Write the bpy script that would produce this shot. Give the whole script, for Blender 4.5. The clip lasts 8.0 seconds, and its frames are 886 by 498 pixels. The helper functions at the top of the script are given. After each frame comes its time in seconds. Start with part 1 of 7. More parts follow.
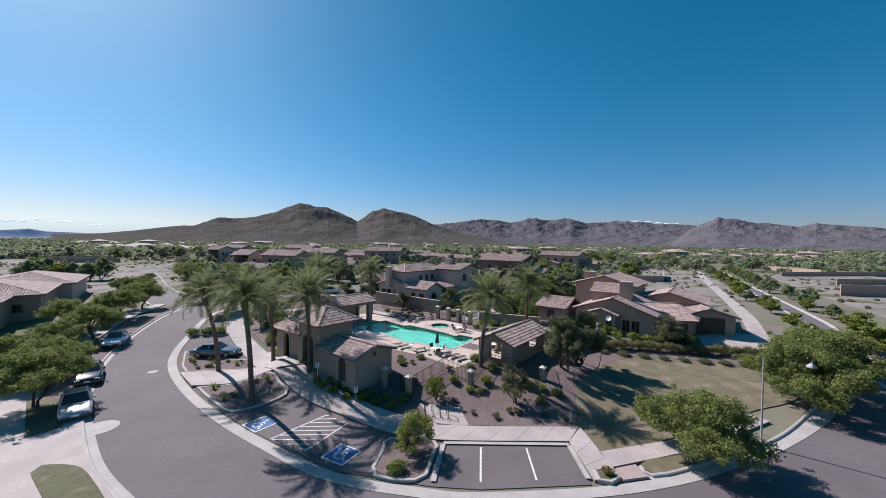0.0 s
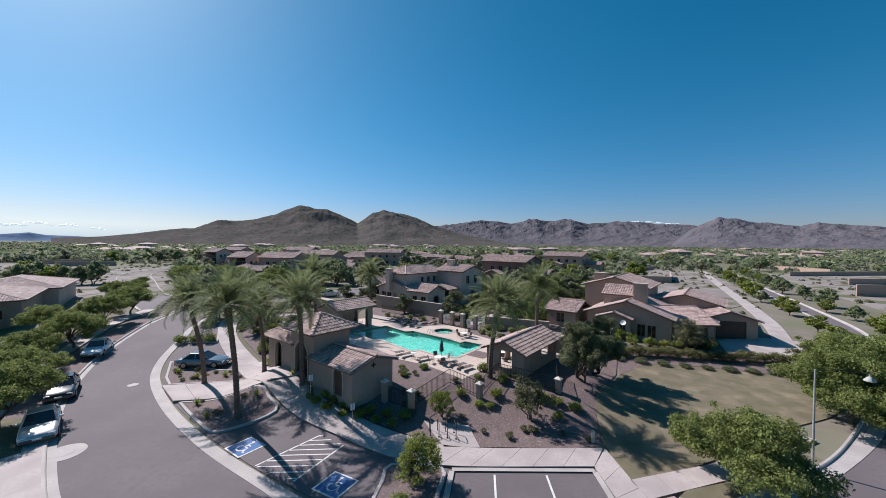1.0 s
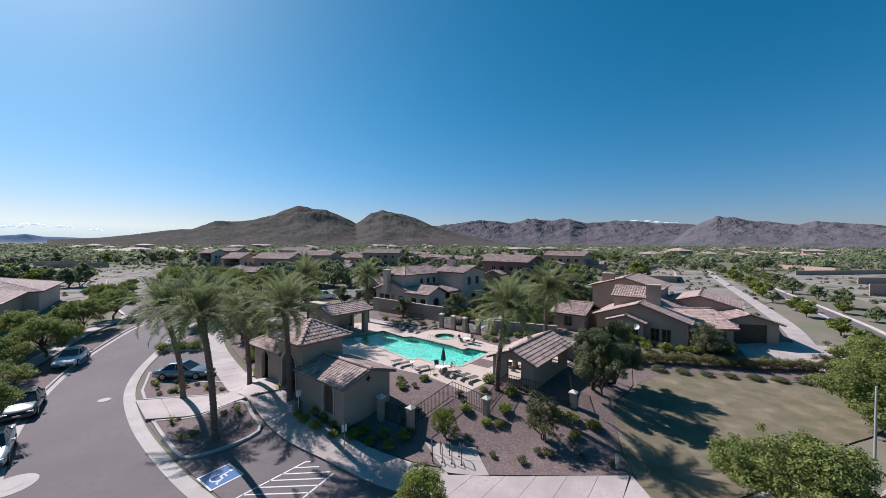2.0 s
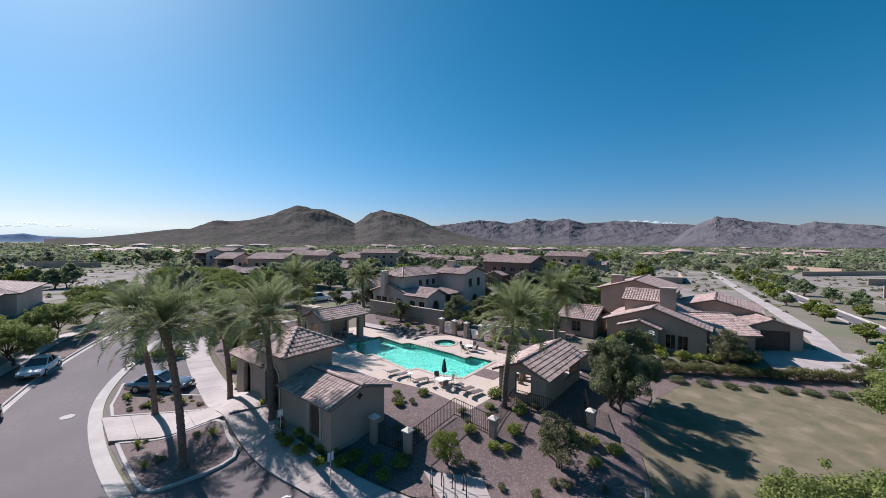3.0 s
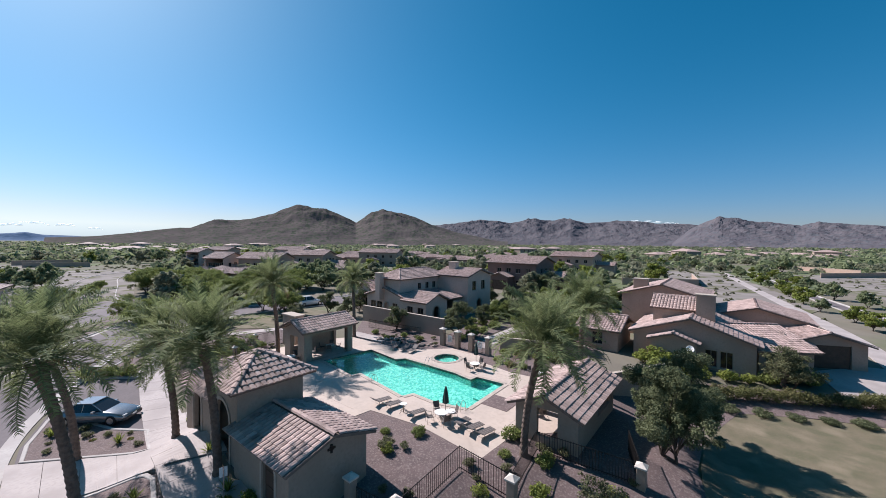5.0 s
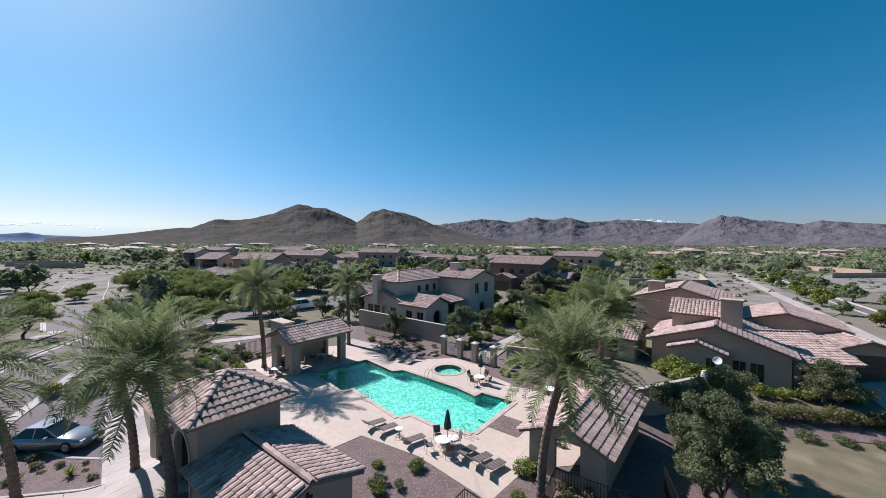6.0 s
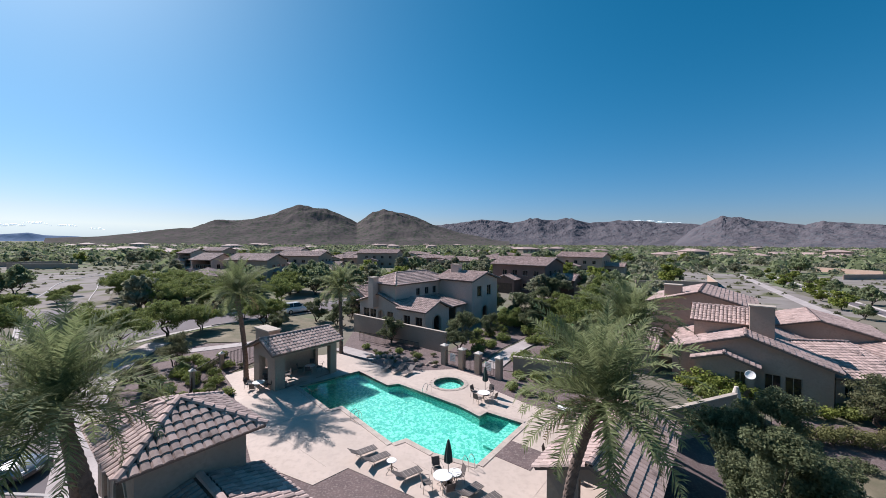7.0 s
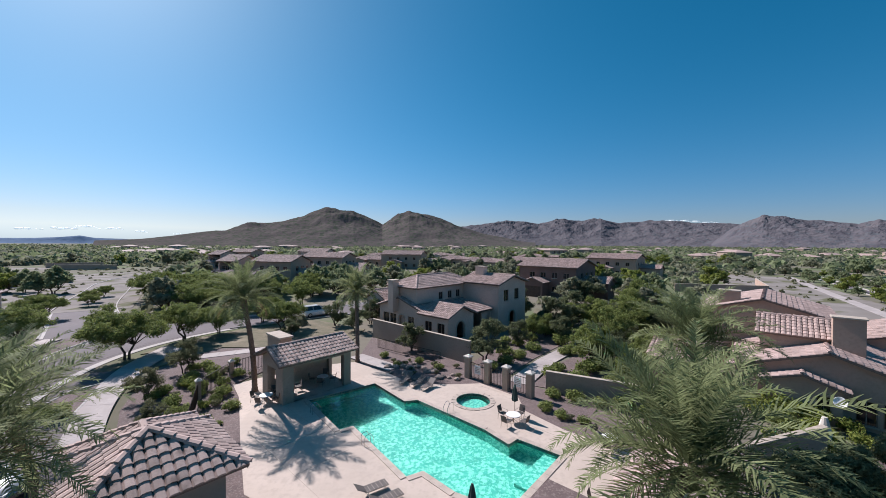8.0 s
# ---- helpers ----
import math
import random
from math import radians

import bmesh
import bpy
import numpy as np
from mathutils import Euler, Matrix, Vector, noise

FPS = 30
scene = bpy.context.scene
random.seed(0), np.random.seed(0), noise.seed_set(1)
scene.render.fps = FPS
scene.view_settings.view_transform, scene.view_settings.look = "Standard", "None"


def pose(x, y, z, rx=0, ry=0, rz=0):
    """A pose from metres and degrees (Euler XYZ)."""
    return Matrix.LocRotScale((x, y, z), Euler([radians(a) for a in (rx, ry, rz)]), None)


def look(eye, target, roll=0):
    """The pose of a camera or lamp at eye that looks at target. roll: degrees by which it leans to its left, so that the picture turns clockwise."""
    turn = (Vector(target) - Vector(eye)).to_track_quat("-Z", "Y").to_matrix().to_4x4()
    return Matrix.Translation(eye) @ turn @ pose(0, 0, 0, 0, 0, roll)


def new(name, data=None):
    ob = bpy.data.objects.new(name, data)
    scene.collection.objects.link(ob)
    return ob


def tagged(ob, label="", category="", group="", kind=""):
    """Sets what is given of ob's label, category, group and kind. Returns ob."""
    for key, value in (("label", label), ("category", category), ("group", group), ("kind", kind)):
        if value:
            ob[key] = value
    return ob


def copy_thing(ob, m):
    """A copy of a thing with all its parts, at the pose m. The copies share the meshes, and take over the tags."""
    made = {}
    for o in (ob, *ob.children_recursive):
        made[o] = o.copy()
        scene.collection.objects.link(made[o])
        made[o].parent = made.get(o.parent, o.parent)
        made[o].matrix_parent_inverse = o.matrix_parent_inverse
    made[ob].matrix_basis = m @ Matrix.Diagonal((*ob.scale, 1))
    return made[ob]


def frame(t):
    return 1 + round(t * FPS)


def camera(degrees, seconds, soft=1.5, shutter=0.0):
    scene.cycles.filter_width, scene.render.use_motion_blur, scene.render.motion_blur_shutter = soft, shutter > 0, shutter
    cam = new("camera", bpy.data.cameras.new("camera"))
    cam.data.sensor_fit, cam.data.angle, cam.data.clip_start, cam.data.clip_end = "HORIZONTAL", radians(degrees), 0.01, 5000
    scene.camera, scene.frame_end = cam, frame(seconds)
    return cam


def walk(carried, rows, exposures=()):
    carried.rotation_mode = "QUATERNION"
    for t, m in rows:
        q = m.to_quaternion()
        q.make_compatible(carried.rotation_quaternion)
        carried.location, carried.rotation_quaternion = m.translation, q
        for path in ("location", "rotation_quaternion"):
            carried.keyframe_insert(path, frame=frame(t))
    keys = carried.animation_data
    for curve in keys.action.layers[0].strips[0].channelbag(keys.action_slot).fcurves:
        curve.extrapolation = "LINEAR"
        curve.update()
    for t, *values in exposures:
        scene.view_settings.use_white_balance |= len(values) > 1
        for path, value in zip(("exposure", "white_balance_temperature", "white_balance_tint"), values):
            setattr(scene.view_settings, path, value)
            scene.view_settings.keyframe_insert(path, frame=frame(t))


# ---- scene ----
cam = camera(101.0, 8.0, soft=0.75)
PATH = [
    (0, pose(-0.000, 0.001, 12.849, 88.836, -0.825, -0.000)),
    (0.5, pose(-0.200, 1.389, 12.778, 88.900, -0.649, 0.042)),
    (1, pose(-0.374, 2.761, 12.712, 89.056, -0.503, 0.050)),
    (1.5, pose(-0.503, 4.154, 12.672, 89.056, -0.321, -0.085)),
    (3, pose(-0.744, 8.464, 12.656, 89.061, -0.354, -0.273)),
    (3.5, pose(-0.765, 9.876, 12.627, 89.079, -0.517, -0.449)),
    (4, pose(-0.755, 11.319, 12.585, 89.103, -0.645, -0.214)),
    (4.5, pose(-0.736, 12.777, 12.571, 89.057, -0.545, -0.159)),
    (6, pose(-0.748, 17.334, 12.708, 88.899, -0.352, 0.041)),
    (6.5, pose(-0.743, 18.857, 12.694, 88.911, -0.353, 0.132)),
    (7, pose(-0.730, 20.394, 12.672, 88.978, -0.392, 0.127)),
    (7.5, pose(-0.696, 21.921, 12.635, 89.028, -0.288, 1.321)),
    (8, pose(-0.639, 23.446, 12.598, 89.161, -0.250, 4.004)),
]
walk(cam, PATH, ((0, 0.5), (1.5, 0.5), (3.0, 0.6), (6.5, 0.62), (8.0, 0.5)))

# ---- light ----
SUN_AZ, SUN_EL = -52.5, 42.0
world = bpy.data.worlds.new("sky")
scene.world = world
world.use_nodes = True
wn = world.node_tree.nodes
sky = wn.new("ShaderNodeTexSky")
sky.sky_type = "NISHITA"
sky.sun_disc = False
sky.sun_elevation = radians(SUN_EL)
sky.sun_rotation = radians(SUN_AZ)
sky.altitude = 400
sky.air_density, sky.dust_density, sky.ozone_density = 1.0, 0.95, 4.0
wn["Background"].inputs["Strength"].default_value = 0.070
deep = wn.new("ShaderNodeHueSaturation")
deep.inputs["Saturation"].default_value = 1.3
tint = wn.new("ShaderNodeMix")
tint.data_type, tint.blend_type = "RGBA", "MULTIPLY"
tint.inputs["Factor"].default_value = 1.0
tint.inputs[7].default_value = (0.84, 0.965, 1.0, 1)
world.node_tree.links.new(sky.outputs[0], tint.inputs[6])
hue = wn.new("ShaderNodeMix")
hue.data_type, hue.blend_type = "RGBA", "HUE"
hue.inputs["Factor"].default_value = 0.8
hue.inputs[7].default_value = (0.24, 0.575, 1.0, 1)
world.node_tree.links.new(tint.outputs[2], hue.inputs[6])
world.node_tree.links.new(hue.outputs[2], deep.inputs["Color"])
world.node_tree.links.new(deep.outputs[0], wn["Background"].inputs["Color"])
sun_data = bpy.data.lights.new("sun", "SUN")
sun_data.energy, sun_data.angle, sun_data.color = 5.0, radians(0.5), (1.0, 0.925, 0.965)
sun = new("sun", sun_data)
sa, se = radians(SUN_AZ), radians(SUN_EL)
sun.matrix_basis = look((0, 0, 0), (-math.sin(sa) * math.cos(se), -math.cos(sa) * math.cos(se), -math.sin(se)))


# ---- terrain ----
def smooth(a, b, v):
    t = min(1.0, max(0.0, (v - a) / (b - a)))
    return t * t * (3 - 2 * t)


def zg(x, y):
    """Height of the natural ground: the pool terrace lies 1.4 m above the street."""
    w = smooth(-19, -14, x) * (1 - smooth(10, 16, x))
    return 1.4 * (w * smooth(26.5, 34, y) + (1 - w) * smooth(36, 54, y))


# ---- materials ----
def material(name, base, rough=0.8, metal=0.0, second=None, scale=4.0, detail=6.0, bump=0.0, bump_scale=30.0, spots=None, spot_scale=1.0,
             spot_range=(0.5, 0.62), vary=0.0, island=0.0, spec=0.5, coat=0.0):
    """A surface with two scales of colour variation and fine relief."""
    m = bpy.data.materials.new(name)
    m.use_nodes = True
    nt, n = m.node_tree, m.node_tree.nodes
    bsdf = n["Principled BSDF"]
    bsdf.inputs["Roughness"].default_value = rough
    bsdf.inputs["Metallic"].default_value = metal
    bsdf.inputs["Specular IOR Level"].default_value = spec
    bsdf.inputs["Coat Weight"].default_value = coat
    co = n.new("ShaderNodeNewGeometry")
    col = None

    def noise_tex(s, d):
        t = n.new("ShaderNodeTexNoise")
        t.inputs["Scale"].default_value, t.inputs["Detail"].default_value = s, d
        nt.links.new(co.outputs["Position"], t.inputs["Vector"])
        return t.outputs["Fac"]

    def mix(a, b, fac, lo, hi, mode="MIX"):
        r = n.new("ShaderNodeMapRange")
        r.inputs["From Min"].default_value, r.inputs["From Max"].default_value = lo, hi
        nt.links.new(fac, r.inputs["Value"])
        x = n.new("ShaderNodeMix")
        x.data_type, x.blend_type = "RGBA", mode
        nt.links.new(r.outputs["Result"], x.inputs["Factor"])
        for sock, v in ((x.inputs[6], a), (x.inputs[7], b)):
            if isinstance(v, tuple):
                sock.default_value = (*v, 1)
            else:
                nt.links.new(v, sock)
        return x.outputs[2]

    second = second or tuple(c * 0.8 for c in base)
    col = mix(base, second, noise_tex(scale, detail), 0.38, 0.62)
    col = mix(col, tuple(c * 0.82 for c in base), noise_tex(scale * 11, 3.0), 0.45, 0.75)
    if spots:
        col = mix(col, spots, noise_tex(spot_scale, 5.0), *spot_range)
    for amount, kind in ((vary, "ob"), (island, "is")):
        if amount:
            if kind == "ob":
                o = n.new("ShaderNodeObjectInfo").outputs["Random"]
            else:
                o = co.outputs["Random Per Island"]
            r = n.new("ShaderNodeMapRange")
            r.inputs["To Min"].default_value, r.inputs["To Max"].default_value = 1 - amount, 1 + amount
            nt.links.new(o, r.inputs["Value"])
            h = n.new("ShaderNodeHueSaturation")
            nt.links.new(r.outputs["Result"], h.inputs["Value"])
            nt.links.new(col, h.inputs["Color"])
            col = h.outputs["Color"]
    nt.links.new(col, bsdf.inputs["Base Color"])
    if bump:
        b = n.new("ShaderNodeBump")
        b.inputs["Strength"].default_value, b.inputs["Distance"].default_value = min(1.0, bump), 0.02
        nt.links.new(noise_tex(bump_scale, 5.0), b.inputs["Height"])
        nt.links.new(b.outputs["Normal"], bsdf.inputs["Normal"])
    return m


def leaf_material(name, base, second, island=0.35):
    m = material(name, base, 0.7, 0, second, 0.7, 4, vary=0.06, island=island, spec=0.12)
    b = m.node_tree.nodes["Principled BSDF"]
    nt = m.node_tree
    tr = nt.nodes.new("ShaderNodeBsdfTranslucent")
    src = b.inputs["Base Color"].links[0].from_socket
    nt.links.new(src, tr.inputs["Color"])
    mx = nt.nodes.new("ShaderNodeMixShader")
    mx.inputs[0].default_value = 0.45
    nt.links.new(b.outputs[0], mx.inputs[1])
    nt.links.new(tr.outputs[0], mx.inputs[2])
    nt.links.new(mx.outputs[0], nt.nodes["Material Output"].inputs["Surface"])
    return m


M = {}
M["desert"] = material("desert soil", (0.20, 0.178, 0.145), 0.95, 0, (0.135, 0.13, 0.088), 0.05, 8, 0.4, 6, (0.13, 0.15, 0.08), 0.035, (0.5, 0.58), spec=0.08)
M["dirt"] = material("graded dirt", (0.27, 0.243, 0.222), 0.95, 0, (0.19, 0.17, 0.152), 0.12, 10, 0.5, 6, (0.12, 0.12, 0.07), 0.16, (0.53, 0.62), spec=0.08)
M["asphalt"] = material("asphalt", (0.134, 0.114, 0.117), 0.9, 0, (0.112, 0.095, 0.098), 0.25, 8, 0.3, 60)
M["asphalt_dark"] = material("sealed asphalt", (0.132, 0.111, 0.113), 0.9, 0, (0.108, 0.092, 0.094), 0.4, 8, 0.3, 60)
M["concrete"] = material("concrete", (0.40, 0.352, 0.328), 0.85, 0, (0.315, 0.275, 0.255), 0.5, 8, 0.2, 40, vary=0.05)
M["joint"] = material("joint", (0.22, 0.20, 0.18), 0.9)
M["ramp"] = material("red ramp pavers", (0.36, 0.285, 0.26), 0.85, 0, (0.31, 0.24, 0.215), 3.0, 6, 0.4, 40)
M["kerb"] = material("kerb concrete", (0.40, 0.372, 0.345), 0.85, 0, (0.33, 0.30, 0.28), 0.6, 8, 0.2, 40)
M["deck"] = material("pool deck", (0.48, 0.395, 0.33), 0.8, 0, (0.42, 0.345, 0.285), 0.35, 8, 0.2, 50, vary=0.04)
M["gravel"] = material("decomposed granite", (0.145, 0.103, 0.096), 0.95, 0, (0.108, 0.078, 0.074), 1.5, 10, 0.8, 22, (0.20, 0.16, 0.145), 9.0, (0.5, 0.68))
M["lawn"] = material("dry lawn", (0.162, 0.135, 0.085), 0.95, 0, (0.108, 0.102, 0.056), 0.8, 8, 1.0, 25, (0.22, 0.18, 0.12), 0.5, (0.52, 0.7))
M["stucco"] = material("tan stucco", (0.36, 0.275, 0.215), 0.9, 0, (0.32, 0.245, 0.19), 0.6, 8, 0.3, 50)
M["stucco_cream"] = material("cream stucco", (0.58, 0.445, 0.372), 0.9, 0, (0.52, 0.395, 0.33), 0.6, 8, 0.3, 50)
M["stucco_dark"] = material("dark red-brown stucco", (0.20, 0.125, 0.105), 0.9, 0, (0.165, 0.10, 0.085), 0.6, 8, 0.3, 50)
M["blades"] = material("dry grass blades", (0.20, 0.17, 0.105), 0.9, 0, (0.15, 0.14, 0.075), 0.7, 6, island=0.2, spec=0.1)
M["grass"] = material("mown grass", (0.108, 0.106, 0.052), 0.95, 0, (0.080, 0.080, 0.042), 2.2, 8, 1.0, 25, (0.15, 0.13, 0.08), 1.3, (0.54, 0.7))
M["stucco_brown"] = material("brown stucco", (0.43, 0.305, 0.235), 0.9, 0, (0.38, 0.265, 0.205), 0.6, 8, 0.3, 50)
M["tile"] = material("roof tile", (0.43, 0.325, 0.285), 0.8, 0, (0.325, 0.24, 0.208), 1.3, 6, 0.2, 60, (0.20, 0.145, 0.125), 1.9, (0.56, 0.7), vary=0.22, island=0.0)
M["tile_joined"] = material("roof tiles", (0.425, 0.312, 0.274), 0.8, 0, (0.33, 0.24, 0.208), 1.3, 6, 0.2, 60, (0.20, 0.145, 0.125), 1.9, (0.56, 0.7), island=0.22)
M["mortar"] = material("roof underlay", (0.20, 0.15, 0.125), 0.95)
M["trim"] = material("stucco trim", (0.45, 0.38, 0.31), 0.9, 0, None, 2.0, 4, 0.2, 60)
M["cap"] = material("cast cap", (0.60, 0.55, 0.48), 0.85, 0, None, 3.0, 4, 0.2, 60)
M["wood"] = material("dark wood", (0.10, 0.06, 0.04), 0.7, 0, (0.07, 0.042, 0.03), 3.0, 6)
M["iron"] = material("dark iron", (0.035, 0.03, 0.028), 0.55, 0.6)
M["glass"] = material("dark glass", (0.018, 0.02, 0.023), 0.08, 0, None, 1.0, 2, spec=0.6)
M["steel"] = material("stainless steel", (0.62, 0.62, 0.62), 0.2, 1.0)
M["white"] = material("white paint", (0.78, 0.77, 0.74), 0.6, 0, (0.68, 0.67, 0.64), 2.0, 5)
M["line"] = material("road paint", (0.66, 0.65, 0.62), 0.8, 0, (0.50, 0.49, 0.47), 3.0, 8)
M["blue"] = material("blue road paint", (0.035, 0.12, 0.30), 0.8, 0, (0.05, 0.13, 0.26), 3.0, 8)
M["rock"] = material("boulder", (0.30, 0.235, 0.195), 0.95, 0, (0.21, 0.165, 0.14), 2.0, 8, 0.6, 12, vary=0.15)
M["bark"] = material("bark", (0.10, 0.075, 0.055), 0.95, 0, (0.06, 0.045, 0.035), 5.0, 8, 0.8, 20)
M["palm_bark"] = material("palm trunk", (0.165, 0.12, 0.095), 0.95, 0, (0.10, 0.07, 0.055), 6.0, 6, 0.8, 18)
M["frond"] = leaf_material("palm frond", (0.235, 0.265, 0.13), (0.17, 0.205, 0.09), 0.35)
M["frond_dry"] = leaf_material("dry palm frond", (0.30, 0.23, 0.13), (0.22, 0.16, 0.09), 0.25)
M["leaf"] = leaf_material("green leaves", (0.235, 0.27, 0.088), (0.16, 0.20, 0.06))
M["leaf_dark"] = leaf_material("dark leaves", (0.165, 0.185, 0.10), (0.12, 0.14, 0.07))
M["leaf_bright"] = leaf_material("bright leaves", (0.25, 0.28, 0.07), (0.17, 0.21, 0.05))
M["leaf_grey"] = leaf_material("grey-green leaves", (0.18, 0.185, 0.10), (0.125, 0.135, 0.07))
M["leaf_hedge"] = leaf_material("hedge leaves", (0.20, 0.205, 0.085), (0.15, 0.14, 0.065))
# olive desert foliage, made paler and greyer to include distance haze
M["leaf_far"] = leaf_material("hazed desert tree leaves", (0.25, 0.285, 0.155), (0.195, 0.235, 0.12), 0.22)
M["leaf_far_grey"] = leaf_material("hazed desert olive leaves", (0.26, 0.265, 0.175), (0.205, 0.215, 0.14), 0.22)
M["flower"] = leaf_material("red blossom", (0.42, 0.03, 0.05), (0.30, 0.02, 0.05))
M["rubber"] = material("tyre rubber", (0.02, 0.02, 0.02), 0.85)
M["rim"] = material("alloy rim", (0.55, 0.55, 0.56), 0.3, 0.9)
M["paint_white"] = material("white car paint", (0.72, 0.72, 0.71), 0.25, 0, (0.70, 0.70, 0.69), 1, 2, coat=0.6)
M["paint_silver"] = material("silver car paint", (0.50, 0.50, 0.49), 0.28, 0.5, (0.48, 0.48, 0.47), 1, 2, coat=0.6)
M["paint_black"] = material("black car paint", (0.015, 0.015, 0.017), 0.2, 0, None, 1, 2, coat=0.8)
M["paint_grey"] = material("dark silver car paint", (0.30, 0.30, 0.31), 0.2, 0.6, None, 1, 2, coat=0.8)
M["pole"] = material("weathered pole paint", (0.34, 0.34, 0.31), 0.6, 0, (0.27, 0.27, 0.25), 3.0, 6)
M["lens"] = material("lamp lens", (0.75, 0.75, 0.72), 0.15)
M["tail"] = material("tail lamp", (0.30, 0.01, 0.01), 0.2)
M["plastic_dark"] = material("dark mesh sling", (0.11, 0.09, 0.08), 0.7)
M["frame_bronze"] = material("bronze frame", (0.30, 0.25, 0.21), 0.5, 0.3)
M["canvas_green"] = material("dark green canvas", (0.03, 0.055, 0.05), 0.9)
# pale mottle paints rippled sunlight on the floor into the plaster colour
M["pool_wall"] = material("pool plaster with painted caustics", (0.014, 0.275, 0.212), 0.6, 0, (0.024, 0.32, 0.25), 0.5, 3, 0, 30, (0.145, 0.49, 0.385), 6.0, (0.46, 0.58))
M["coping"] = material("coping", (0.46, 0.38, 0.317), 0.7, 0, None, 2, 5, vary=0.06)
M["water_tile"] = material("waterline tile", (0.03, 0.16, 0.17), 0.3, 0, None, 9, 3)
M["mountain"] = material("desert mountain", (0.112, 0.098, 0.092), 0.95, 0, (0.088, 0.078, 0.074), 0.012, 10, 0, 1, (0.065, 0.074, 0.056), 0.075, (0.53, 0.56), spec=0.0)
# grey rock tone with the bluish haze of distance mixed into the colour
M["far_mountain"] = material("far mountain, haze in colour", (0.128, 0.117, 0.124), 0.95, 0, (0.094, 0.088, 0.10), 0.008, 10, 0, 1, (0.10, 0.105, 0.115), 0.05, (0.5, 0.62), spec=0.0)
M["cloud"] = bpy.data.materials.new("self-lit low cloud")
M["cloud"].use_nodes = True
cb = M["cloud"].node_tree.nodes["Principled BSDF"]
# a weak glow replaces the sunlight that would whiten the clouds
cb.inputs["Emission Color"].default_value = (0.80, 0.92, 1.0, 1)
cb.inputs["Emission Strength"].default_value = 0.34
# blue base colour stands for the haze before these mountains
M["haze_mountain"] = material("mountain with painted haze", (0.20, 0.26, 0.36), 0.95, 0, (0.18, 0.24, 0.34), 0.004, 4, spec=0.0)


def water_material():
    m = bpy.data.materials.new("pool water")
    m.use_nodes = True
    nt, n = m.node_tree, m.node_tree.nodes
    b = n["Principled BSDF"]
    b.inputs["Base Color"].default_value = (0.75, 0.97, 0.95, 1)
    b.inputs["Roughness"].default_value = 0.02
    b.inputs["IOR"].default_value = 1.33
    b.inputs["Transmission Weight"].default_value = 1.0
    geo = n.new("ShaderNodeNewGeometry")
    t = n.new("ShaderNodeTexNoise")
    t.inputs["Scale"].default_value, t.inputs["Detail"].default_value, t.inputs["Distortion"].default_value = 3.2, 2.0, 0.6
    nt.links.new(geo.outputs["Position"], t.inputs["Vector"])
    bp = n.new("ShaderNodeBump")
    bp.inputs["Strength"].default_value, bp.inputs["Distance"].default_value = 0.6, 0.05
    nt.links.new(t.outputs["Fac"], bp.inputs["Height"])
    nt.links.new(bp.outputs["Normal"], b.inputs["Normal"])
    return m


M["water"] = water_material()


# ---- building blocks ----
def mesh_from(name, verts, faces, smooth_faces=False):
    me = bpy.data.meshes.new(name)
    me.from_pydata([tuple(v) for v in verts], [], [tuple(f) for f in faces])
    if smooth_faces:
        me.polygons.foreach_set("use_smooth", [True] * len(me.polygons))
    me.update()
    return me


def put(name, me, mat, parent=None, label=""):
    if mat and not me.materials:
        me.materials.append(mat)
    ob = new(name, me)
    if parent:
        ob.parent = parent
    if label:
        ob["label"] = label
    return ob


def part(name, bm, mat, parent=None, label="", smooth_faces=False):
    """Links a bmesh as one mesh object, under a thing or a part."""
    me = bpy.data.meshes.new(name)
    bmesh.ops.recalc_face_normals(bm, faces=bm.faces)
    bm.to_mesh(me)
    bm.free()
    if smooth_faces:
        me.polygons.foreach_set("use_smooth", [True] * len(me.polygons))
    return put(name, me, mat, parent, label)


def thing(name, label, category, m=None, group="", kind=""):
    ob = new(name)
    ob.empty_display_size = 0.2
    if m is not None:
        ob.matrix_basis = m
    return tagged(ob, label, category, group, kind)


def add_box(bm, x0, x1, y0, y1, z0, z1, bevel=0.0, m=None):
    r = bmesh.ops.create_cube(bm, size=1.0)
    vs = r["verts"]
    for v in vs:
        v.co = Vector(((x0 + x1) / 2 + v.co.x * (x1 - x0), (y0 + y1) / 2 + v.co.y * (y1 - y0), (z0 + z1) / 2 + v.co.z * (z1 - z0)))
    if bevel:
        es = list({e for v in vs for e in v.link_edges})
        out = bmesh.ops.bevel(bm, geom=es, offset=bevel, segments=2, affect="EDGES", profile=0.5)
        vs = list({v for f in out["faces"] for v in f.verts} | {v for v in vs if v.is_valid})
    if m is not None:
        bmesh.ops.transform(bm, matrix=m, verts=vs)
    return vs


def box(x0, x1, y0, y1, z0, z1, bevel=0.0, m=None):
    bm = bmesh.new()
    add_box(bm, x0, x1, y0, y1, z0, z1, bevel, m)
    return bm


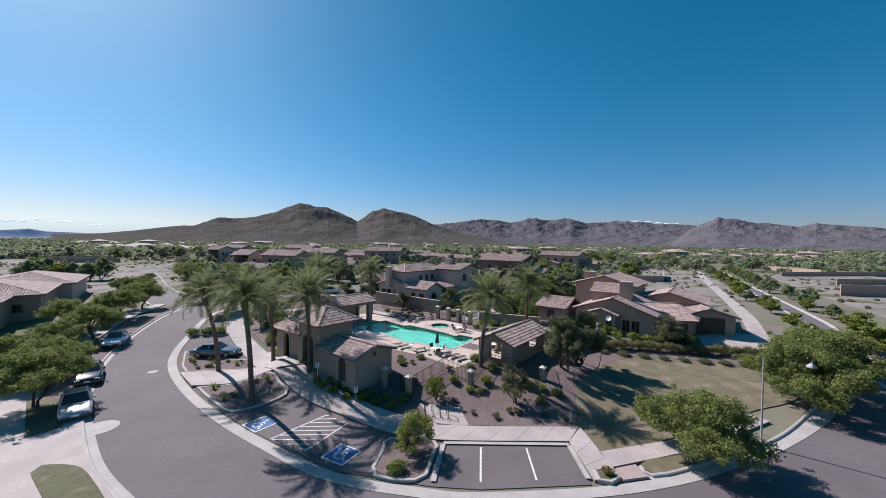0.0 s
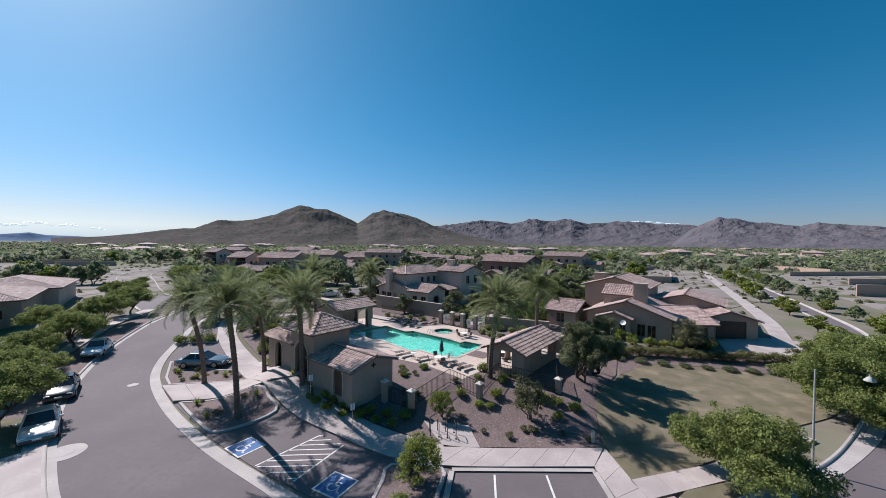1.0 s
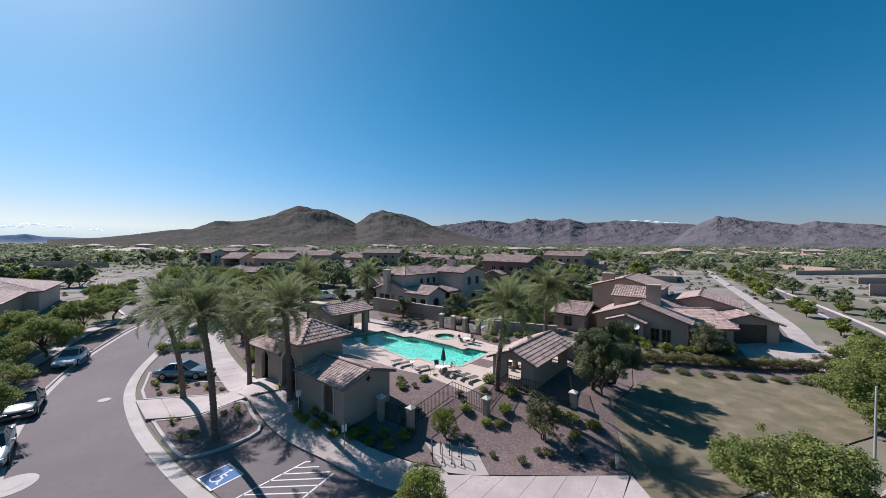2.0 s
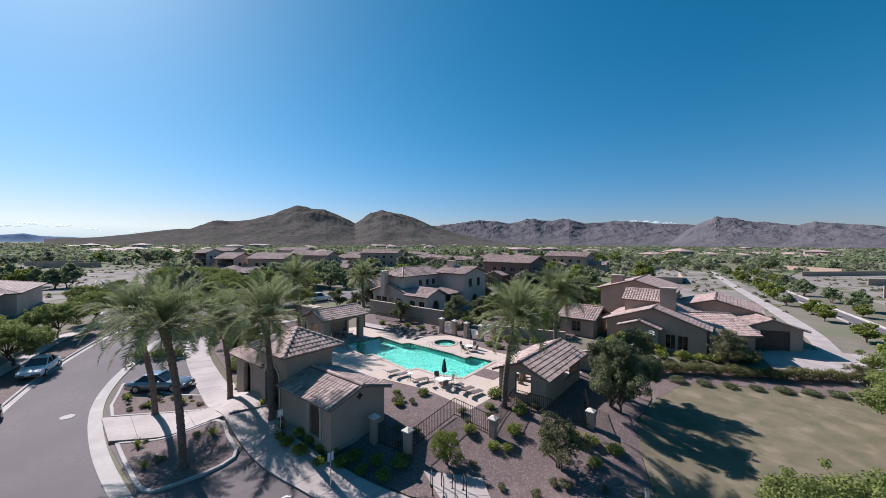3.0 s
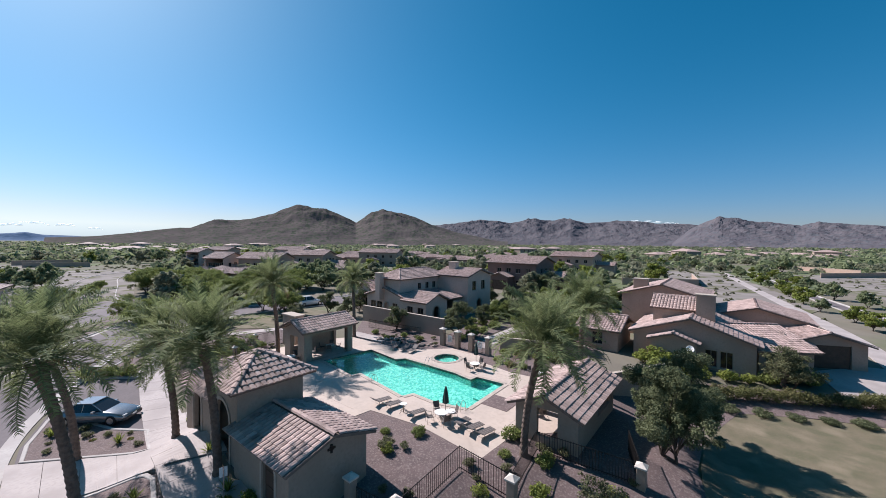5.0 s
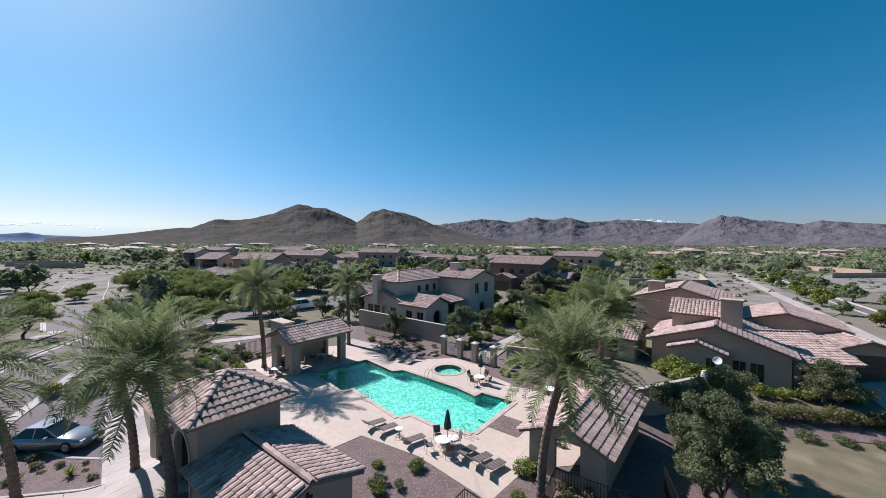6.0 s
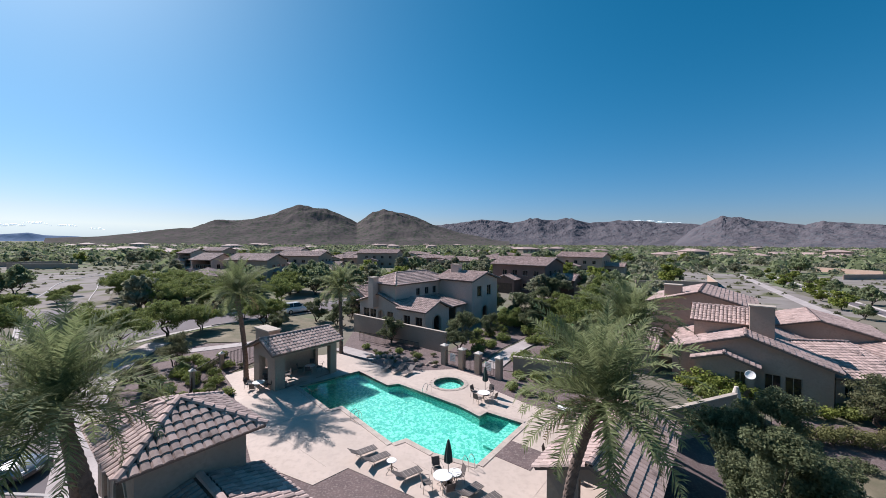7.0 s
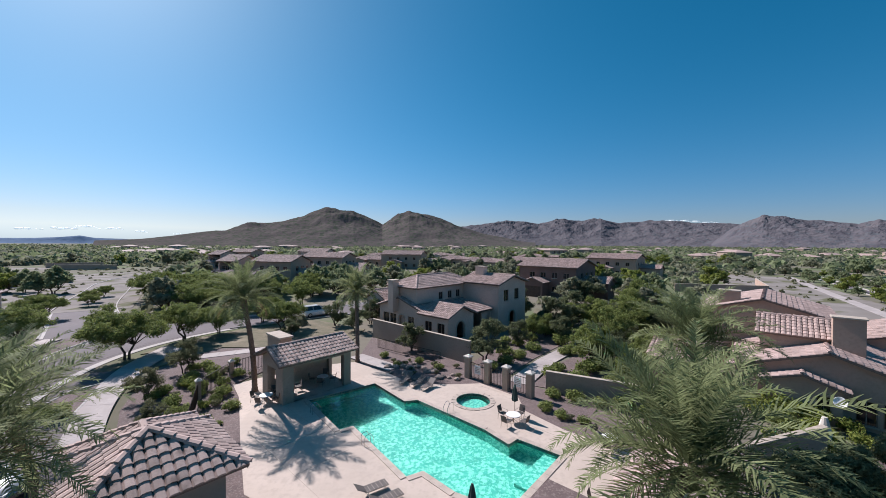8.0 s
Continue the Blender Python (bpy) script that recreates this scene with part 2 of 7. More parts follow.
def add_tube(bm, pts, radius, sides=8, r_end=None, caps=True):
    """A round bar along a polyline."""
    pts = [Vector(p) for p in pts]
    rings = []
    for i, p in enumerate(pts):
        d = (pts[min(i + 1, len(pts) - 1)] - pts[max(i - 1, 0)]).normalized()
        a = d.orthogonal().normalized() if abs(d.z) < 0.99 else Vector((1, 0, 0))
        if i and rings:
            a = (last - d * last.dot(d)).normalized()
        last = a
        b = d.cross(a)
        r = radius if r_end is None else radius + (r_end - radius) * i / (len(pts) - 1)
        rings.append([bm.verts.new(p + r * (math.cos(2 * math.pi * k / sides) * a + math.sin(2 * math.pi * k / sides) * b)) for k in range(sides)])
    for r0, r1 in zip(rings, rings[1:]):
        for k in range(sides):
            bm.faces.new((r0[k], r0[(k + 1) % sides], r1[(k + 1) % sides], r1[k]))
    if caps:
        bm.faces.new(rings[0][::-1])
        bm.faces.new(rings[-1])


def tube(pts, radius, sides=8, r_end=None):
    bm = bmesh.new()
    add_tube(bm, pts, radius, sides, r_end)
    return bm


def lathe(profile, sides=16):
    """Turns (radius, height) pairs about z."""
    bm = bmesh.new()
    rings = [[bm.verts.new((r * math.cos(2 * math.pi * k / sides), r * math.sin(2 * math.pi * k / sides), z)) for k in range(sides)] for r, z in profile]
    for a, b in zip(rings, rings[1:]):
        for k in range(sides):
            bm.faces.new((a[k], a[(k + 1) % sides], b[(k + 1) % sides], b[k]))
    bm.faces.new(rings[0][::-1])
    bm.faces.new(rings[-1])
    return bm


def spline(pts, step=1.0):
    """A smooth curve through the points (Catmull-Rom), about step metres apart."""
    p = [Vector((a[0], a[1], 0)) for a in pts]
    p = [2 * p[0] - p[1]] + p + [2 * p[-1] - p[-2]]
    out = []
    for a, b, c, d in zip(p, p[1:], p[2:], p[3:]):
        n = max(1, int((c - b).length / step))
        for k in range(n):
            t = k / n
            out.append(0.5 * (2 * b + (c - a) * t + (2 * a - 5 * b + 4 * c - d) * t * t + (3 * b - a - 3 * c + d) * t ** 3))
    out.append(p[-2])
    return [(v.x, v.y) for v in out]


def offset_line(line, d):
    """The line moved d metres to its left."""
    out = []
    for i, (x, y) in enumerate(line):
        a, b = line[max(i - 1, 0)], line[min(i + 1, len(line) - 1)]
        v = Vector((b[0] - a[0], b[1] - a[1])).normalized()
        out.append((x - v.y * d, y + v.x * d))
    return out


def drape(outline, lift, step=1.5, skirt=0.25, holes=()):
    """A sheet with this outline laid on the ground, lift metres above it, with a skirt below its edge."""
    bm = bmesh.new()
    edges = []
    for loop in [outline, *holes]:
        vs = [bm.verts.new((x, y, 0)) for x, y in loop]
        for a, b in zip(vs, vs[1:] + vs[:1]):
            edges.append(bm.edges.new((a, b)))
    bmesh.ops.triangle_fill(bm, edges=edges, use_beauty=True)
    xs, ys = [p[0] for p in outline], [p[1] for p in outline]
    cuts = [((c, 0, 0), (1, 0, 0)) for c in np.arange(min(xs) + step, max(xs), step)] + [((0, c, 0), (0, 1, 0)) for c in np.arange(min(ys) + step, max(ys), step)]
    for co, no in cuts:
        bmesh.ops.bisect_plane(bm, geom=bm.verts[:] + bm.edges[:] + bm.faces[:], plane_co=co, plane_no=no, dist=1e-5)
    for f in bm.faces:
        if f.normal.z < 0:
            f.normal_flip()
    for v in bm.verts:
        v.co.z = zg(v.co.x, v.co.y) + lift
    rim = [e for e in bm.edges if e.is_boundary]
    r = bmesh.ops.extrude_edge_only(bm, edges=rim)
    for v in r["geom"]:
        if isinstance(v, bmesh.types.BMVert):
            v.co.z -= skirt
    return bm


def ribbon(left, right, lift, skirt=0.25, down=True):
    """A draped band between two lines of equal length."""
    bm = bmesh.new()
    a = [bm.verts.new((x, y, zg(x, y) + lift)) for x, y in left]
    b = [bm.verts.new((x, y, zg(x, y) + lift)) for x, y in right]
    for i in range(len(a) - 1):
        bm.faces.new((a[i], b[i], b[i + 1], a[i + 1]))
    if down:
        rim = [e for e in bm.edges if e.is_boundary]
        r = bmesh.ops.extrude_edge_only(bm, edges=rim)
        for v in r["geom"]:
            if isinstance(v, bmesh.types.BMVert):
                v.co.z -= skirt
    return bm


def wall_panel(outline, holes, m, thick):
    """An upright wall: outline and holes in (along, up), from the plane y = 0 back to y = thick, placed by m."""
    bm = bmesh.new()
    edges = []
    for loop in [outline] + list(holes):
        vs = [bm.verts.new((a, 0, b)) for a, b in loop]
        for p, q in zip(vs, vs[1:] + vs[:1]):
            edges.append(bm.edges.new((p, q)))
    bmesh.ops.triangle_fill(bm, edges=edges, use_beauty=True)
    r = bmesh.ops.extrude_face_region(bm, geom=bm.faces[:])
    for v in r["geom"]:
        if isinstance(v, bmesh.types.BMVert):
            v.co.y += thick
    bmesh.ops.transform(bm, matrix=m, verts=bm.verts[:])
    return bm


def rect(a0, a1, b0, b1):
    return [(a0, b0), (a1, b0), (a1, b1), (a0, b1)]


def arch(a0, a1, b0, b1, n=10):
    """A door shape with a round head whose crown is at b1."""
    r = (a1 - a0) / 2
    c = (a0 + a1) / 2
    return [(a0, b0), (a1, b0)] + [(c + r * math.cos(math.pi * k / n), b1 - r + r * math.sin(math.pi * k / n)) for k in range(n + 1)]


# the buildings stand on a grid turned against the street
U, V = Vector((0.783, -0.622, 0)), Vector((0.622, 0.783, 0))


def uv(u, v, z=0.0):
    p = U * u + V * v
    return Vector((p.x, p.y, z))


def uv_frame(u, v, z, turn=0):
    """A pose whose x runs along U, y along V, turned by steps of 90 degrees."""
    ang = math.degrees(math.atan2(U.y, U.x)) + turn
    p = uv(u, v)
    return pose(p.x, p.y, z, 0, 0, ang)

# ---- plan of the ground ----
TERRACE = 1.4
POOL = [(-11.9, 48.4), (-8.0, 51.9), (-5.05, 48.8), (-4.2, 49.1), (0.4, 45.3), (1.65, 43.8), (2.2, 44.4), (4.3, 42.9),
        (1.05, 38.6), (-1.2, 39.6), (-2.8, 41.0), (-3.55, 40.5), (-7.6, 45.05), (-8.25, 44.5)]
SPA = (-0.25, 49.3, 1.25)
DECK = [(1.3, 33.0), (3.4, 35.2), (8.5, 36.0), (12.0, 41.0), (8.2, 43.6), (5.2, 45.6), (3.2, 48.0), (3.0, 50.2), (0.4, 52.6), (-2.0, 52.2), (-5.0, 52.0), (-7.4, 54.2),
        (-11.2, 56.9), (-14.5, 55.6), (-19.2, 51.0), (-17.4, 49.0), (-13.4, 43.0), (-10.5, 38.8), (-6.7, 37.0), (-5.4, 38.3), (-2.0, 36.3)]


def inside(x, y, poly):
    hit = False
    for (x0, y0), (x1, y1) in zip(poly, poly[1:] + poly[:1]):
        if (y0 > y) != (y1 > y) and x < (x1 - x0) * (y - y0) / (y1 - y0) + x0:
            hit = not hit
    return hit


def near_basin(x, y):
    ring = [(x + 0.75 * math.cos(k * math.pi / 4), y + 0.75 * math.sin(k * math.pi / 4)) for k in range(8)]
    return any(inside(a, b, POOL) for a, b in ring) or inside(x, y, POOL) or math.hypot(x - SPA[0], y - SPA[1]) < SPA[2] + 0.7


def spaced(inner, fine, limit, growth):
    out, x, s = [], inner[0], fine
    mid = list(np.arange(inner[0], inner[1], fine))
    low, high, s = [], [], fine
    p = inner[0]
    while p > -limit:
        s *= growth
        p -= s
        low.append(p)
    p, s = inner[1], fine
    while p < limit:
        high.append(p)
        s *= growth
        p += s
    return low[::-1] + mid + high + [limit]


gx, gy = spaced((-60, 62), 1.0, 4400, 1.22), spaced((-6, 74), 1.0, 4400, 1.22)
verts = []
for y in gy:
    for x in gx:
        far = max(0, math.hypot(x, y) - 130) / 200
        z = zg(x, y) - 0.03 + min(1.0, far) * 1.2 * noise.noise((x * 0.012, y * 0.012, 0))
        verts.append((x, y, z - (3.0 if near_basin(x, y) else 0)))
w = len(gx)
faces = [(j * w + i, j * w + i + 1, (j + 1) * w + i + 1, (j + 1) * w + i) for j in range(len(gy) - 1) for i in range(w - 1)]
ground = tagged(put("ground", mesh_from("ground", verts, faces, True), M["desert"]), "flat desert ground of tan soil and scrub", "ground", kind="structure")


def surface(name, bm, mat, label, category):
    return tagged(part(name, bm, mat), label, category, kind="structure")


# ---- streets ----
GUTTER = spline([(-25, 74.5), (-30.2, 69.5), (-33.8, 62.5), (-34.3, 56.5), (-32.8, 50.5), (-31.2, 46.0), (-29.2, 40.7), (-26.2, 36.0), (-21.1, 30.7), (-15.4, 26.0), (-10.7, 22.8), (-5.7, 19.9), (-0.5, 18.7), (2.1, 18.5), (8.1, 19.0), (12.7, 20.0), (16, 21.2), (21.9, 23.7), (30, 28.5), (37, 35)], 0.8)
LEFT_KERB = spline([(-52, 77), (-46.5, 68), (-43.4, 61.7), (-40.1, 50.5), (-36.6, 40.4), (-29.9, 30.4), (-21.6, 21.9), (-15.9, 17.6), (-8, 13.4), (0, 11), (12, 10), (28, 14), (46, 22)], 0.8)
surface("road", drape(LEFT_KERB + [(62, 44), (52, 46), (45, 42)] + GUTTER[::-1], 0.0, 2.5), M["asphalt"], "curving grey asphalt street with concrete gutters", "road")
FAR_ROAD = spline([(-41, 59), (-52, 69), (-66, 81.5), (-83, 101), (-97, 117), (-105, 131), (-104, 143), (-94, 154)], 2)
surface("road", ribbon(offset_line(FAR_ROAD, 4.0), offset_line(FAR_ROAD, -4.0), 0.006), M["asphalt"], "grey asphalt street curving away between trees", "road")
BACK_ROAD = spline([(-39.5, 55), (-39.5, 63), (-35.5, 70), (-28, 77), (-18, 87), (-8, 106), (2, 150)], 2)
surface("road", ribbon(offset_line(BACK_ROAD, 4.0), offset_line(BACK_ROAD, -4.0), 0.012), M["asphalt"], "grey asphalt street behind the pool terrace", "road")
EAST_ROAD = spline([(44, 30), (50, 40), (62, 58), (90, 104), (126, 162), (165, 226)], 3)
surface("road", ribbon(offset_line(EAST_ROAD, 4.5), offset_line(EAST_ROAD, 1.7), 0.009), M["asphalt"], "narrow straight asphalt lane beside empty lots", "road")


def kerb(line, width, lift, name="kerb", mat=None):
    """A rounded kerb along a line, with its back edge to the left."""
    bm = bmesh.new()
    prof = [(0.0, -0.1), (0.0, lift), (0.13, lift), (0.18, lift - 0.035), (0.2, 0.03), (width, 0.016), (width, -0.1)]
    rows = [offset_line(line, -a) for a, _ in prof]
    rings = [[bm.verts.new((*rows[k][i], zg(*rows[k][i]) + prof[k][1])) for k in range(len(prof))] for i in range(len(line))]
    for a, b in zip(rings, rings[1:]):
        for k in range(len(prof) - 1):
            bm.faces.new((a[k], a[k + 1], b[k + 1], b[k]))
    return tagged(part(name, bm, mat or M["kerb"]), "pale concrete kerb and gutter along the street", "kerb", kind="structure")


def flat_gutter(line, width, lift=0.02):
    return ribbon(line, offset_line(line, -width), lift)


surface("kerb", flat_gutter(GUTTER, 0.75, 0.022), M["kerb"], "flat pale concrete gutter band along the street", "gutter")
kerb(LEFT_KERB[::-1], 0.6, 0.15)
for s_, l_ in ((4.0, 1), (-4.0, -1)):
    ln = offset_line(EAST_ROAD, 4.6 if l_ > 0 else 1.6)
    kerb(ln if l_ > 0 else ln[::-1], 0.5, 0.15)
    ln = offset_line(BACK_ROAD, s_)[(10 if s_ > 0 else 9):]
    kerb(ln if l_ > 0 else ln[::-1], 0.5, 0.15)
    ln = offset_line(FAR_ROAD, s_)[4:]
    kerb(ln if l_ > 0 else ln[::-1], 0.5, 0.15)
# walks along the streets
a, b = offset_line(EAST_ROAD, 12.2), offset_line(EAST_ROAD, 10.2)
surface("pavement", ribbon(a, b, 0.05), M["concrete"], "pale concrete path along the straight lane", "pavement")

# ---- car park ----
LOT = [(-32.8, 52.5), (-31.0, 46.0), (-29.0, 40.7), (-26.0, 36.0), (-20.9, 30.7), (-15.2, 26.0), (-10.5, 22.8), (-5.6, 20.0), (-0.5, 18.9), (2.1, 18.7), (8.1, 19.2), (8.25, 23.1), (0.1, 23.1), (-3.3, 24.0), (-7.5, 26.6), (-12.5, 29.7), (-20.1, 37.9), (-27.0, 46.0), (-31, 53)]
surface("car_park", drape(LOT, 0.012, 1.5), M["asphalt_dark"], "dark sealed asphalt parking bays", "car park")
WALK_S = spline([(8.3, 23.25), (0.2, 23.2), (-3.3, 24.0), (-7.5, 26.6), (-12.5, 29.9), (-20.1, 37.9), (-27.0, 46.0), (-31, 53), (-33, 60)], 0.9)
WALK_N = spline([(9.6, 25.1), (1.0, 25.1), (-2.4, 26.3), (-5.9, 28.2), (-10.6, 31.3), (-17.8, 38.6), (-25.0, 46.6), (-28.6, 53), (-30.6, 60)], 0.9)


def resample(line, n):
    p = [Vector(a) for a in line]
    d = [0.0]
    for a, b in zip(p, p[1:]):
        d.append(d[-1] + (b - a).length)
    out = []
    for k in range(n):
        s = d[-1] * k / (n - 1)
        i = min(len(d) - 2, max(j for j in range(len(d) - 1) if d[j] <= s + 1e-9))
        t = (s - d[i]) / max(1e-6, d[i + 1] - d[i])
        q = p[i].lerp(p[i + 1], min(1, t))
        out.append((q.x, q.y))
    return out


def slab_walk(a, b, n, lift, label):
    """A pavement cast in separate slabs with open joints."""
    base = surface("pavement", ribbon(resample(a, n * 2), resample(b, n * 2), lift - 0.075), M["joint"], label, "pavement")
    ra, rb = resample(a, n * 4 + 1), resample(b, n * 4 + 1)
    for k in range(n):
        la, lb = [Vector(q) for q in ra[4 * k:4 * k + 5]], [Vector(q) for q in rb[4 * k:4 * k + 5]]
        for l in (la, lb):
            d = (l[-1] - l[0]).normalized() * 0.012
            l[0], l[-1] = l[0] + d, l[-1] - d
        part("slab", ribbon([tuple(q) for q in la], [tuple(q) for q in lb], lift, 0.04), M["concrete"], base)
    return base


slab_walk(WALK_S, WALK_N, 34, 0.14, "curving pale concrete walk cast in slabs")
slab_walk([(8.35, 19.4), (8.3, 23.25)], [(9.9, 19.6), (9.7, 25.1)], 3, 0.14, "short pale concrete walk beside the parking bays")
slab_walk([(9.9, 20.6), (15.8, 22.4), (24, 26.3)], [(9.75, 22.1), (15.2, 23.6), (23.2, 27.6)], 9, 0.14, "pale concrete walk along the lawn")
slab_walk([(-24.6, 34.1), (-17.6, 35.4)], [(-21.4, 31.1), (-14.9, 32.2)], 4, 0.2, "pale concrete crossing between planted islands")
slab_walk([(-17.1, 35.4), (-13.6, 35.2)], [(-14.6, 32.4), (-12.0, 33.4)], 3, 0.2, "pale concrete entry walk to the bathhouse")
slab_walk([(-12.6, 31.4), (-9.6, 31.6)], [(-11.2, 30.0), (-9.0, 30.6)], 2, 0.13, "short concrete walk to the side door")
slab_walk([(-20.2, 39.3), (-17.8, 41.1)], [(-19.1, 38.2), (-16.8, 39.6)], 2, 0.13, "pale concrete walk to the bathhouse wing")
slab_walk([(-0.2, 25.1), (-1.6, 28.1)], [(2.0, 25.1), (1.5, 27.6)], 2, 0.14, "concrete bay for bicycles")
# left side of the street: driveway and walk
surface("driveway", drape([(-23.0, 22.6), (-27.6, 27.2), (-32.6, 31.0), (-40, 26), (-31, 17), (-26.5, 19.6)], 0.09, 1.5), M["concrete"], "pale concrete driveway dappled by tree shade", "driveway")
near_side = [p for p in LEFT_KERB if p[1] < 29 and p[0] < -5]
far_side = [p for p in LEFT_KERB if p[1] >= 28.2]
surface("pavement", ribbon(near_side, offset_line(near_side, -5.5), 0.14), M["concrete"], "pale concrete apron by the kerb", "pavement")
surface("planting_bed", ribbon(far_side, offset_line(far_side, -2.6), 0.13), M["gravel"], "narrow gravel strip with street trees", "planting bed")
surface("planting_bed", drape([(-31.7, 27.7), (-29.5, 28.2), (-25.2, 24.1), (-26.1, 22.7)], 0.17, 1.5), M["grass"], "small shaded grass bed round a street tree", "planting bed")
slab_walk([(-17.5, 15.5), (-24, 20.3), (-31, 27.4), (-39.5, 39), (-43.6, 50), (-47, 62)], [(-18.8, 14.3), (-25.2, 19.2), (-32.3, 26.4), (-41, 38.5), (-45.2, 49.7), (-48.6, 61.5)], 26, 0.13, "pale concrete pavement along the house fronts")
surface("verge", drape(spline([(-15.6, 17.0), (-17.8, 18.6), (-19.6, 19.75), (-20.8, 20.05), (-22.0, 19.95), (-21.9, 19.3), (-18.9, 17.2), (-16.2, 15.0), (-14.6, 15.4), (-15.6, 17.0)], 0.6)[:-1], 0.18), M["grass"], "small mown grass verge by the kerb", "lawn")


def bed(outline, mat, label, lift=0.11, rim=True):
    b = surface("planting_bed", drape(outline, lift, 1.0, 0.3), mat, label, "planting bed")
    if rim:
        line = outline + outline[:1]
        area = sum(p[0] * q[1] - q[0] * p[1] for p, q in zip(outline, outline[1:] + outline[:1]))
        line = line if area < 0 else line[::-1]
        dense = []
        for p, q in zip(line, line[1:]):
            n = max(1, int(math.hypot(q[0] - p[0], q[1] - p[1]) / 0.8))
            dense += [(p[0] + (q[0] - p[0]) * k / n, p[1] + (q[1] - p[1]) * k / n) for k in range(n)]
        dense.append(line[-1])
        bm = bmesh.new()
        prof = [(-0.12, lift - 0.3), (-0.12, lift + 0.02), (-0.09, lift + 0.045), (0.06, lift + 0.045), (0.09, lift + 0.02), (0.09, lift - 0.3)]
        rows = [offset_line(dense, a) for a, _ in prof]
        rings = [[bm.verts.new((*rows[k][i], zg(*rows[k][i]) + prof[k][1])) for k in range(len(prof))] for i in range(len(dense))]
        for r0, r1 in zip(rings, rings[1:]):
            for k in range(len(prof) - 1):
                bm.faces.new((r0[k], r0[k + 1], r1[k + 1], r1[k]))
        part("kerb", bm, M["kerb"], b)
    return b


bed(spline([(-3.75, 20.3), (-3.5, 21.8), (-3.2, 23.3), (-0.35, 23.0), (-0.5, 21.2), (-0.75, 19.7), (-1.3, 19.25), (-2.6, 19.3), (-3.5, 19.6), (-3.75, 20.3)], 0.5)[:-1], M["gravel"], "gravel parking island with a tree and a shrub")
bed(spline([(-20.8, 31.0), (-18.2, 28.7), (-15.8, 26.8), (-14.6, 27.0), (-12.4, 29.0), (-13.6, 30.5), (-15.2, 32.0), (-18.0, 31.5), (-20.8, 31.0)], 0.6)[:-1], M["gravel"], "gravel island with two palms beside the parking bays")
bed([(-28.2, 40.0), (-25.8, 36.2), (-24.2, 34.5), (-17.9, 35.6), (-19.9, 38.0), (-22.2, 38.1)], M["gravel"], "gravel island with small shrubs behind a parked car")
bed([(-30.8, 49.0), (-30.4, 45.2), (-26.8, 45.4), (-29.6, 50.5)], M["gravel"], "gravel island with two round shrubs")
kerb(offset_line(spline([(11.45, 20.75), (11.4, 20.2), (11.75, 19.85), (12.7, 20.0), (16, 21.2), (21.9, 23.7), (27, 26.8), (33, 31.0)], 0.5), 0.18), 0.45, 0.15)
# terrace front, lawn and gardens
surface("planting_bed", drape([(9.6, 25.2), (1.4, 25.3), (-2.3, 26.5), (-5.7, 28.4), (-10.2, 31.4), (-16.3, 37.6), (-24.6, 46.9), (-28, 53), (-27, 60), (-16, 62), (-19.2, 51.0), (-17.4, 49.0), (-13.4, 43.0), (-10.5, 38.8), (-6.7, 37.0), (-5.4, 38.3), (-2.0, 36.3), (1.3, 33.0), (3.4, 35.2), (8.5, 36.0), (12.0, 41.0), (14, 46), (19, 43), (16.5, 38), (12.6, 33), (10.8, 29)], 0.04, 1.0), M["gravel"], "brown decomposed-granite planting around the pool terrace", "planting bed")
surface("planting_bed", drape([(3.2, 48.0), (3.0, 50.2), (0.4, 52.6), (-2.0, 52.2), (-5.0, 52.0), (-7.4, 54.2), (-11.2, 56.9), (-12, 66), (0, 57), (5.2, 51.8), (13.5, 48.6), (14, 45), (12.0, 41.0), (8.2, 43.6), (5.2, 45.6)], 0.03, 1.0), M["gravel"], "gravel bed between pool deck and garden walls", "planting bed")
surface("verge", drape([(-28.4, 54), (-30.6, 60), (-33.2, 57.5), (-33.2, 62.4), (-29.4, 69), (-23, 75), (-14, 70), (-14, 61.5), (-26.8, 60.5)], 0.06, 2.0), M["lawn"], "dry grass verge beside the back street", "lawn")
LAWN = spline([(9.9, 25.0), (10.9, 29.2), (12.8, 33), (16.8, 37.8), (21.0, 40.6), (26, 40.0), (33, 38.0), (37.5, 36.5), (30, 30.5), (24, 28), (15.2, 23.9), (9.9, 22.3), (9.9, 25.0)], 1.0)[:-1]
surface("lawn", drape(LAWN, 0.05, 1.2), M["lawn"], "dry olive lawn with shadows of trees", "lawn")
surface("verge", drape([(11.5, 20.8), (11.9, 19.95), (12.8, 20.2), (16, 21.4), (22.0, 23.9), (22.2, 24.6), (15.6, 22.2), (12.2, 21.3)], 0.13, 1.2), M["lawn"], "grass strip between walk and street", "lawn")
surface("ramp", drape([(9.95, 20.45), (11.3, 20.85), (11.45, 19.75), (9.95, 19.45)], 0.148, 1.2), M["ramp"], "small red paved kerb ramp", "ramp")
bed([(8.7, 20.3), (9.7, 20.45), (9.75, 19.6), (9.2, 19.25), (8.6, 19.4)], M["grass"], "tiny planted bed beside the kerb ramp", 0.16)
HEDGE_BED = [(16.8, 37.9), (21.0, 40.7), (26, 40.1), (33, 38.1), (37.5, 36.6), (40.6, 40.2), (34.0, 42.1), (31.2, 42.9), (29, 44.0), (22, 45.2), (19, 43.2)]
surface("planting_bed", drape(HEDGE_BED, 0.06, 1.2), M["gravel"], "gravel bed with hedge and dwarf shrubs", "planting bed")
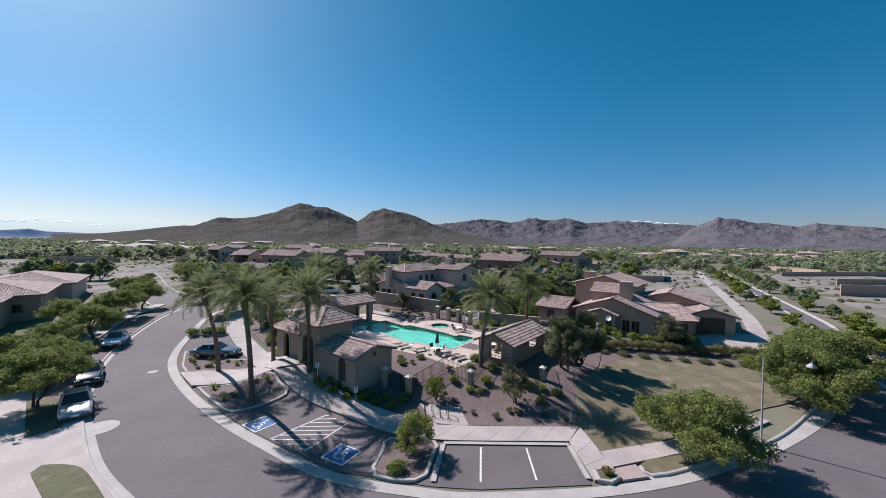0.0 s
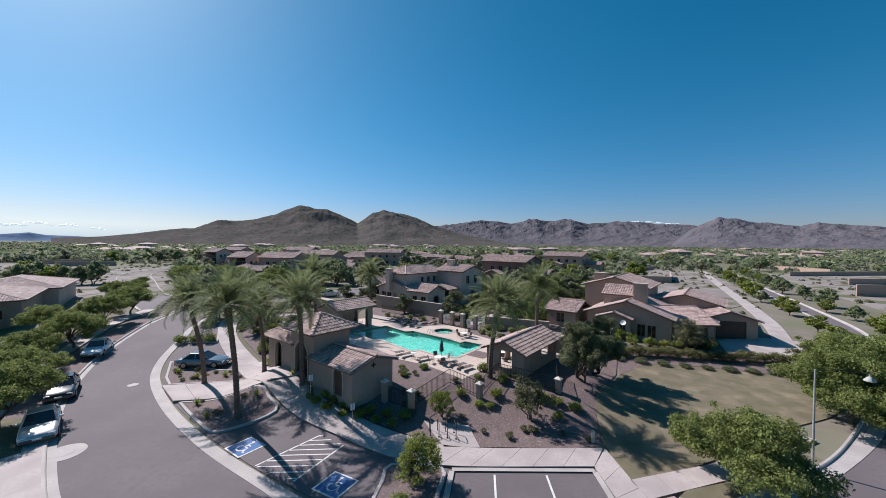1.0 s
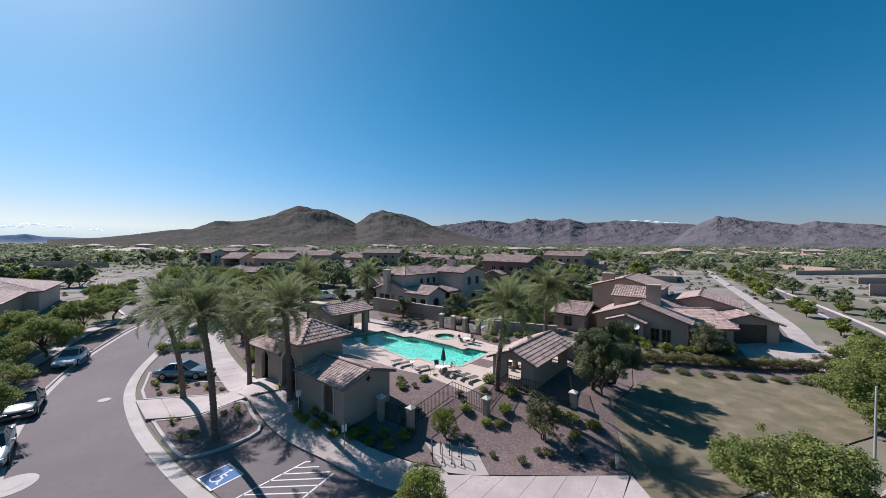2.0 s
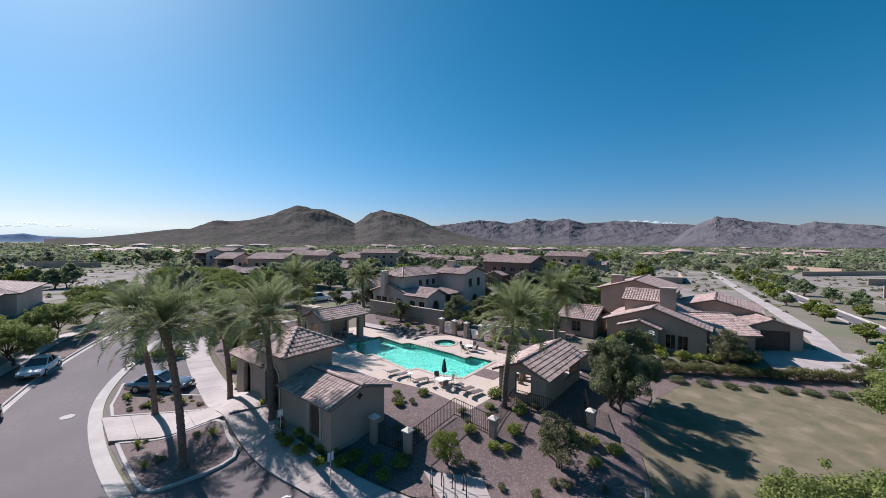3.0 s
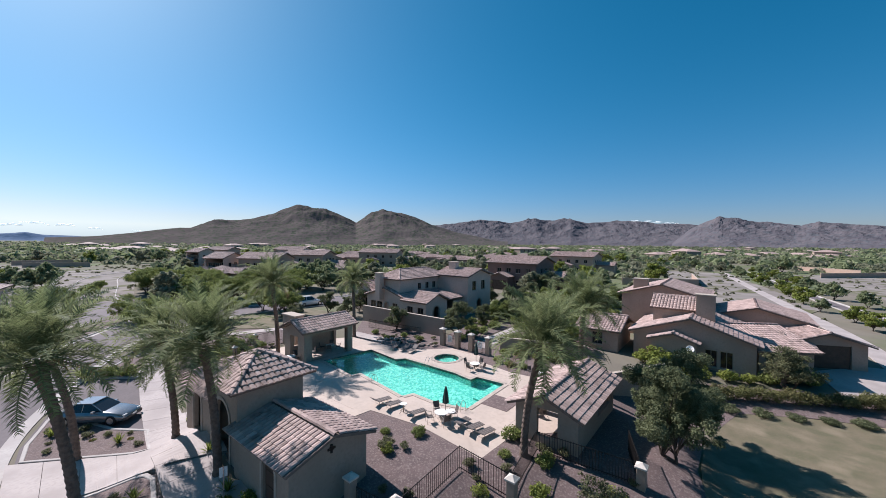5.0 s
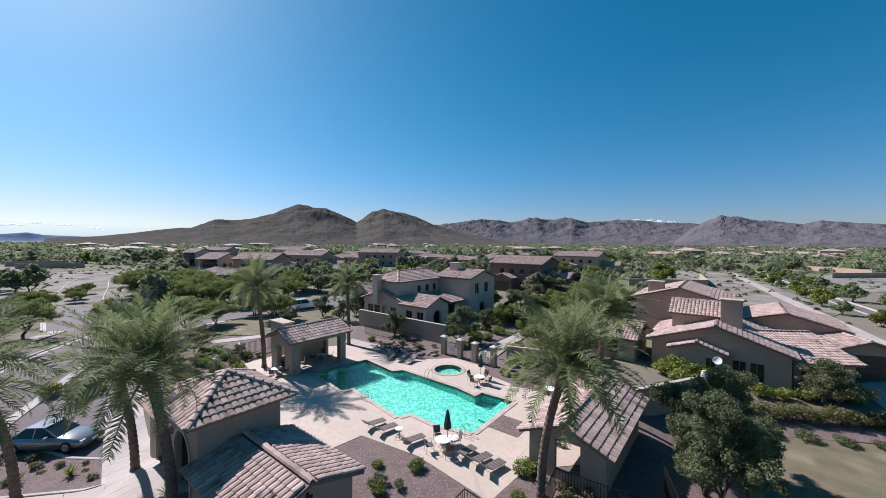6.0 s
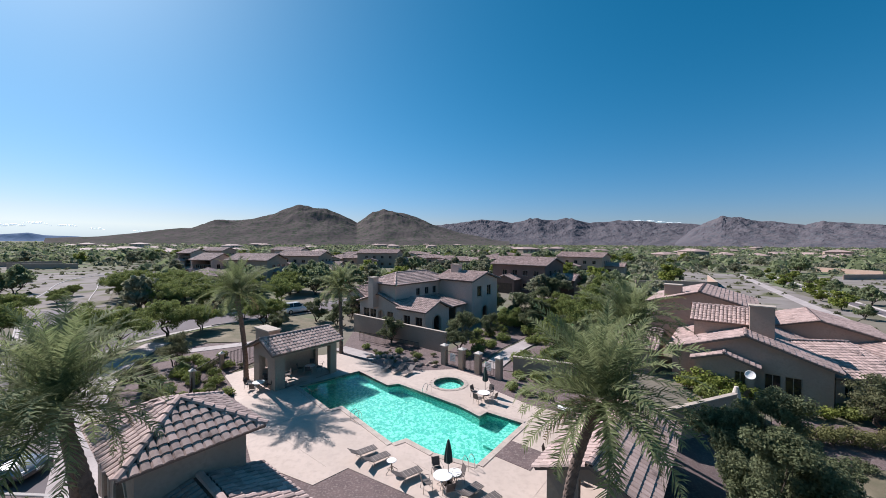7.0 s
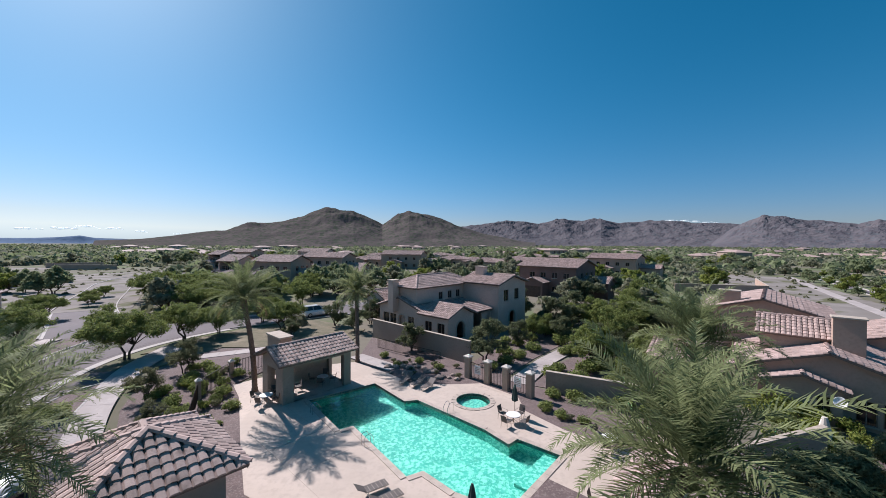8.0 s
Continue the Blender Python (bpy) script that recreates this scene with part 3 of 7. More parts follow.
surface("driveway", drape([(33.4, 47.6), (39.2, 48.6), (47.5, 46.0), (44.5, 41.0), (40.8, 40.4), (34.2, 42.2), (31.4, 43.0)], 0.07, 1.2), M["concrete"], "pale concrete driveway before a garage", "driveway")
surface("dirt_lot", drape([(48, 66), (66, 78), (112, 158), (92, 168), (60, 110), (40, 74)], 0.03, 6), M["dirt"], "empty graded dirt lot", "ground")
surface("dirt_lot", drape([(58, 36), (75, 32), (150, 100), (175, 150), (132, 152), (98, 100)], 0.03, 6), M["dirt"], "empty graded dirt lot across the street", "ground")
surface("dirt_lot", drape([(-78, 66), (-58, 82), (-98, 130), (-128, 175), (-200, 165), (-130, 95)], 0.03, 6), M["dirt"], "empty pale dirt lot beside the street", "ground")

# ---- pool ----
ring = lambda r, n=32: [(SPA[0] + r * math.cos(2 * math.pi * k / n), SPA[1] + r * math.sin(2 * math.pi * k / n)) for k in range(n)]
deck = surface("pool_deck", drape(DECK, 0.06, 2.0, 0.3, (POOL, ring(SPA[2]))), M["deck"], "tan textured concrete pool deck", "deck")


def basin(outline, depth, water, name, label):
    t = thing(name, label, "pool", kind="structure")
    z0 = TERRACE + 0.06
    bm = bmesh.new()
    loops = [[bm.verts.new((x, y, z)) for x, y in outline] for z in (z0, z0 - 0.28)]
    for k in range(len(outline)):
        j = (k + 1) % len(outline)
        bm.faces.new((loops[0][k], loops[0][j], loops[1][j], loops[1][k]))
    part("waterline_tile", bm, M["water_tile"], t, "dark teal waterline tile")
    bm = bmesh.new()
    top = [bm.verts.new((x, y, z0 - 0.28)) for x, y in outline]
    low = [bm.verts.new((x, y, z0 - depth)) for x, y in outline]
    for k in range(len(outline)):
        j = (k + 1) % len(outline)
        bm.faces.new((top[k], top[j], low[j], low[k]))
    es = [bm.edges.get((low[k], low[(k + 1) % len(low)])) for k in range(len(low))]
    bmesh.ops.triangle_fill(bm, edges=es, use_beauty=True)
    part("basin", bm, M["pool_wall"], t, "turquoise plaster basin with ripple light painted on")
    bm = bmesh.new()
    vs = [bm.verts.new((x, y, z0 - water)) for x, y in outline]
    es = [bm.edges.new((a, b)) for a, b in zip(vs, vs[1:] + vs[:1])]
    bmesh.ops.triangle_fill(bm, edges=es, use_beauty=True)
    for f in bm.faces:
        if f.normal.z < 0:
            f.normal_flip()
    me = bpy.data.meshes.new("water")
    bm.to_mesh(me)
    bm.free()
    wt = put("water", me, M["water"], t, "clear rippled turquoise water")
    wt.visible_shadow = False
    return t


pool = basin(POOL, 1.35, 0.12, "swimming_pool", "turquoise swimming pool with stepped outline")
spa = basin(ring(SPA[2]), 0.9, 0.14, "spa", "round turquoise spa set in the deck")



# ---- mountains ----
def range_of_hills(name, label, dist, depth, crest, mat, rough, seed, foot=1.25, rugged=0.075):
    """A ridge along an arc: crest gives (azimuth, elevation) in degrees; slopes fall to both sides with gullies."""
    az = [a for a, _ in crest]
    el = [e for _, e in crest]
    nu, nv = int((az[-1] - az[0]) * 9), 110
    verts, faces = [], []
    for i in range(nu + 1):
        a = az[0] + (az[-1] - az[0]) * i / nu
        h = (dist * math.tan(radians(np.interp(a, az, el) + 0.2)) + 12) / 0.88
        for j in range(nv + 1):
            t = j / nv * 2 - 1
            r = dist + t * depth
            x, y = r * math.sin(radians(a)), r * math.cos(radians(a))
            fall = (1 - abs(t)) ** foot
            n = noise.fractal((x * rough * 1.6, y * rough * 1.6, seed), 0.7, 2.2, 7)
            g = min(1.6, noise.ridged_multi_fractal((x * rough * 1.1, y * rough * 1.1, seed + 5), 1.0, 2.1, 5, 1.0, 2.0)) / 1.6
            z = max(h, 0) * fall * (0.86 + 0.17 * g * min(1, 0.4 + abs(t) * 3)) + max(h, 2) * rugged * n * (0.35 + 0.65 * fall) * (1 if abs(t) > 0.04 else 0.4)
            verts.append((x, y, z * (1 if abs(t) < 0.97 else 0) - (8 if abs(t) > 0.97 else 0)))
    w = nv + 1
    for i in range(nu):
        for j in range(nv):
            faces.append((i * w + j, (i + 1) * w + j, (i + 1) * w + j + 1, i * w + j + 1))
    return tagged(put(name, mesh_from(name, verts, faces, rugged < 0.1), mat), label, "mountain", kind="structure")


range_of_hills("mountain", "rocky brown desert mountain with two peaks", 1500, 560,
               [(-47, 0.0), (-43, 0.2), (-40.6, 0.55), (-36.8, 1.2), (-34.2, 1.45), (-31.7, 2.6), (-28.7, 2.55), (-25.6, 3.15), (-23, 4.3), (-21.5, 4.8), (-19.5, 4.6), (-17.5, 4.5),
                (-15, 3.4), (-13.2, 2.6), (-11.3, 3.9), (-9.2, 4.6), (-7, 4.1), (-4.4, 3.6), (-1.7, 2.4), (3, 1.2), (8, 0.2), (10, 0)], M["mountain"], 0.006, 3.0)
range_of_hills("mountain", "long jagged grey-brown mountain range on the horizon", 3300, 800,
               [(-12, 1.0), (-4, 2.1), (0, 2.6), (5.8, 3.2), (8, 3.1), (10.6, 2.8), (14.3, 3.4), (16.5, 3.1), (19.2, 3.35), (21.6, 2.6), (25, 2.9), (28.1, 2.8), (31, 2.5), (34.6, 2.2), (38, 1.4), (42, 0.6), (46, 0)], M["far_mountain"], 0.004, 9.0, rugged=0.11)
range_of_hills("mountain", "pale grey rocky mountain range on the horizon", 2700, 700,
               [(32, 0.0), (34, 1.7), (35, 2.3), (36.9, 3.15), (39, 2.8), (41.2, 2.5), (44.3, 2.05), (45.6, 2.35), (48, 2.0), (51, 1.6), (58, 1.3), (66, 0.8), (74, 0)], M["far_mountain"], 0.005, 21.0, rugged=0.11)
range_of_hills("mountain", "faint mountains far off, haze painted in blue", 4200, 120,
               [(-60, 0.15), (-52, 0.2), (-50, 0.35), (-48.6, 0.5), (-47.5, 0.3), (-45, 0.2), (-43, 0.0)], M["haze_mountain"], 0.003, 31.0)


def cloud_bank(name, label, puffs, dist, seed):
    """Small low clouds far off: heaps of flattened lumps, given as (azimuth, elevation, width in degrees)."""
    r = random.Random(seed)
    bm = bmesh.new()
    for az, el, wd in puffs:
        for k in range(16):
            a = radians(az + r.gauss(0, wd * 0.3))
            e = radians(el + r.uniform(-0.05, 0.12))
            c = Vector((dist * math.sin(a), dist * math.cos(a), dist * math.tan(e)))
            s = dist * radians(wd) * r.uniform(0.03, 0.13)
            m = Matrix.Translation(c) @ Matrix.Diagonal((s * 1.9, s, s * 0.45, 1))
            res = bmesh.ops.create_icosphere(bm, subdivisions=2, radius=1.0, matrix=m)
            for v in res["verts"]:
                v.co += (v.co - c) * 0.35 * noise.noise((v.co - c) * (2.2 / s) + Vector((k, az, 0)))
    return tagged(part(name, bm, M["cloud"], smooth_faces=True), label, "cloud", kind="structure")


cloud_bank("backdrop", "small white clouds low over the horizon", [(-50, 1.6, 1.6), (-48.2, 1.9, 1.2), (-46, 1.7, 1.4), (-43.5, 1.4, 1.0), (-52.5, 1.5, 1.6), (-40, 1.2, 0.8), (2.5, 2.95, 1.2), (3.6, 3.0, 0.7), (17.2, 3.25, 0.9), (26.6, 3.1, 0.9), (27.9, 3.3, 1.1), (29.3, 3.25, 0.8), (30.4, 3.1, 1.0), (31.6, 2.95, 0.9), (32.6, 2.85, 0.7)], 4450, 5)



# ---- roofs ----
TILE_W, TILE_L = 0.30, 0.40


def tile_verts(n=4):
    """One barrel tile: an arched shell, its lower end raised on the next."""
    out = []
    for s, lift, r in ((0.0, 0.035, 0.155), (TILE_L * 1.06, 0.0, 0.14)):
        for k in range(n + 1):
            a = math.pi * k / n
            out.append((-r * math.cos(a), s, lift + 0.085 * math.sin(a)))
    f = [(k, k + 1, n + 2 + k, n + 1 + k) for k in range(n)]
    f.append(tuple(range(n + 1)))
    return out, f


TV, TF = tile_verts()
TILE_MESH = mesh_from("tile", TV, TF)
TILE_MESH.materials.append(M["tile"])


def slope(roof, pts, budget=0, tiles=True):
    """A tiled slope on pts (eave left, eave right, then the upper corners, seen from outside). Up to budget tiles are parts; the rest are one mesh."""
    pts = [Vector(p) for p in pts]
    e = (pts[1] - pts[0]).normalized()
    n = e.cross(pts[-1] - pts[0]).normalized()
    s = n.cross(e)
    flat = [((p - pts[0]).dot(e), (p - pts[0]).dot(s)) for p in pts]
    bm = bmesh.new()
    top = [bm.verts.new(p) for p in pts]
    low = [bm.verts.new(p - n * 0.13) for p in pts]
    bm.faces.new(top)
    bm.faces.new(low[::-1])
    for k in range(len(pts)):
        j = (k + 1) % len(pts)
        bm.faces.new((top[k], low[k], low[j], top[j]))
    part("deck", bm, M["mortar"] if tiles else M["tile_joined"], roof)
    if not tiles:
        return budget
    m = Matrix((e, s, n)).transposed().to_4x4()
    width, height = max(a for a, _ in flat), max(b for _, b in flat)
    left = min(a for a, _ in flat)
    tv = np.array(TV)
    rest_v, rest_f = [], []
    cols, rows = int((width - left) / TILE_W), int(height / (TILE_L * 0.94))
    rnd = random.Random(int(abs(pts[0].x * 97 + pts[0].y * 31) * 10))
    for j in range(rows + 1):
        for i in range(cols + 1):
            a, b = left + (i + 0.5) * TILE_W, j * TILE_L * 0.94 - 0.05
            if not inside(a, b + 0.2, flat) or b + TILE_L > height + 0.12:
                continue
            o = pts[0] + e * a + s * b + n * (0.008 + rnd.uniform(0, 0.012))
            if budget > 0:
                budget -= 1
                ob = put("tile", TILE_MESH, None, roof)
                ob.matrix_basis = Matrix.Translation(o) @ m @ Matrix.Rotation(rnd.uniform(-0.02, 0.02), 4, "Z")
            else:
                base = len(rest_v)
                r3 = np.array(m.to_3x3())
                rest_v.extend((tv @ r3.T + np.array(o)).tolist())
                rest_f.extend([tuple(base + q for q in f) for f in TF])
    if rest_v:
        me = mesh_from("tiles", rest_v, rest_f)
        tagged(put("tiles", me, M["tile_joined"], roof), kind="stuff")
    return budget


def ridge_caps(roof, a, b):
    """Ridge tiles along a ridge or hip."""
    a, b = Vector(a), Vector(b)
    d = b - a
    n = max(1, int(d.length / 0.42))
    e = d.normalized()
    up = (Vector((0, 0, 1)) - e * e.z).normalized()
    m = Matrix((e.cross(up), e, up)).transposed().to_4x4()
    rest_v, rest_f = [], []
    tv = np.array(TV) * np.array((0.95, d.length / n / TILE_L, 1.25))
    for k in range(n):
        o = a + e * (d.length * k / n) + up * 0.03
        base = len(rest_v)
        rest_v.extend((tv @ np.array(m.to_3x3()).T + np.array(o)).tolist())
        rest_f.extend([tuple(base + q for q in f) for f in TF])
    put("ridge_tiles", mesh_from("ridge_tiles", rest_v, rest_f), M["tile_joined"], roof)


def pitched_roof(parent, c, kind, ze, zr, over=0.45, budget=0, tiles=True, caps=True, inset=None):
    """A roof over the rectangle c = (u0, u1, v0, v1): kind 'hip', 'u' or 'v' (a gable ridge along that axis)."""
    u0, u1, v0, v1 = c[0] - over, c[1] + over, c[2] - over, c[3] + over
    roof = new("roof")
    roof.parent = parent
    um, vm = (u0 + u1) / 2, (v0 + v1) / 2
    A, B, C, D = uv(u0, v0, ze), uv(u1, v0, ze), uv(u1, v1, ze), uv(u0, v1, ze)
    if kind == "u":
        P, Q = uv(u0, vm, zr), uv(u1, vm, zr)
        sl = [(A, B, Q, P), (C, D, P, Q)]
        rg = [(P, Q)]
    elif kind == "v":
        P, Q = uv(um, v0, zr), uv(um, v1, zr)
        sl = [(B, C, Q, P), (D, A, P, Q)]
        rg = [(P, Q)]
    else:
        if abs((u1 - u0) - (v1 - v0)) < 0.3:
            P = Q = uv(um, vm, zr)
            sl = [(A, B, P), (B, C, P), (C, D, P), (D, A, P)]
        elif u1 - u0 > v1 - v0:
            h = (v1 - v0) / 2
            P, Q = uv(u0 + h, vm, zr), uv(u1 - h, vm, zr)
            sl = [(A, B, Q, P), (B, C, Q), (C, D, P, Q), (D, A, P)]
        else:
            h = (u1 - u0) / 2
            P, Q = uv(um, v0 + h, zr), uv(um, v1 - h, zr)
            sl = [(A, B, P), (B, C, Q, P), (C, D, Q), (D, A, P, Q)]
        rg = [(A, P), (D, P), (B, Q), (C, Q)] + ([(P, Q)] if (Q - P).length > 0.3 else [])
        if u1 - u0 <= v1 - v0 and (Q - P).length > 0.3:
            rg = [(A, P), (B, P), (C, Q), (D, Q), (P, Q)]
    for q in sl:
        budget = slope(roof, q, budget, tiles)
    if caps and tiles:
        for a, b in rg:
            ridge_caps(roof, a, b)
    return roof


def side_frame(c, side, z):
    """The pose of a wall's outer face: x along it (to the right seen from outside), y into the building."""
    u0, u1, v0, v1 = c
    return {"s": uv_frame(u0, v0, z), "e": uv_frame(u1, v0, z, 90), "n": uv_frame(u1, v1, z, 180), "w": uv_frame(u0, v1, z, 270)}[side]


def window(parent, m, a0, a1, b0, b1, depth=0.10, bars=1):
    """A window set back in its opening: frame, mullions and pane."""
    w = new("window")
    w.parent = parent
    bm = bmesh.new()
    for x0, x1, z0, z1 in ((a0, a1, b0, b0 + 0.06), (a0, a1, b1 - 0.06, b1), (a0, a0 + 0.06, b0 + 0.06, b1 - 0.06), (a1 - 0.06, a1, b0 + 0.06, b1 - 0.06)):
        add_box(bm, x0, x1, depth - 0.02, depth + 0.05, z0, z1)
    for k in range(bars):
        x = a0 + (a1 - a0) * (k + 1) / (bars + 1)
        add_box(bm, x - 0.025, x + 0.025, depth - 0.01, depth + 0.04, b0 + 0.06, b1 - 0.06)
    bmesh.ops.transform(bm, matrix=m, verts=bm.verts[:])
    part("frame", bm, M["frame_bronze"], w)
    part("pane", box(a0 + 0.05, a1 - 0.05, depth + 0.01, depth + 0.03, b0 + 0.05, b1 - 0.05, 0, m), M["glass"], w)
    return w


def building_block(parent, c, z0, z1, gables=None, openings=None, mat=None, thick=0.25, rise=0.0):
    """Four walls on the rectangle c. openings: side -> list of (kind, a0, a1, b0, b1); gables: sides whose wall rises by rise to a peak."""
    u0, u1, v0, v1 = c
    mat = mat or M["stucco"]
    for side, length in (("s", u1 - u0), ("e", v1 - v0), ("n", u1 - u0), ("w", v1 - v0)):
        m = side_frame(c, side, z0)
        h = z1 - z0
        t0 = 0.0 if side in "sn" else thick
        outline = [(t0, -0.4), (length - t0, -0.4), (length - t0, h), (t0, h)]
        if side in (gables or ""):
            outline = [(t0, -0.4), (length - t0, -0.4), (length - t0, h), (length / 2, h + rise), (t0, h)]
        holes = []
        for kind, a0, a1, b0, b1 in (openings or {}).get(side, []):
            holes.append(arch(a0, a1, b0, b1) if kind.startswith("arch") else rect(a0, a1, b0, b1))
        part("wall", wall_panel(outline, holes, m, thick), mat, parent)
        for kind, a0, a1, b0, b1 in (openings or {}).get(side, []):
            if kind in ("window", "window2"):
                window(parent, m, a0, a1, b0, b1, bars=1 if kind == "window" else 0)
                part("sill", box(a0 - 0.06, a1 + 0.06, -0.05, 0.1, b0 - 0.09, b0 - 0.005, 0.01, m), M["trim"], parent)
            if kind in ("arch", "arch_door"):
                r = (a1 - a0) / 2
                outer = arch(a0 - 0.16, a1 + 0.16, b0, b1 + 0.16)
                inner = arch(a0 + 0.002, a1 - 0.002, b0, b1 - 0.002)
                path_o, path_i = outer[1:] + outer[:1], inner[1:] + inner[:1]
                bm = bmesh.new()
                vo = [[bm.verts.new((a, y, b)) for a, b in path_o] for y in (-0.05, 0.03)]
                vi = [[bm.verts.new((a, y, b)) for a, b in path_i] for y in (-0.05, 0.03)]
                for k in range(len(path_o) - 1):
                    bm.faces.new((vo[0][k], vo[0][k + 1], vi[0][k + 1], vi[0][k]))
                    bm.faces.new((vo[0][k], vo[1][k], vo[1][k + 1], vo[0][k + 1]))
                    bm.faces.new((vi[0][k], vi[0][k + 1], vi[1][k + 1], vi[1][k]))
                bmesh.ops.transform(bm, matrix=m, verts=bm.verts[:])
                part("arch_trim", bm, M["trim"], parent)
            if kind in ("arch_door", "door", "garage"):
                d = part("door", box(a0 - 0.0, a1 + 0.0, 0.14, 0.2, b0, b1, 0, m), M["wood"], parent, "dark brown door")
                n = 4 if kind == "garage" else 3
                for k in range(n):
                    z_a, z_b = b0 + (b1 - b0) * (k + 0.08) / n, b0 + (b1 - b0) * (k + 0.92) / n
                    part("panel", box(a0 + 0.08, a1 - 0.08, 0.115, 0.138, z_a, z_b, 0.006, m), M["wood"], d)


# ---- bathhouse ----
bath = thing("bathhouse", "tan stucco bathhouse with a hipped tower and barrel-tile roofs", "building")
tower, wing, annex = (-31.9, -28.4, 18.45, 21.95), (-28.4, -23.3, 18.3, 22.3), (-36.4, -31.9, 18.7, 22.6)
building_block(bath, tower, 1.3, 5.25, openings={"s": [("arch", 0.7, 2.6, 0.0, 3.0)], "w": []})
pitched_roof(bath, tower, "hip", 5.3, 6.5, 0.55, 140)
building_block(bath, wing, 1.1, 3.45, gables="e", rise=0.66, openings={"s": [("arch_door", 2.9, 4.0, 0.15, 2.2)]})
pitched_roof(bath, wing, "u", 3.4, 4.12, 0.35, 160)
building_block(bath, annex, 1.2, 3.9, openings={"s": [("arch", 1.3, 2.5, 0.0, 2.4)]})
pitched_roof(bath, annex, "hip", 3.9, 5.1, 0.45)
mo = side_frame(wing, "e", 1.1)
bm = bmesh.new()
for dx, dz, sx, sz in ((0, 0, 0.05, 0.2), (0, 0, 0.2, 0.05), (0, 0, 0.09, 0.09)):
    add_box(bm, 2.0 + dx - sx, 2.0 + dx + sx, -0.06, 0.0, 2.3 + dz - sz, 2.3 + dz + sz, 0.015)
bmesh.ops.transform(bm, matrix=mo, verts=bm.verts[:])
part("ornament", bm, M["iron"], bath, "dark cross-shaped iron ornament")

# ---- pool cabana ----
cabana = thing("cabana", "stucco pool cabana with gabled barrel-tile roof and wide openings", "building")
cab = (-19.2, -15.6, 30.0, 37.2)
building_block(cabana, cab, 1.3, 3.5, gables="sn", rise=0.75, mat=M["stucco"],
               openings={"s": [("open", 1.3, 2.5, 0.55, 2.1)], "w": [("open", 0.6, 3.2, 0.1, 2.2), ("open", 3.8, 6.6, 0.1, 2.2)], "e": [("open", 3.6, 6.4, 0.9, 2.2)], "n": [("open", 0.8, 2.8, 0.1, 2.2)]})
pitched_roof(cabana, cab, "v", 3.4, 4.3, 0.4, 300)

# ---- north ramada ----
ramada = thing("ramada", "open stucco ramada with a tiled roof beside the pool", "building")
ram = (-43.3, -39.9, 28.9, 34.3)
building_block(ramada, ram, 1.4, 4.25, gables="sn", rise=0.7, openings={"e": [("open", 0.8, 4.8, 0.06, 2.5)], "s": [("open", 0.9, 2.3, 0.06, 2.3)], "n": [("open", 1.0, 2.8, 0.06, 2.3)], "w": [("open", 3.0, 4.6, 0.9, 2.3)]})
pitched_roof(ramada, ram, "v", 4.25, 5.15, 0.4, 240)
hearth = thing("outdoor_fireplace", "tan stucco outdoor fireplace behind the ramada", "fireplace")
part("body", box(-1.3, 1.3, -0.5, 0.5, 0.8, 4.6, 0.03, uv_frame(-46.6, 31.6, 0)), M["stucco"], hearth)
part("cap", box(-1.4, 1.4, -0.6, 0.6, 4.602, 4.75, 0.03, uv_frame(-46.6, 31.6, 0)), M["trim"], hearth)
part("firebox", box(-0.55, 0.55, -0.56, -0.5, 1.9, 2.8, 0.02, uv_frame(-46.6, 31.6, 0)), M["iron"], hearth)



# ---- houses ----
def set_grid(angle):
    """Turns the building grid: U runs at this angle to x."""
    U.x, U.y = math.cos(radians(angle)), math.sin(radians(angle))
    V.x, V.y = -U.y, U.x


def to_uv(x, y):
    return x * U.x + y * U.y, x * V.x + y * V.y


SITE = -38.45


def chimney(parent, u, v, z0, z1, su=0.7, sv=0.5, mat=None):
    m = uv_frame(u, v, 0)
    ch = part("chimney", box(-su, su, -sv, sv, z0, z1 - 0.12, 0.02, m), mat or M["stucco"], parent)
    part("cap", box(-su - 0.08, su + 0.08, -sv - 0.08, sv + 0.08, z1 - 0.118, z1, 0.02, m), M["trim"], ch)


Z = 1.4
h1 = thing("house", "two-storey cream stucco house with brown tile roofs behind a garden wall", "house")
cream = M["stucco_cream"]
win = lambda a, w=1.1, b=0.9, h=1.3: ("window", a, a + w, b, b + h)
A1, B1, C1, D1, P1 = (-46.0, -41.8, 48.0, 52.6), (-54.3, -46.0, 48.3, 57.5), (-52.3, -47.6, 48.7, 59.6), (-48.0, -41.6, 57.6, 64.4), (-46.7, -42.8, 52.6, 57.5)
building_block(h1, A1, Z, 4.35, "e", {"s": [win(0.6), win(2.6)], "e": [("arch", 1.5, 2.9, 0.3, 2.3)]}, cream, rise=1.0)
pitched_roof(h1, A1, "u", 4.35, 5.45, 0.4)
building_block(h1, B1, Z, 4.5, "s", {"s": [win(0.8, 1.2), win(2.2, 1.2), win(5.6), ("arch", 3.9, 4.9, 0.3, 2.2)]}, cream, rise=1.25)
pitched_roof(h1, B1, "v", 4.45, 5.85, 0.4)
building_block(h1, C1, Z, 7.1, "", {"e": [win(4.0, 0.8, 3.9, 1.0), win(5.8, 0.8, 3.9, 1.0), win(7.5, 0.8, 3.9, 1.0)]}, cream)
pitched_roof(h1, C1, "hip", 7.1, 8.4, 0.45)
E1 = (-59.0, -54.4, 49.6, 57.0)
building_block(h1, E1, Z, 4.7, "s", {"s": [win(0.8, 1.2), win(2.6, 1.2)]}, cream, rise=1.2)
pitched_roof(h1, E1, "v", 4.7, 6.1, 0.4)
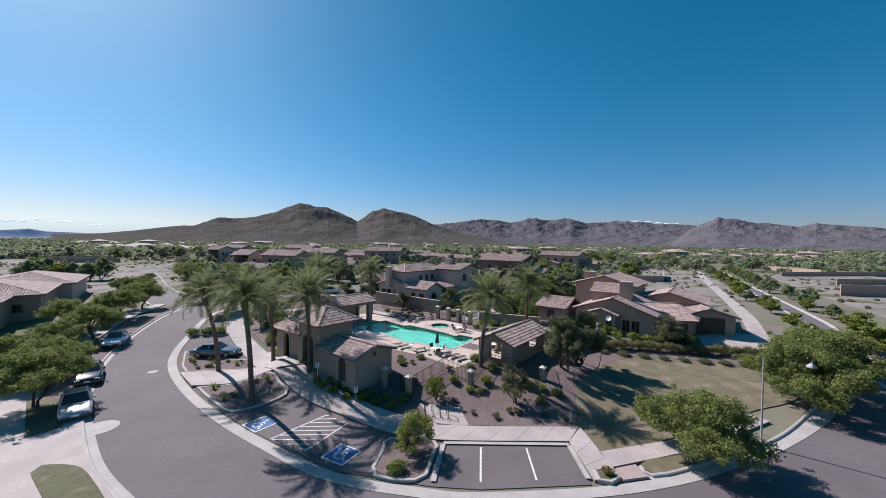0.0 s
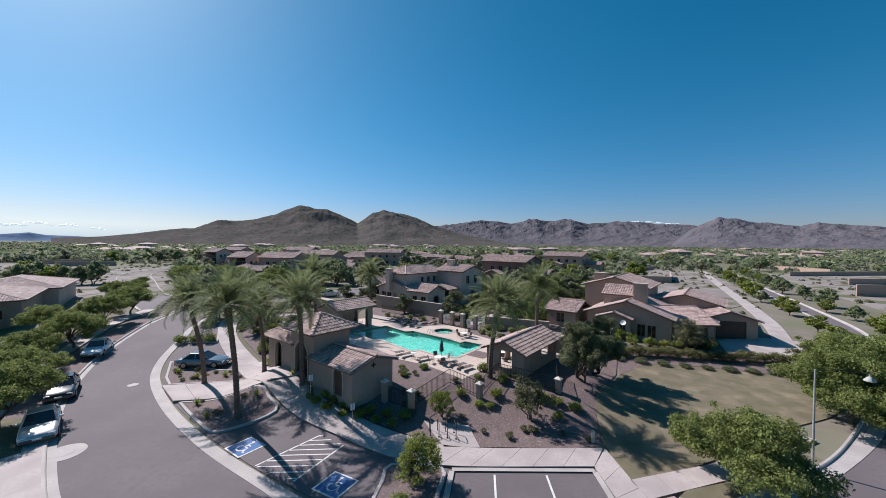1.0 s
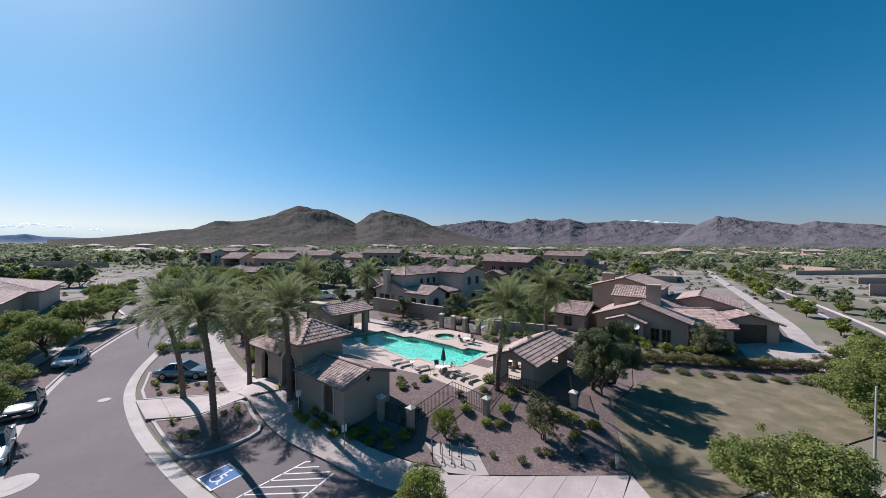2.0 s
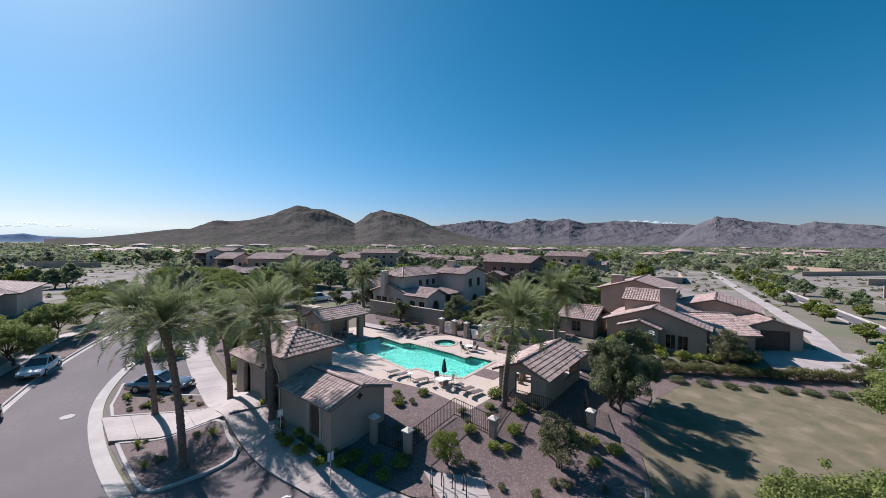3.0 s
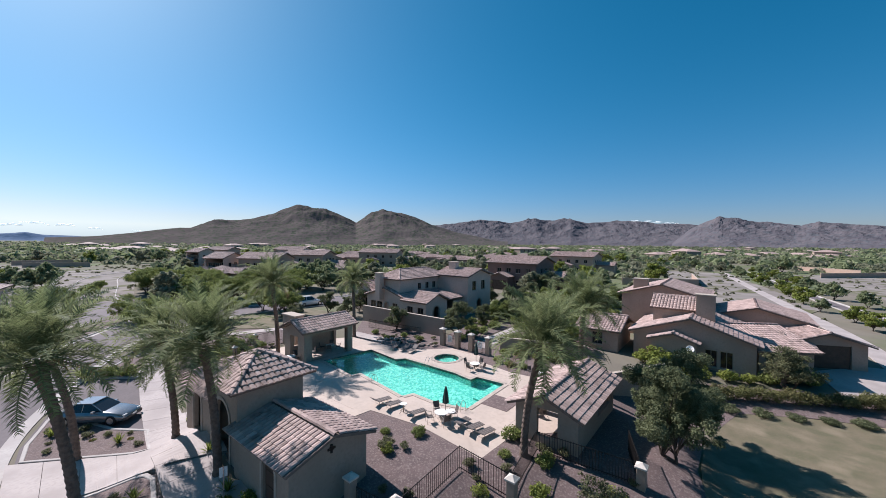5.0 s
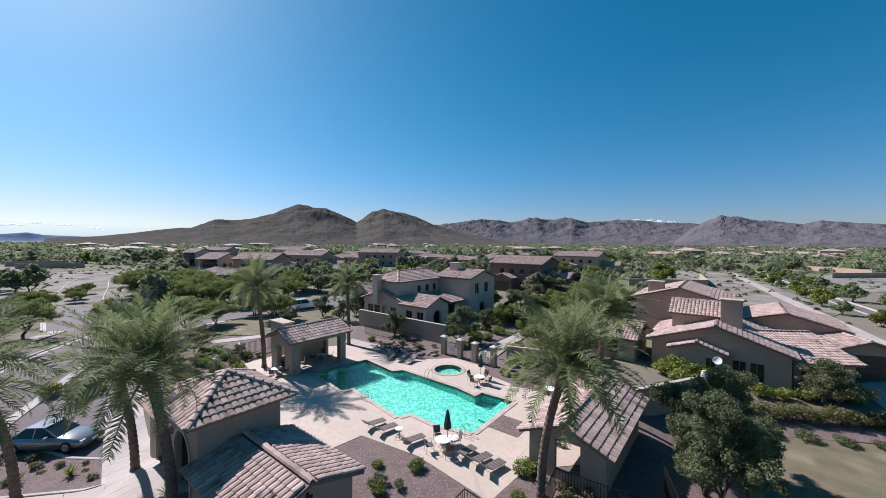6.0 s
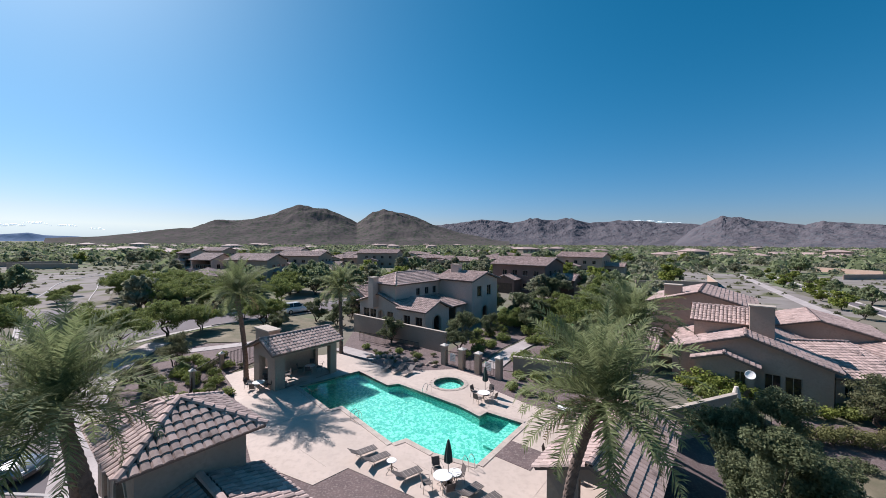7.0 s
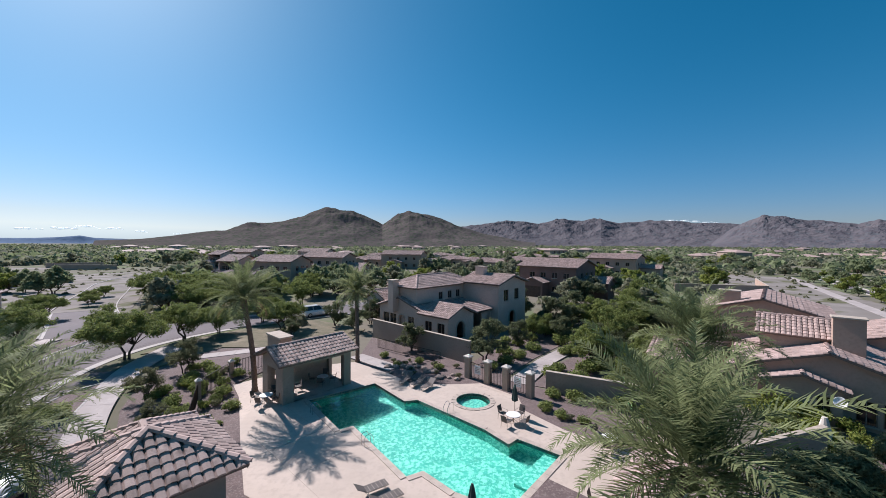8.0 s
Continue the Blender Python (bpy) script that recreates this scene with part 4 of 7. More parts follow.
building_block(h1, D1, Z, 7.3, "e", {"e": [win(1.3, 1.1, 3.6, 1.5), win(3.9, 1.1, 3.6, 1.5), ("arch", 2.6, 4.0, 0.2, 2.2)], "n": [win(1.5, 1.2, 3.6, 1.4)]}, cream, rise=0.9)
pitched_roof(h1, D1, "u", 7.3, 8.35, 0.4)
building_block(h1, P1, Z, 4.1, openings={"e": [("open", 0.5, 2.3, 0.1, 2.3), ("open", 3.0, 5.0, 0.1, 2.3)]}, mat=cream)
pitched_roof(h1, P1, "hip", 4.15, 5.0, 0.4, caps=False)
chimney(h1, -51.0, 47.9, 4.0, 8.0, 0.48, 0.48, cream)
chimney(h1, -46.5, 60.5, 7.0, 9.4, 0.7, 0.5, cream)

h2 = thing("house", "single-storey brown stucco house with tile roofs and a garage", "house")
brown = M["stucco_brown"]
main, low_gable, east, upper, rear, rear2 = (-17.3, -7.6, 52.6, 63.5), (-15.6, -11.9, 51.7, 52.6), (-7.5, -3.6, 58.0, 62.0), (-16.0, -12.2, 55.6, 59.5), (-20.4, -11.6, 61.5, 70.5), (-11.4, -3.0, 62.5, 70.0)
building_block(h2, main, 1.0, 3.75, "sn", {"s": [win(6.0, 0.95, 0.3, 1.55), win(7.15, 0.95, 0.3, 1.55)]}, brown, rise=1.75)
pitched_roof(h2, main, "v", 3.75, 5.6, 0.4)
building_block(h2, low_gable, 1.0, 3.45, "s", {"s": [win(2.5, 0.7, 0.8, 1.1)]}, brown, rise=0.6)
pitched_roof(h2, low_gable, "v", 3.4, 4.15, 0.3)
west = (-22.6, -18.6, 51.6, 57.6)
building_block(h2, west, 1.0, 3.5, "w", {"s": [win(1.4, 1.1)]}, brown, rise=1.1)
pitched_roof(h2, west, "u", 3.5, 4.7, 0.4)
building_block(h2, east, 1.0, 3.2, "s", {}, brown, rise=0.9)
pitched_roof(h2, east, "v", 3.2, 4.2, 0.35)
building_block(h2, upper, 3.5, 5.9, "ew", {}, brown, rise=0.95)
pitched_roof(h2, upper, "u", 5.9, 7.0, 0.3)
building_block(h2, rear, 1.2, 6.4, "sn", {}, brown, rise=1.3)
pitched_roof(h2, rear, "v", 6.4, 7.8, 0.4)
building_block(h2, rear2, 1.2, 4.6, "sn", {}, brown, rise=1.2)
pitched_roof(h2, rear2, "v", 4.6, 5.9, 0.4)
chimney(h2, -11.4, 55.2, 4.0, 7.7, 0.78, 0.45, brown)
chimney(h2, -18.4, 62.5, 6.0, 8.3, 0.8, 0.5, brown)
set_grid(-5)
eu, ev = to_uv(27.4, 46.4)
front = (eu, eu + 4.5, ev, ev + 9.0)
building_block(h2, front, 1.0, 3.25, "ew", {"s": [win(0.6, 0.6, 0.7, 1.2), win(2.9, 0.9, 0.7, 1.2)]}, brown, rise=1.3)
pitched_roof(h2, front, "u", 3.25, 4.7, 0.4)
set_grid(-14)
gu, gv = to_uv(32.6, 49.0)
garage = (gu - 0.2, gu + 6.0, gv, gv + 8.0)
building_block(h2, garage, 1.0, 3.35, "s", {"s": [("garage", 0.6, 5.0, 0.05, 2.25)]}, brown, rise=1.0)
pitched_roof(h2, garage, "v", 3.35, 4.5, 0.45)
set_grid(SITE)


def plain_house(x, y, angle, size, storeys, mat, seed, label):
    """A house of the estate seen from afar: a main block, a wing and a gabled bay, with windows."""
    set_grid(angle)
    rnd = random.Random(seed)
    t = thing("house", label, "house")
    u, v = to_uv(x, y)
    a, b = size
    h = 3.0 * storeys + 0.3
    z = zg(x, y)
    c = (u - a / 2, u + a / 2, v - b / 2, v + b / 2)
    row = [("window", a * k / 5, a * k / 5 + 1.2, 0.9 + 3.0 * s, 2.1 + 3.0 * s) for k in range(1, 5) for s in range(storeys)]
    side = [("window", b * k / 4, b * k / 4 + 1.1, 0.9 + 3.0 * s, 2.1 + 3.0 * s) for k in range(1, 4) for s in range(storeys)]
    gabled = storeys == 2
    building_block(t, c, z, z + h, "ew" if gabled else "", {"s": row, "e": side}, mat, rise=1.4)
    pitched_roof(t, c, "u" if gabled else "hip", z + h, z + h + 1.6, 0.5)
    wv = b * rnd.uniform(0.35, 0.5)
    c2 = (c[1] - 0.1, c[1] + a * 0.4, v - wv / 2, v + wv / 2)
    building_block(t, c2, z, z + 3.2, "e", {"s": [("window", 1.0, 2.4, 0.9, 2.2)]}, mat, rise=1.1)
    pitched_roof(t, c2, "u", z + 3.2, z + 4.4, 0.4)
    c3 = (u - a * 0.3, u + a * 0.05, c[2] - 3.0, c[2] + 0.2)
    building_block(t, c3, z, z + 3.1, "s", {"s": [("garage", 0.4, a * 0.35 - 0.4, 0.05, 2.3)]}, mat, rise=0.9)
    pitched_roof(t, c3, "v", z + 3.1, z + 4.1, 0.4)
    set_grid(SITE)
    return t


# ---- walls and pilasters of the terrace ----
def wall_run(a, b, h, label, mat=None, cap=True, z=None):
    t = thing("garden_wall", label, "wall", kind="structure")
    a, b = Vector((*a, 0)), Vector((*b, 0))
    d = b - a
    m = pose(a.x, a.y, zg(a.x, a.y) if z is None else z, 0, 0, math.degrees(math.atan2(d.y, d.x)))
    part("wall", box(0, d.length, -0.1, 0.1, -0.6, h, 0.01, m), mat or M["stucco"], t)
    if cap:
        part("coping", box(0, d.length, -0.16, 0.16, h + 0.002, h + 0.08, 0.02, m), M["trim"], t)
    return t


def pilaster(x, y, h, size=0.2, z=None):
    t = thing("pilaster", "square stucco pilaster with a pale cast cap", "pillar", pose(x, y, zg(x, y) if z is None else z, 0, 0, SITE), "fence pilasters")
    part("shaft", box(-size, size, -size, size, -0.3, h, 0.02), M["stucco"], t)
    bm = box(-size - 0.07, size + 0.07, -size - 0.07, size + 0.07, h, h + 0.1, 0.02)
    r = bmesh.ops.create_cone(bm, cap_ends=True, segments=4, radius1=(size + 0.05) * 1.41, radius2=0.06, depth=0.14, matrix=Matrix.Translation((0, 0, h + 0.17)) @ Matrix.Rotation(math.pi / 4, 4, "Z"))
    part("cap", bm, M["cap"], t, "pale cast cap")
    return t


PICKET = mesh_from("picket", *(lambda s, h: ([(-s, -s, 0), (s, -s, 0), (s, s, 0), (-s, s, 0), (-s, -s, h), (s, -s, h), (s, s, h), (-s, s, h)],
                                           [(0, 1, 5, 4), (1, 2, 6, 5), (2, 3, 7, 6), (3, 0, 4, 7), (4, 5, 6, 7)]))(0.011, 1.4))
PICKET.materials.append(M["iron"])


def iron_fence(a, b, h=1.5):
    """A picket fence panel between two points, with two rails; it follows the slope of the ground."""
    a, b = Vector(a), Vector(b)
    t = thing("fence", "dark iron picket fence panel between pilasters", "fence", None, "iron fence panels")
    za, zb = zg(*a), zg(*b)
    n = int((b - a).length / 0.13)
    for z in (0.2, h - 0.05):
        part("rail", tube([(*a, za + z), (*b, zb + z)], 0.022, 4), M["iron"], t)
    for k in range(n + 1):
        s = k / n
        p = a.lerp(b, s)
        ob = put("picket", PICKET, None, t)
        ob.matrix_basis = Matrix.Translation((p.x, p.y, za + (zb - za) * s + 0.1)) @ Matrix.Diagonal((1, 1, (h - 0.1) / 1.4, 1))
    return t


wall_run((-12.0, 66.5), (-0.4, 57.3), 2.1, "tan stucco garden wall before the two-storey house")
wall_run((5.3, 51.6), (13.0, 48.4), 1.5, "low tan stucco garden wall beside a path")
wall_run((11.4, 41.6), (18.8, 44.6), 1.45, "stucco garden wall with a pale coping beside the cabana")
pil_gate = [(-0.6, 53.9), (0.95, 52.65), (2.3, 51.5), (3.9, 50.3)]
for p in pil_gate:
    pilaster(*p, 1.75, 0.24)
for a, b in zip(pil_gate, pil_gate[1:]):
    iron_fence(a, b, 1.4)
FRONT = [(-4.7, 30.2), (-2.6, 29.2), (2.5, 30.6), (8.8, 31.4)]
pilaster(-4.7, 30.2, 1.5)
pilaster(-2.6, 29.2, 1.45)
pilaster(2.5, 30.6, 1.1)
pilaster(8.8, 31.4, 1.0)



# ---- palms ----
def frond_mesh(length, droop, seed, mat, pairs=42):
    """A feather leaf: an arched midrib with two rows of narrow leaflets."""
    rnd = random.Random(seed)
    verts, faces = [], []

    def quad(a, b, c, d):
        i = len(verts)
        verts.extend((a, b, c, d))
        faces.append((i, i + 1, i + 2, i + 3))
    pts = []
    ang, p = radians(6), Vector((0, 0, 0))
    seg = pairs + 4
    for k in range(seg + 1):
        pts.append(p.copy())
        ang -= droop / seg * (0.4 + 1.2 * k / seg)
        p = p + Vector((0, math.cos(ang), math.sin(ang))) * (length / seg)
    for a, b, k in zip(pts, pts[1:], range(seg)):
        w0 = 0.035 * (1 - k / seg) + 0.006
        quad(tuple(a + Vector((-w0, 0, 0))), tuple(a + Vector((w0, 0, 0))), tuple(b + Vector((w0, 0, 0))), tuple(b + Vector((-w0, 0, 0))))
    for k in range(4, seg):
        s = k / seg
        ln = 0.5 * math.sin(math.pi * min(1, 0.18 + 0.82 * s) ** 0.8) ** 0.7 + 0.1
        d = (pts[k + 1] - pts[k]).normalized() if k < seg else Vector((0, 1, 0))
        for side in (-1, 1):
            out = Vector((side * 0.82, 0.0, rnd.uniform(-0.05, 0.55))) + d * rnd.uniform(0.55, 1.15)
            out.normalize()
            tip = pts[k] + out * ln * rnd.uniform(0.85, 1.1) + Vector((0, 0, -0.10 * rnd.random()))
            w = d * 0.021
            mid = pts[k].lerp(tip, 0.55) + Vector((0, 0, 0.03))
            quad(tuple(pts[k] - w), tuple(pts[k] + w), tuple(mid + w), tuple(mid - w))
            quad(tuple(mid - w), tuple(mid + w), tuple(tip + w * 0.15), tuple(tip - w * 0.15))
    me = mesh_from("frond", verts, faces)
    me.materials.append(mat)
    return me


FRONDS = [frond_mesh(3.2, radians(d), k, M["frond"]) for k, d in enumerate((35, 60, 85))]
FRONDS_LOW = [frond_mesh(2.9, radians(d), 10 + k, M["frond"]) for k, d in enumerate((60, 90))]
FROND_DRY = frond_mesh(2.4, radians(70), 20, M["frond_dry"], 20)


def palm(x, y, height, lean=(0, 0), n=52, seed=0, scale=1.0, label="date palm with a rough brown trunk and grey-green fronds"):
    rnd = random.Random(seed + 500)
    z = zg(x, y)
    t = thing("palm_tree", label, "palm tree", pose(x, y, z, 0, 0, 0), "date palms")
    bm = bmesh.new()
    rings, sides, steps = [], 12, int(height / 0.14)
    for i in range(steps + 1):
        s = i / steps
        h = s * height
        r = (0.195 - 0.035 * s + 0.10 * max(0, 0.08 - s) / 0.08) * (1.0 + (0.09 if i % 2 else -0.03)) + (0.10 * smooth(0.86, 1.0, s))
        ox, oy = lean[0] * s * s, lean[1] * s * s
        rings.append([bm.verts.new((ox + r * (1 + rnd.uniform(-0.05, 0.05)) * math.cos(2 * math.pi * (k + 0.5 * (i % 2)) / sides), oy + r * math.sin(2 * math.pi * (k + 0.5 * (i % 2)) / sides), h - 0.2)) for k in range(sides)])
    for a, b in zip(rings, rings[1:]):
        for k in range(sides):
            bm.faces.new((a[k], a[(k + 1) % sides], b[(k + 1) % sides], b[k]))
    bm.faces.new(rings[-1])
    part("trunk", bm, M["palm_bark"], t, "ringed grey-brown trunk")
    crown = new("crown")
    crown.parent = t
    crown.location = (lean[0], lean[1], height - 0.2)
    for k in range(n):
        f = (k + 0.5) / n
        up = 86 - 112 * f ** 1.05 + rnd.uniform(-8, 8)
        az = k * 137.5 + rnd.uniform(-12, 12)
        mesh = rnd.choice(FRONDS) if up > 20 else rnd.choice(FRONDS_LOW)
        if up < -16 and rnd.random() < 0.35:
            mesh = FROND_DRY
        ob = put("frond", mesh, None, crown)
        sc = scale * rnd.uniform(0.82, 1.1) * (0.85 if up > 60 else 1.0)
        ob.matrix_basis = Matrix.Rotation(radians(az), 4, "Z") @ Matrix.Translation((0, 0.12, 0.1 + 0.35 * (1 - f))) @ Matrix.Rotation(radians(up), 4, "X") @ Matrix.Rotation(rnd.uniform(-0.35, 0.35), 4, "Y") @ Matrix.Scale(sc, 4)
    return t


# ---- broadleaf trees and shrubs ----
def leaf_cloud(name, blobs, count, size, mat, seed, flat=0.75):
    """Many small leaves set in clumps: blobs are (centre, radius)."""
    rnd = np.random.RandomState(seed)
    rad = np.array([b[1] for b in blobs])
    share = rad ** 2 / (rad ** 2).sum()
    cen = np.array([b[0] for b in blobs], float)
    pick = rnd.choice(len(blobs), count, p=share)
    d = rnd.normal(size=(count, 3))
    d /= np.linalg.norm(d, axis=1)[:, None]
    r = rad[pick] * (0.35 + 0.8 * rnd.rand(count) ** 0.8)
    p = cen[pick] + d * r[:, None] * np.array((1, 1, flat))
    nrm = d + rnd.normal(size=(count, 3)) * 0.55 + np.array((0, 0, 0.25))
    nrm /= np.linalg.norm(nrm, axis=1)[:, None]
    a = np.cross(nrm, rnd.normal(size=(count, 3)))
    a /= np.linalg.norm(a, axis=1)[:, None]
    b = np.cross(nrm, a)
    s = size * (0.6 + 0.8 * rnd.rand(count))[:, None]
    v = np.stack([p - a * s, p - b * s * 0.55, p + a * s, p + b * s * 0.55], 1).reshape(-1, 3)
    me = bpy.data.meshes.new(name)
    me.vertices.add(4 * count)
    me.vertices.foreach_set("co", v.ravel())
    me.loops.add(4 * count)
    me.loops.foreach_set("vertex_index", np.arange(4 * count))
    me.polygons.add(count)
    me.polygons.foreach_set("loop_start", np.arange(count) * 4)
    me.polygons.foreach_set("loop_total", np.full(count, 4))
    me.update(calc_edges=True)
    me.materials.append(mat)
    return me


def tree(label, mat, height, spread, seed, count=5200, leaf=0.10, trunk_h=None, stems=1, group="", category="tree", flat=0.8):
    """A tree with a tapered trunk, forking limbs and a crown of small leaves in uneven clumps. Built at the origin."""
    rnd = random.Random(seed)
    t = thing("tree", label, category, None, group)
    trunk_h = trunk_h or height * 0.32
    bm = bmesh.new()
    blobs = []
    mid_z = trunk_h + (height - trunk_h) * 0.48
    half = (height - trunk_h) * 0.5
    total = 95
    centres = []
    lobes = []
    for k in range(7):
        az = k * 0.9 + rnd.uniform(-0.35, 0.35)
        lobes.append((az, spread * rnd.uniform(0.36, 0.62), mid_z + half * rnd.uniform(-0.5, 0.25), spread * rnd.uniform(0.3, 0.48)))
    lobes.append((rnd.uniform(0, 6), spread * 0.15, mid_z + half * 0.45, spread * 0.5))
    lobes.append((rnd.uniform(0, 6), spread * 0.3, mid_z + half * 0.62, spread * 0.3))
    for k in range(total):
        az, far, zc, r = lobes[k % len(lobes)]
        d = Vector((rnd.gauss(0, 1), rnd.gauss(0, 1), rnd.gauss(0.15, 0.8))).normalized() * r * rnd.uniform(0.35, 1.0)
        centres.append(Vector((far * math.cos(az), far * math.sin(az), zc)) + Vector((d.x, d.y, d.z * half / spread * 1.1)))
    for c in centres:
        blobs.append((tuple(c), spread * rnd.uniform(0.08, 0.19)))
        blobs.append((tuple(c + Vector((rnd.uniform(-1, 1), rnd.uniform(-1, 1), rnd.uniform(-0.5, 0.7))) * spread * 0.2), spread * rnd.uniform(0.04, 0.09)))
    for s in range(stems):
        bx, by = rnd.uniform(-0.2, 0.2) * (stems > 1), rnd.uniform(-0.2, 0.2) * (stems > 1)
        top = Vector((bx * 3 + rnd.uniform(-0.15, 0.15), by * 3 + rnd.uniform(-0.15, 0.15), trunk_h))
        r0 = 0.035 * height / math.sqrt(stems)
        add_tube(bm, [(bx, by, -0.2), (bx + 0.02, by, trunk_h * 0.5), tuple(top)], r0, 8, r0 * 0.7)
        for tip in centres[s::4 * stems]:
            mid = top.lerp(tip, 0.5) + Vector((rnd.uniform(-0.2, 0.2), rnd.uniform(-0.2, 0.2), 0.06 * height * rnd.random()))
            add_tube(bm, [tuple(top), tuple(mid), tuple(tip)], r0 * 0.45, 6, r0 * 0.08)
    part("trunk", bm, M["bark"], t, "brown forked trunk")
    put("crown", leaf_cloud("crown", blobs, count, leaf, mat, seed, flat), mat, t)
    return t


def shrub(label, mat, radius, height, seed, count=700, leaf=0.05, group="", flower=None):
    rnd = random.Random(seed)
    t = thing("shrub", label, "shrub", None, group)
    blobs = [((0, 0, height * 0.5), radius * 0.72)]
    for k in range(7):
        a = 2 * math.pi * k / 7 + rnd.uniform(-0.3, 0.3)
        q = radius * rnd.uniform(0.4, 0.65)
        blobs.append(((q * math.cos(a), q * math.sin(a), height * rnd.uniform(0.3, 0.7)), radius * rnd.uniform(0.28, 0.45)))
    bm = bmesh.new()
    for k in range(5):
        a = 2 * math.pi * k / 5
        add_tube(bm, [(0, 0, -0.05), (radius * 0.5 * math.cos(a), radius * 0.5 * math.sin(a), height * 0.6)], 0.02, 5, 0.006)
    part("woody_base", bm, M["bark"], t)
    put("foliage", leaf_cloud("foliage", blobs, count, leaf, mat, seed, height / max(0.1, 2 * radius) * 1.1), mat, t)
    if flower:
        put("blossom", leaf_cloud("blossom", blobs, count // 4, leaf * 0.8, flower, seed + 1, height / max(0.1, 2 * radius) * 1.15), flower, t)
    return t


def away(t):
    """Sets a pattern thing at its first place and returns a function that plants copies."""
    state = {"first": True}

    def plant(x, y, size=1.0, turn=0.0, z=None, label="", lift=0.0):
        m = pose(x, y, (zg(x, y) if z is None else z) + lift, 0, 0, turn) @ Matrix.Diagonal((size, size, size, 1))
        if state["first"]:
            state["first"] = False
            t.matrix_basis = m
            ob = t
        else:
            loc = Matrix.Diagonal((1 / t.scale[0],) * 3 + (1,))
            ob = copy_thing(t, m @ loc)
        if label:
            ob["label"] = label
        return ob
    return plant


palm(-14.8, 28.3, 8.4, (0.3, -1.7), seed=1, n=70)
palm(-21.3, 34.7, 7.6, (-0.4, -1.5), seed=2, n=64)
palm(-16.7, 36.1, 6.4, (0.1, -1.3), seed=3, n=60, scale=0.95)
palm(-11.6, 31.9, 7.0, (0.4, -1.7), seed=4, n=70)
palm(3.65, 33.4, 6.5, (0.45, -1.8), seed=5, n=76, scale=1.04)
palm(9.6, 41.4, 6.9, (-0.3, -1.4), seed=6, n=66)
palm(-16.8, 50.0, 7.4, (0.1, -1.6), seed=7, n=62)
palm(-11.0, 57.0, 6.5, (-0.6, 1.6), seed=8, n=60)

big = away(tree("large ash tree with dense green foliage", M["leaf"], 5.2, 4.6, 11, 46000, 0.078, 0.9, 3, flat=0.8))
big(15.3, 21.4, 0.84, 20)
big(29.0, 28.9, 1.0, 150)
big(33.5, 31.5, 1.1, 80)
big(38.0, 37.0, 0.9, 230)
dark = away(tree("spreading mesquite tree with dark fine foliage", M["leaf_dark"], 6.0, 2.9, 23, 56000, 0.058, 0.35, 4, flat=1.0))
dark(11.5, 33.1, 0.92, 0)
dark(14.1, 37.3, 1.0, 140)
round_ = away(tree("street tree with a rounded green crown", M["leaf"], 4.7, 4.2, 37, 32000, 0.078, 1.2, 2, flat=0.75))
for x, y, s, r in ((-30.2, 26.8, 0.95, 0), (-35.2, 32.6, 0.82, 70), (-41.6, 43.6, 0.9, 130), (-45.4, 51, 0.9, 200), (-40.5, 37.5, 0.85, 260), (-48, 58, 0.95, 300), (-38.5, 31, 0.9, 20), (-47, 46, 0.9, 110)):
    round_(x, y, s, r)
for x, y, s, r in ((-33.2, 56.0, 1.0, 40), (-32.6, 62.6, 0.95, 100), (-24.4, 68.6, 0.8, 190), (-37.5, 79, 1.0, 10), (-30, 86, 1.0, 60), (-44, 78, 1.0, 90), (-47, 87, 1.1, 290), (-40, 90, 1.1, 15), (-33, 97, 1.1, 45), (-52, 94, 1.1, 5), (-44, 100, 1.1, 95), (-61, 71, 0.8, 0), (-62, 90, 1.1, 70), (-65, 96, 1.1, 20), (-52, 87, 1.0, 50), (-57, 92, 1.1, 130), (-70, 101, 1.0, 210), (-46, 83, 1.0, 250), (-58, 98, 1.1, 300), (-70, 86, 0.5, 30), (-66.5, 82.5, 0.45, 140), (-75, 93, 0.5, 240), (-31.0, 66.0, 0.7, 77), (-29.5, 73, 0.8, 177)):
    round_(x, y, s, r, label="street tree with a rounded green crown by the back street")
young = away(tree("young tree with thin yellow-green foliage on gravel", M["leaf_bright"], 2.7, 1.5, 41, 8000, 0.05, 0.45, 2))
young(-1.5, 21.9, 1.0, 0)
young(-0.4, 28.7, 0.75, 80, label="young green tree in the gravel bed")
olive = away(tree("small grey-green tree with several stems", M["leaf_grey"], 3.2, 1.8, 53, 8000, 0.055, 0.7, 3))
for x, y, s, r in ((5.9, 28.3, 0.95, 0), (27.6, 43.6, 1.25, 50), (37.4, 41.0, 0.7, 120), (-24.9, 52.9, 0.95, 280), (-24.2, 48.4, 0.8, 190), (-20.5, 45, 0.6, 10)):
    olive(x, y, s, r)
lush = away(tree("dense dark green garden tree beside the path", M["leaf_dark"], 4.6, 2.5, 67, 13000, 0.075, 0.8, 3))
for x, y, s, r in ((-15.0, 69.0, 0.7, 40), (-18.6, 71.5, 0.75, 200), (-14.2, 73.5, 0.8, 90), (-21.6, 65.6, 0.5, 310), (-6.5, 61.0, 0.7, 0), (1.0, 58.6, 0.95, 60), (4.8, 64, 0.65, 130), (10.0, 72, 1.0, 20), (7.5, 80, 1.0, 210), (14.5, 79, 1.0, 70), (20, 90, 1.1, 10)):
    lush(x, y, s, r)
fresh = away(tree("leafy garden tree with bright green foliage", M["leaf"], 4.8, 2.7, 71, 13000, 0.075, 0.8, 3))
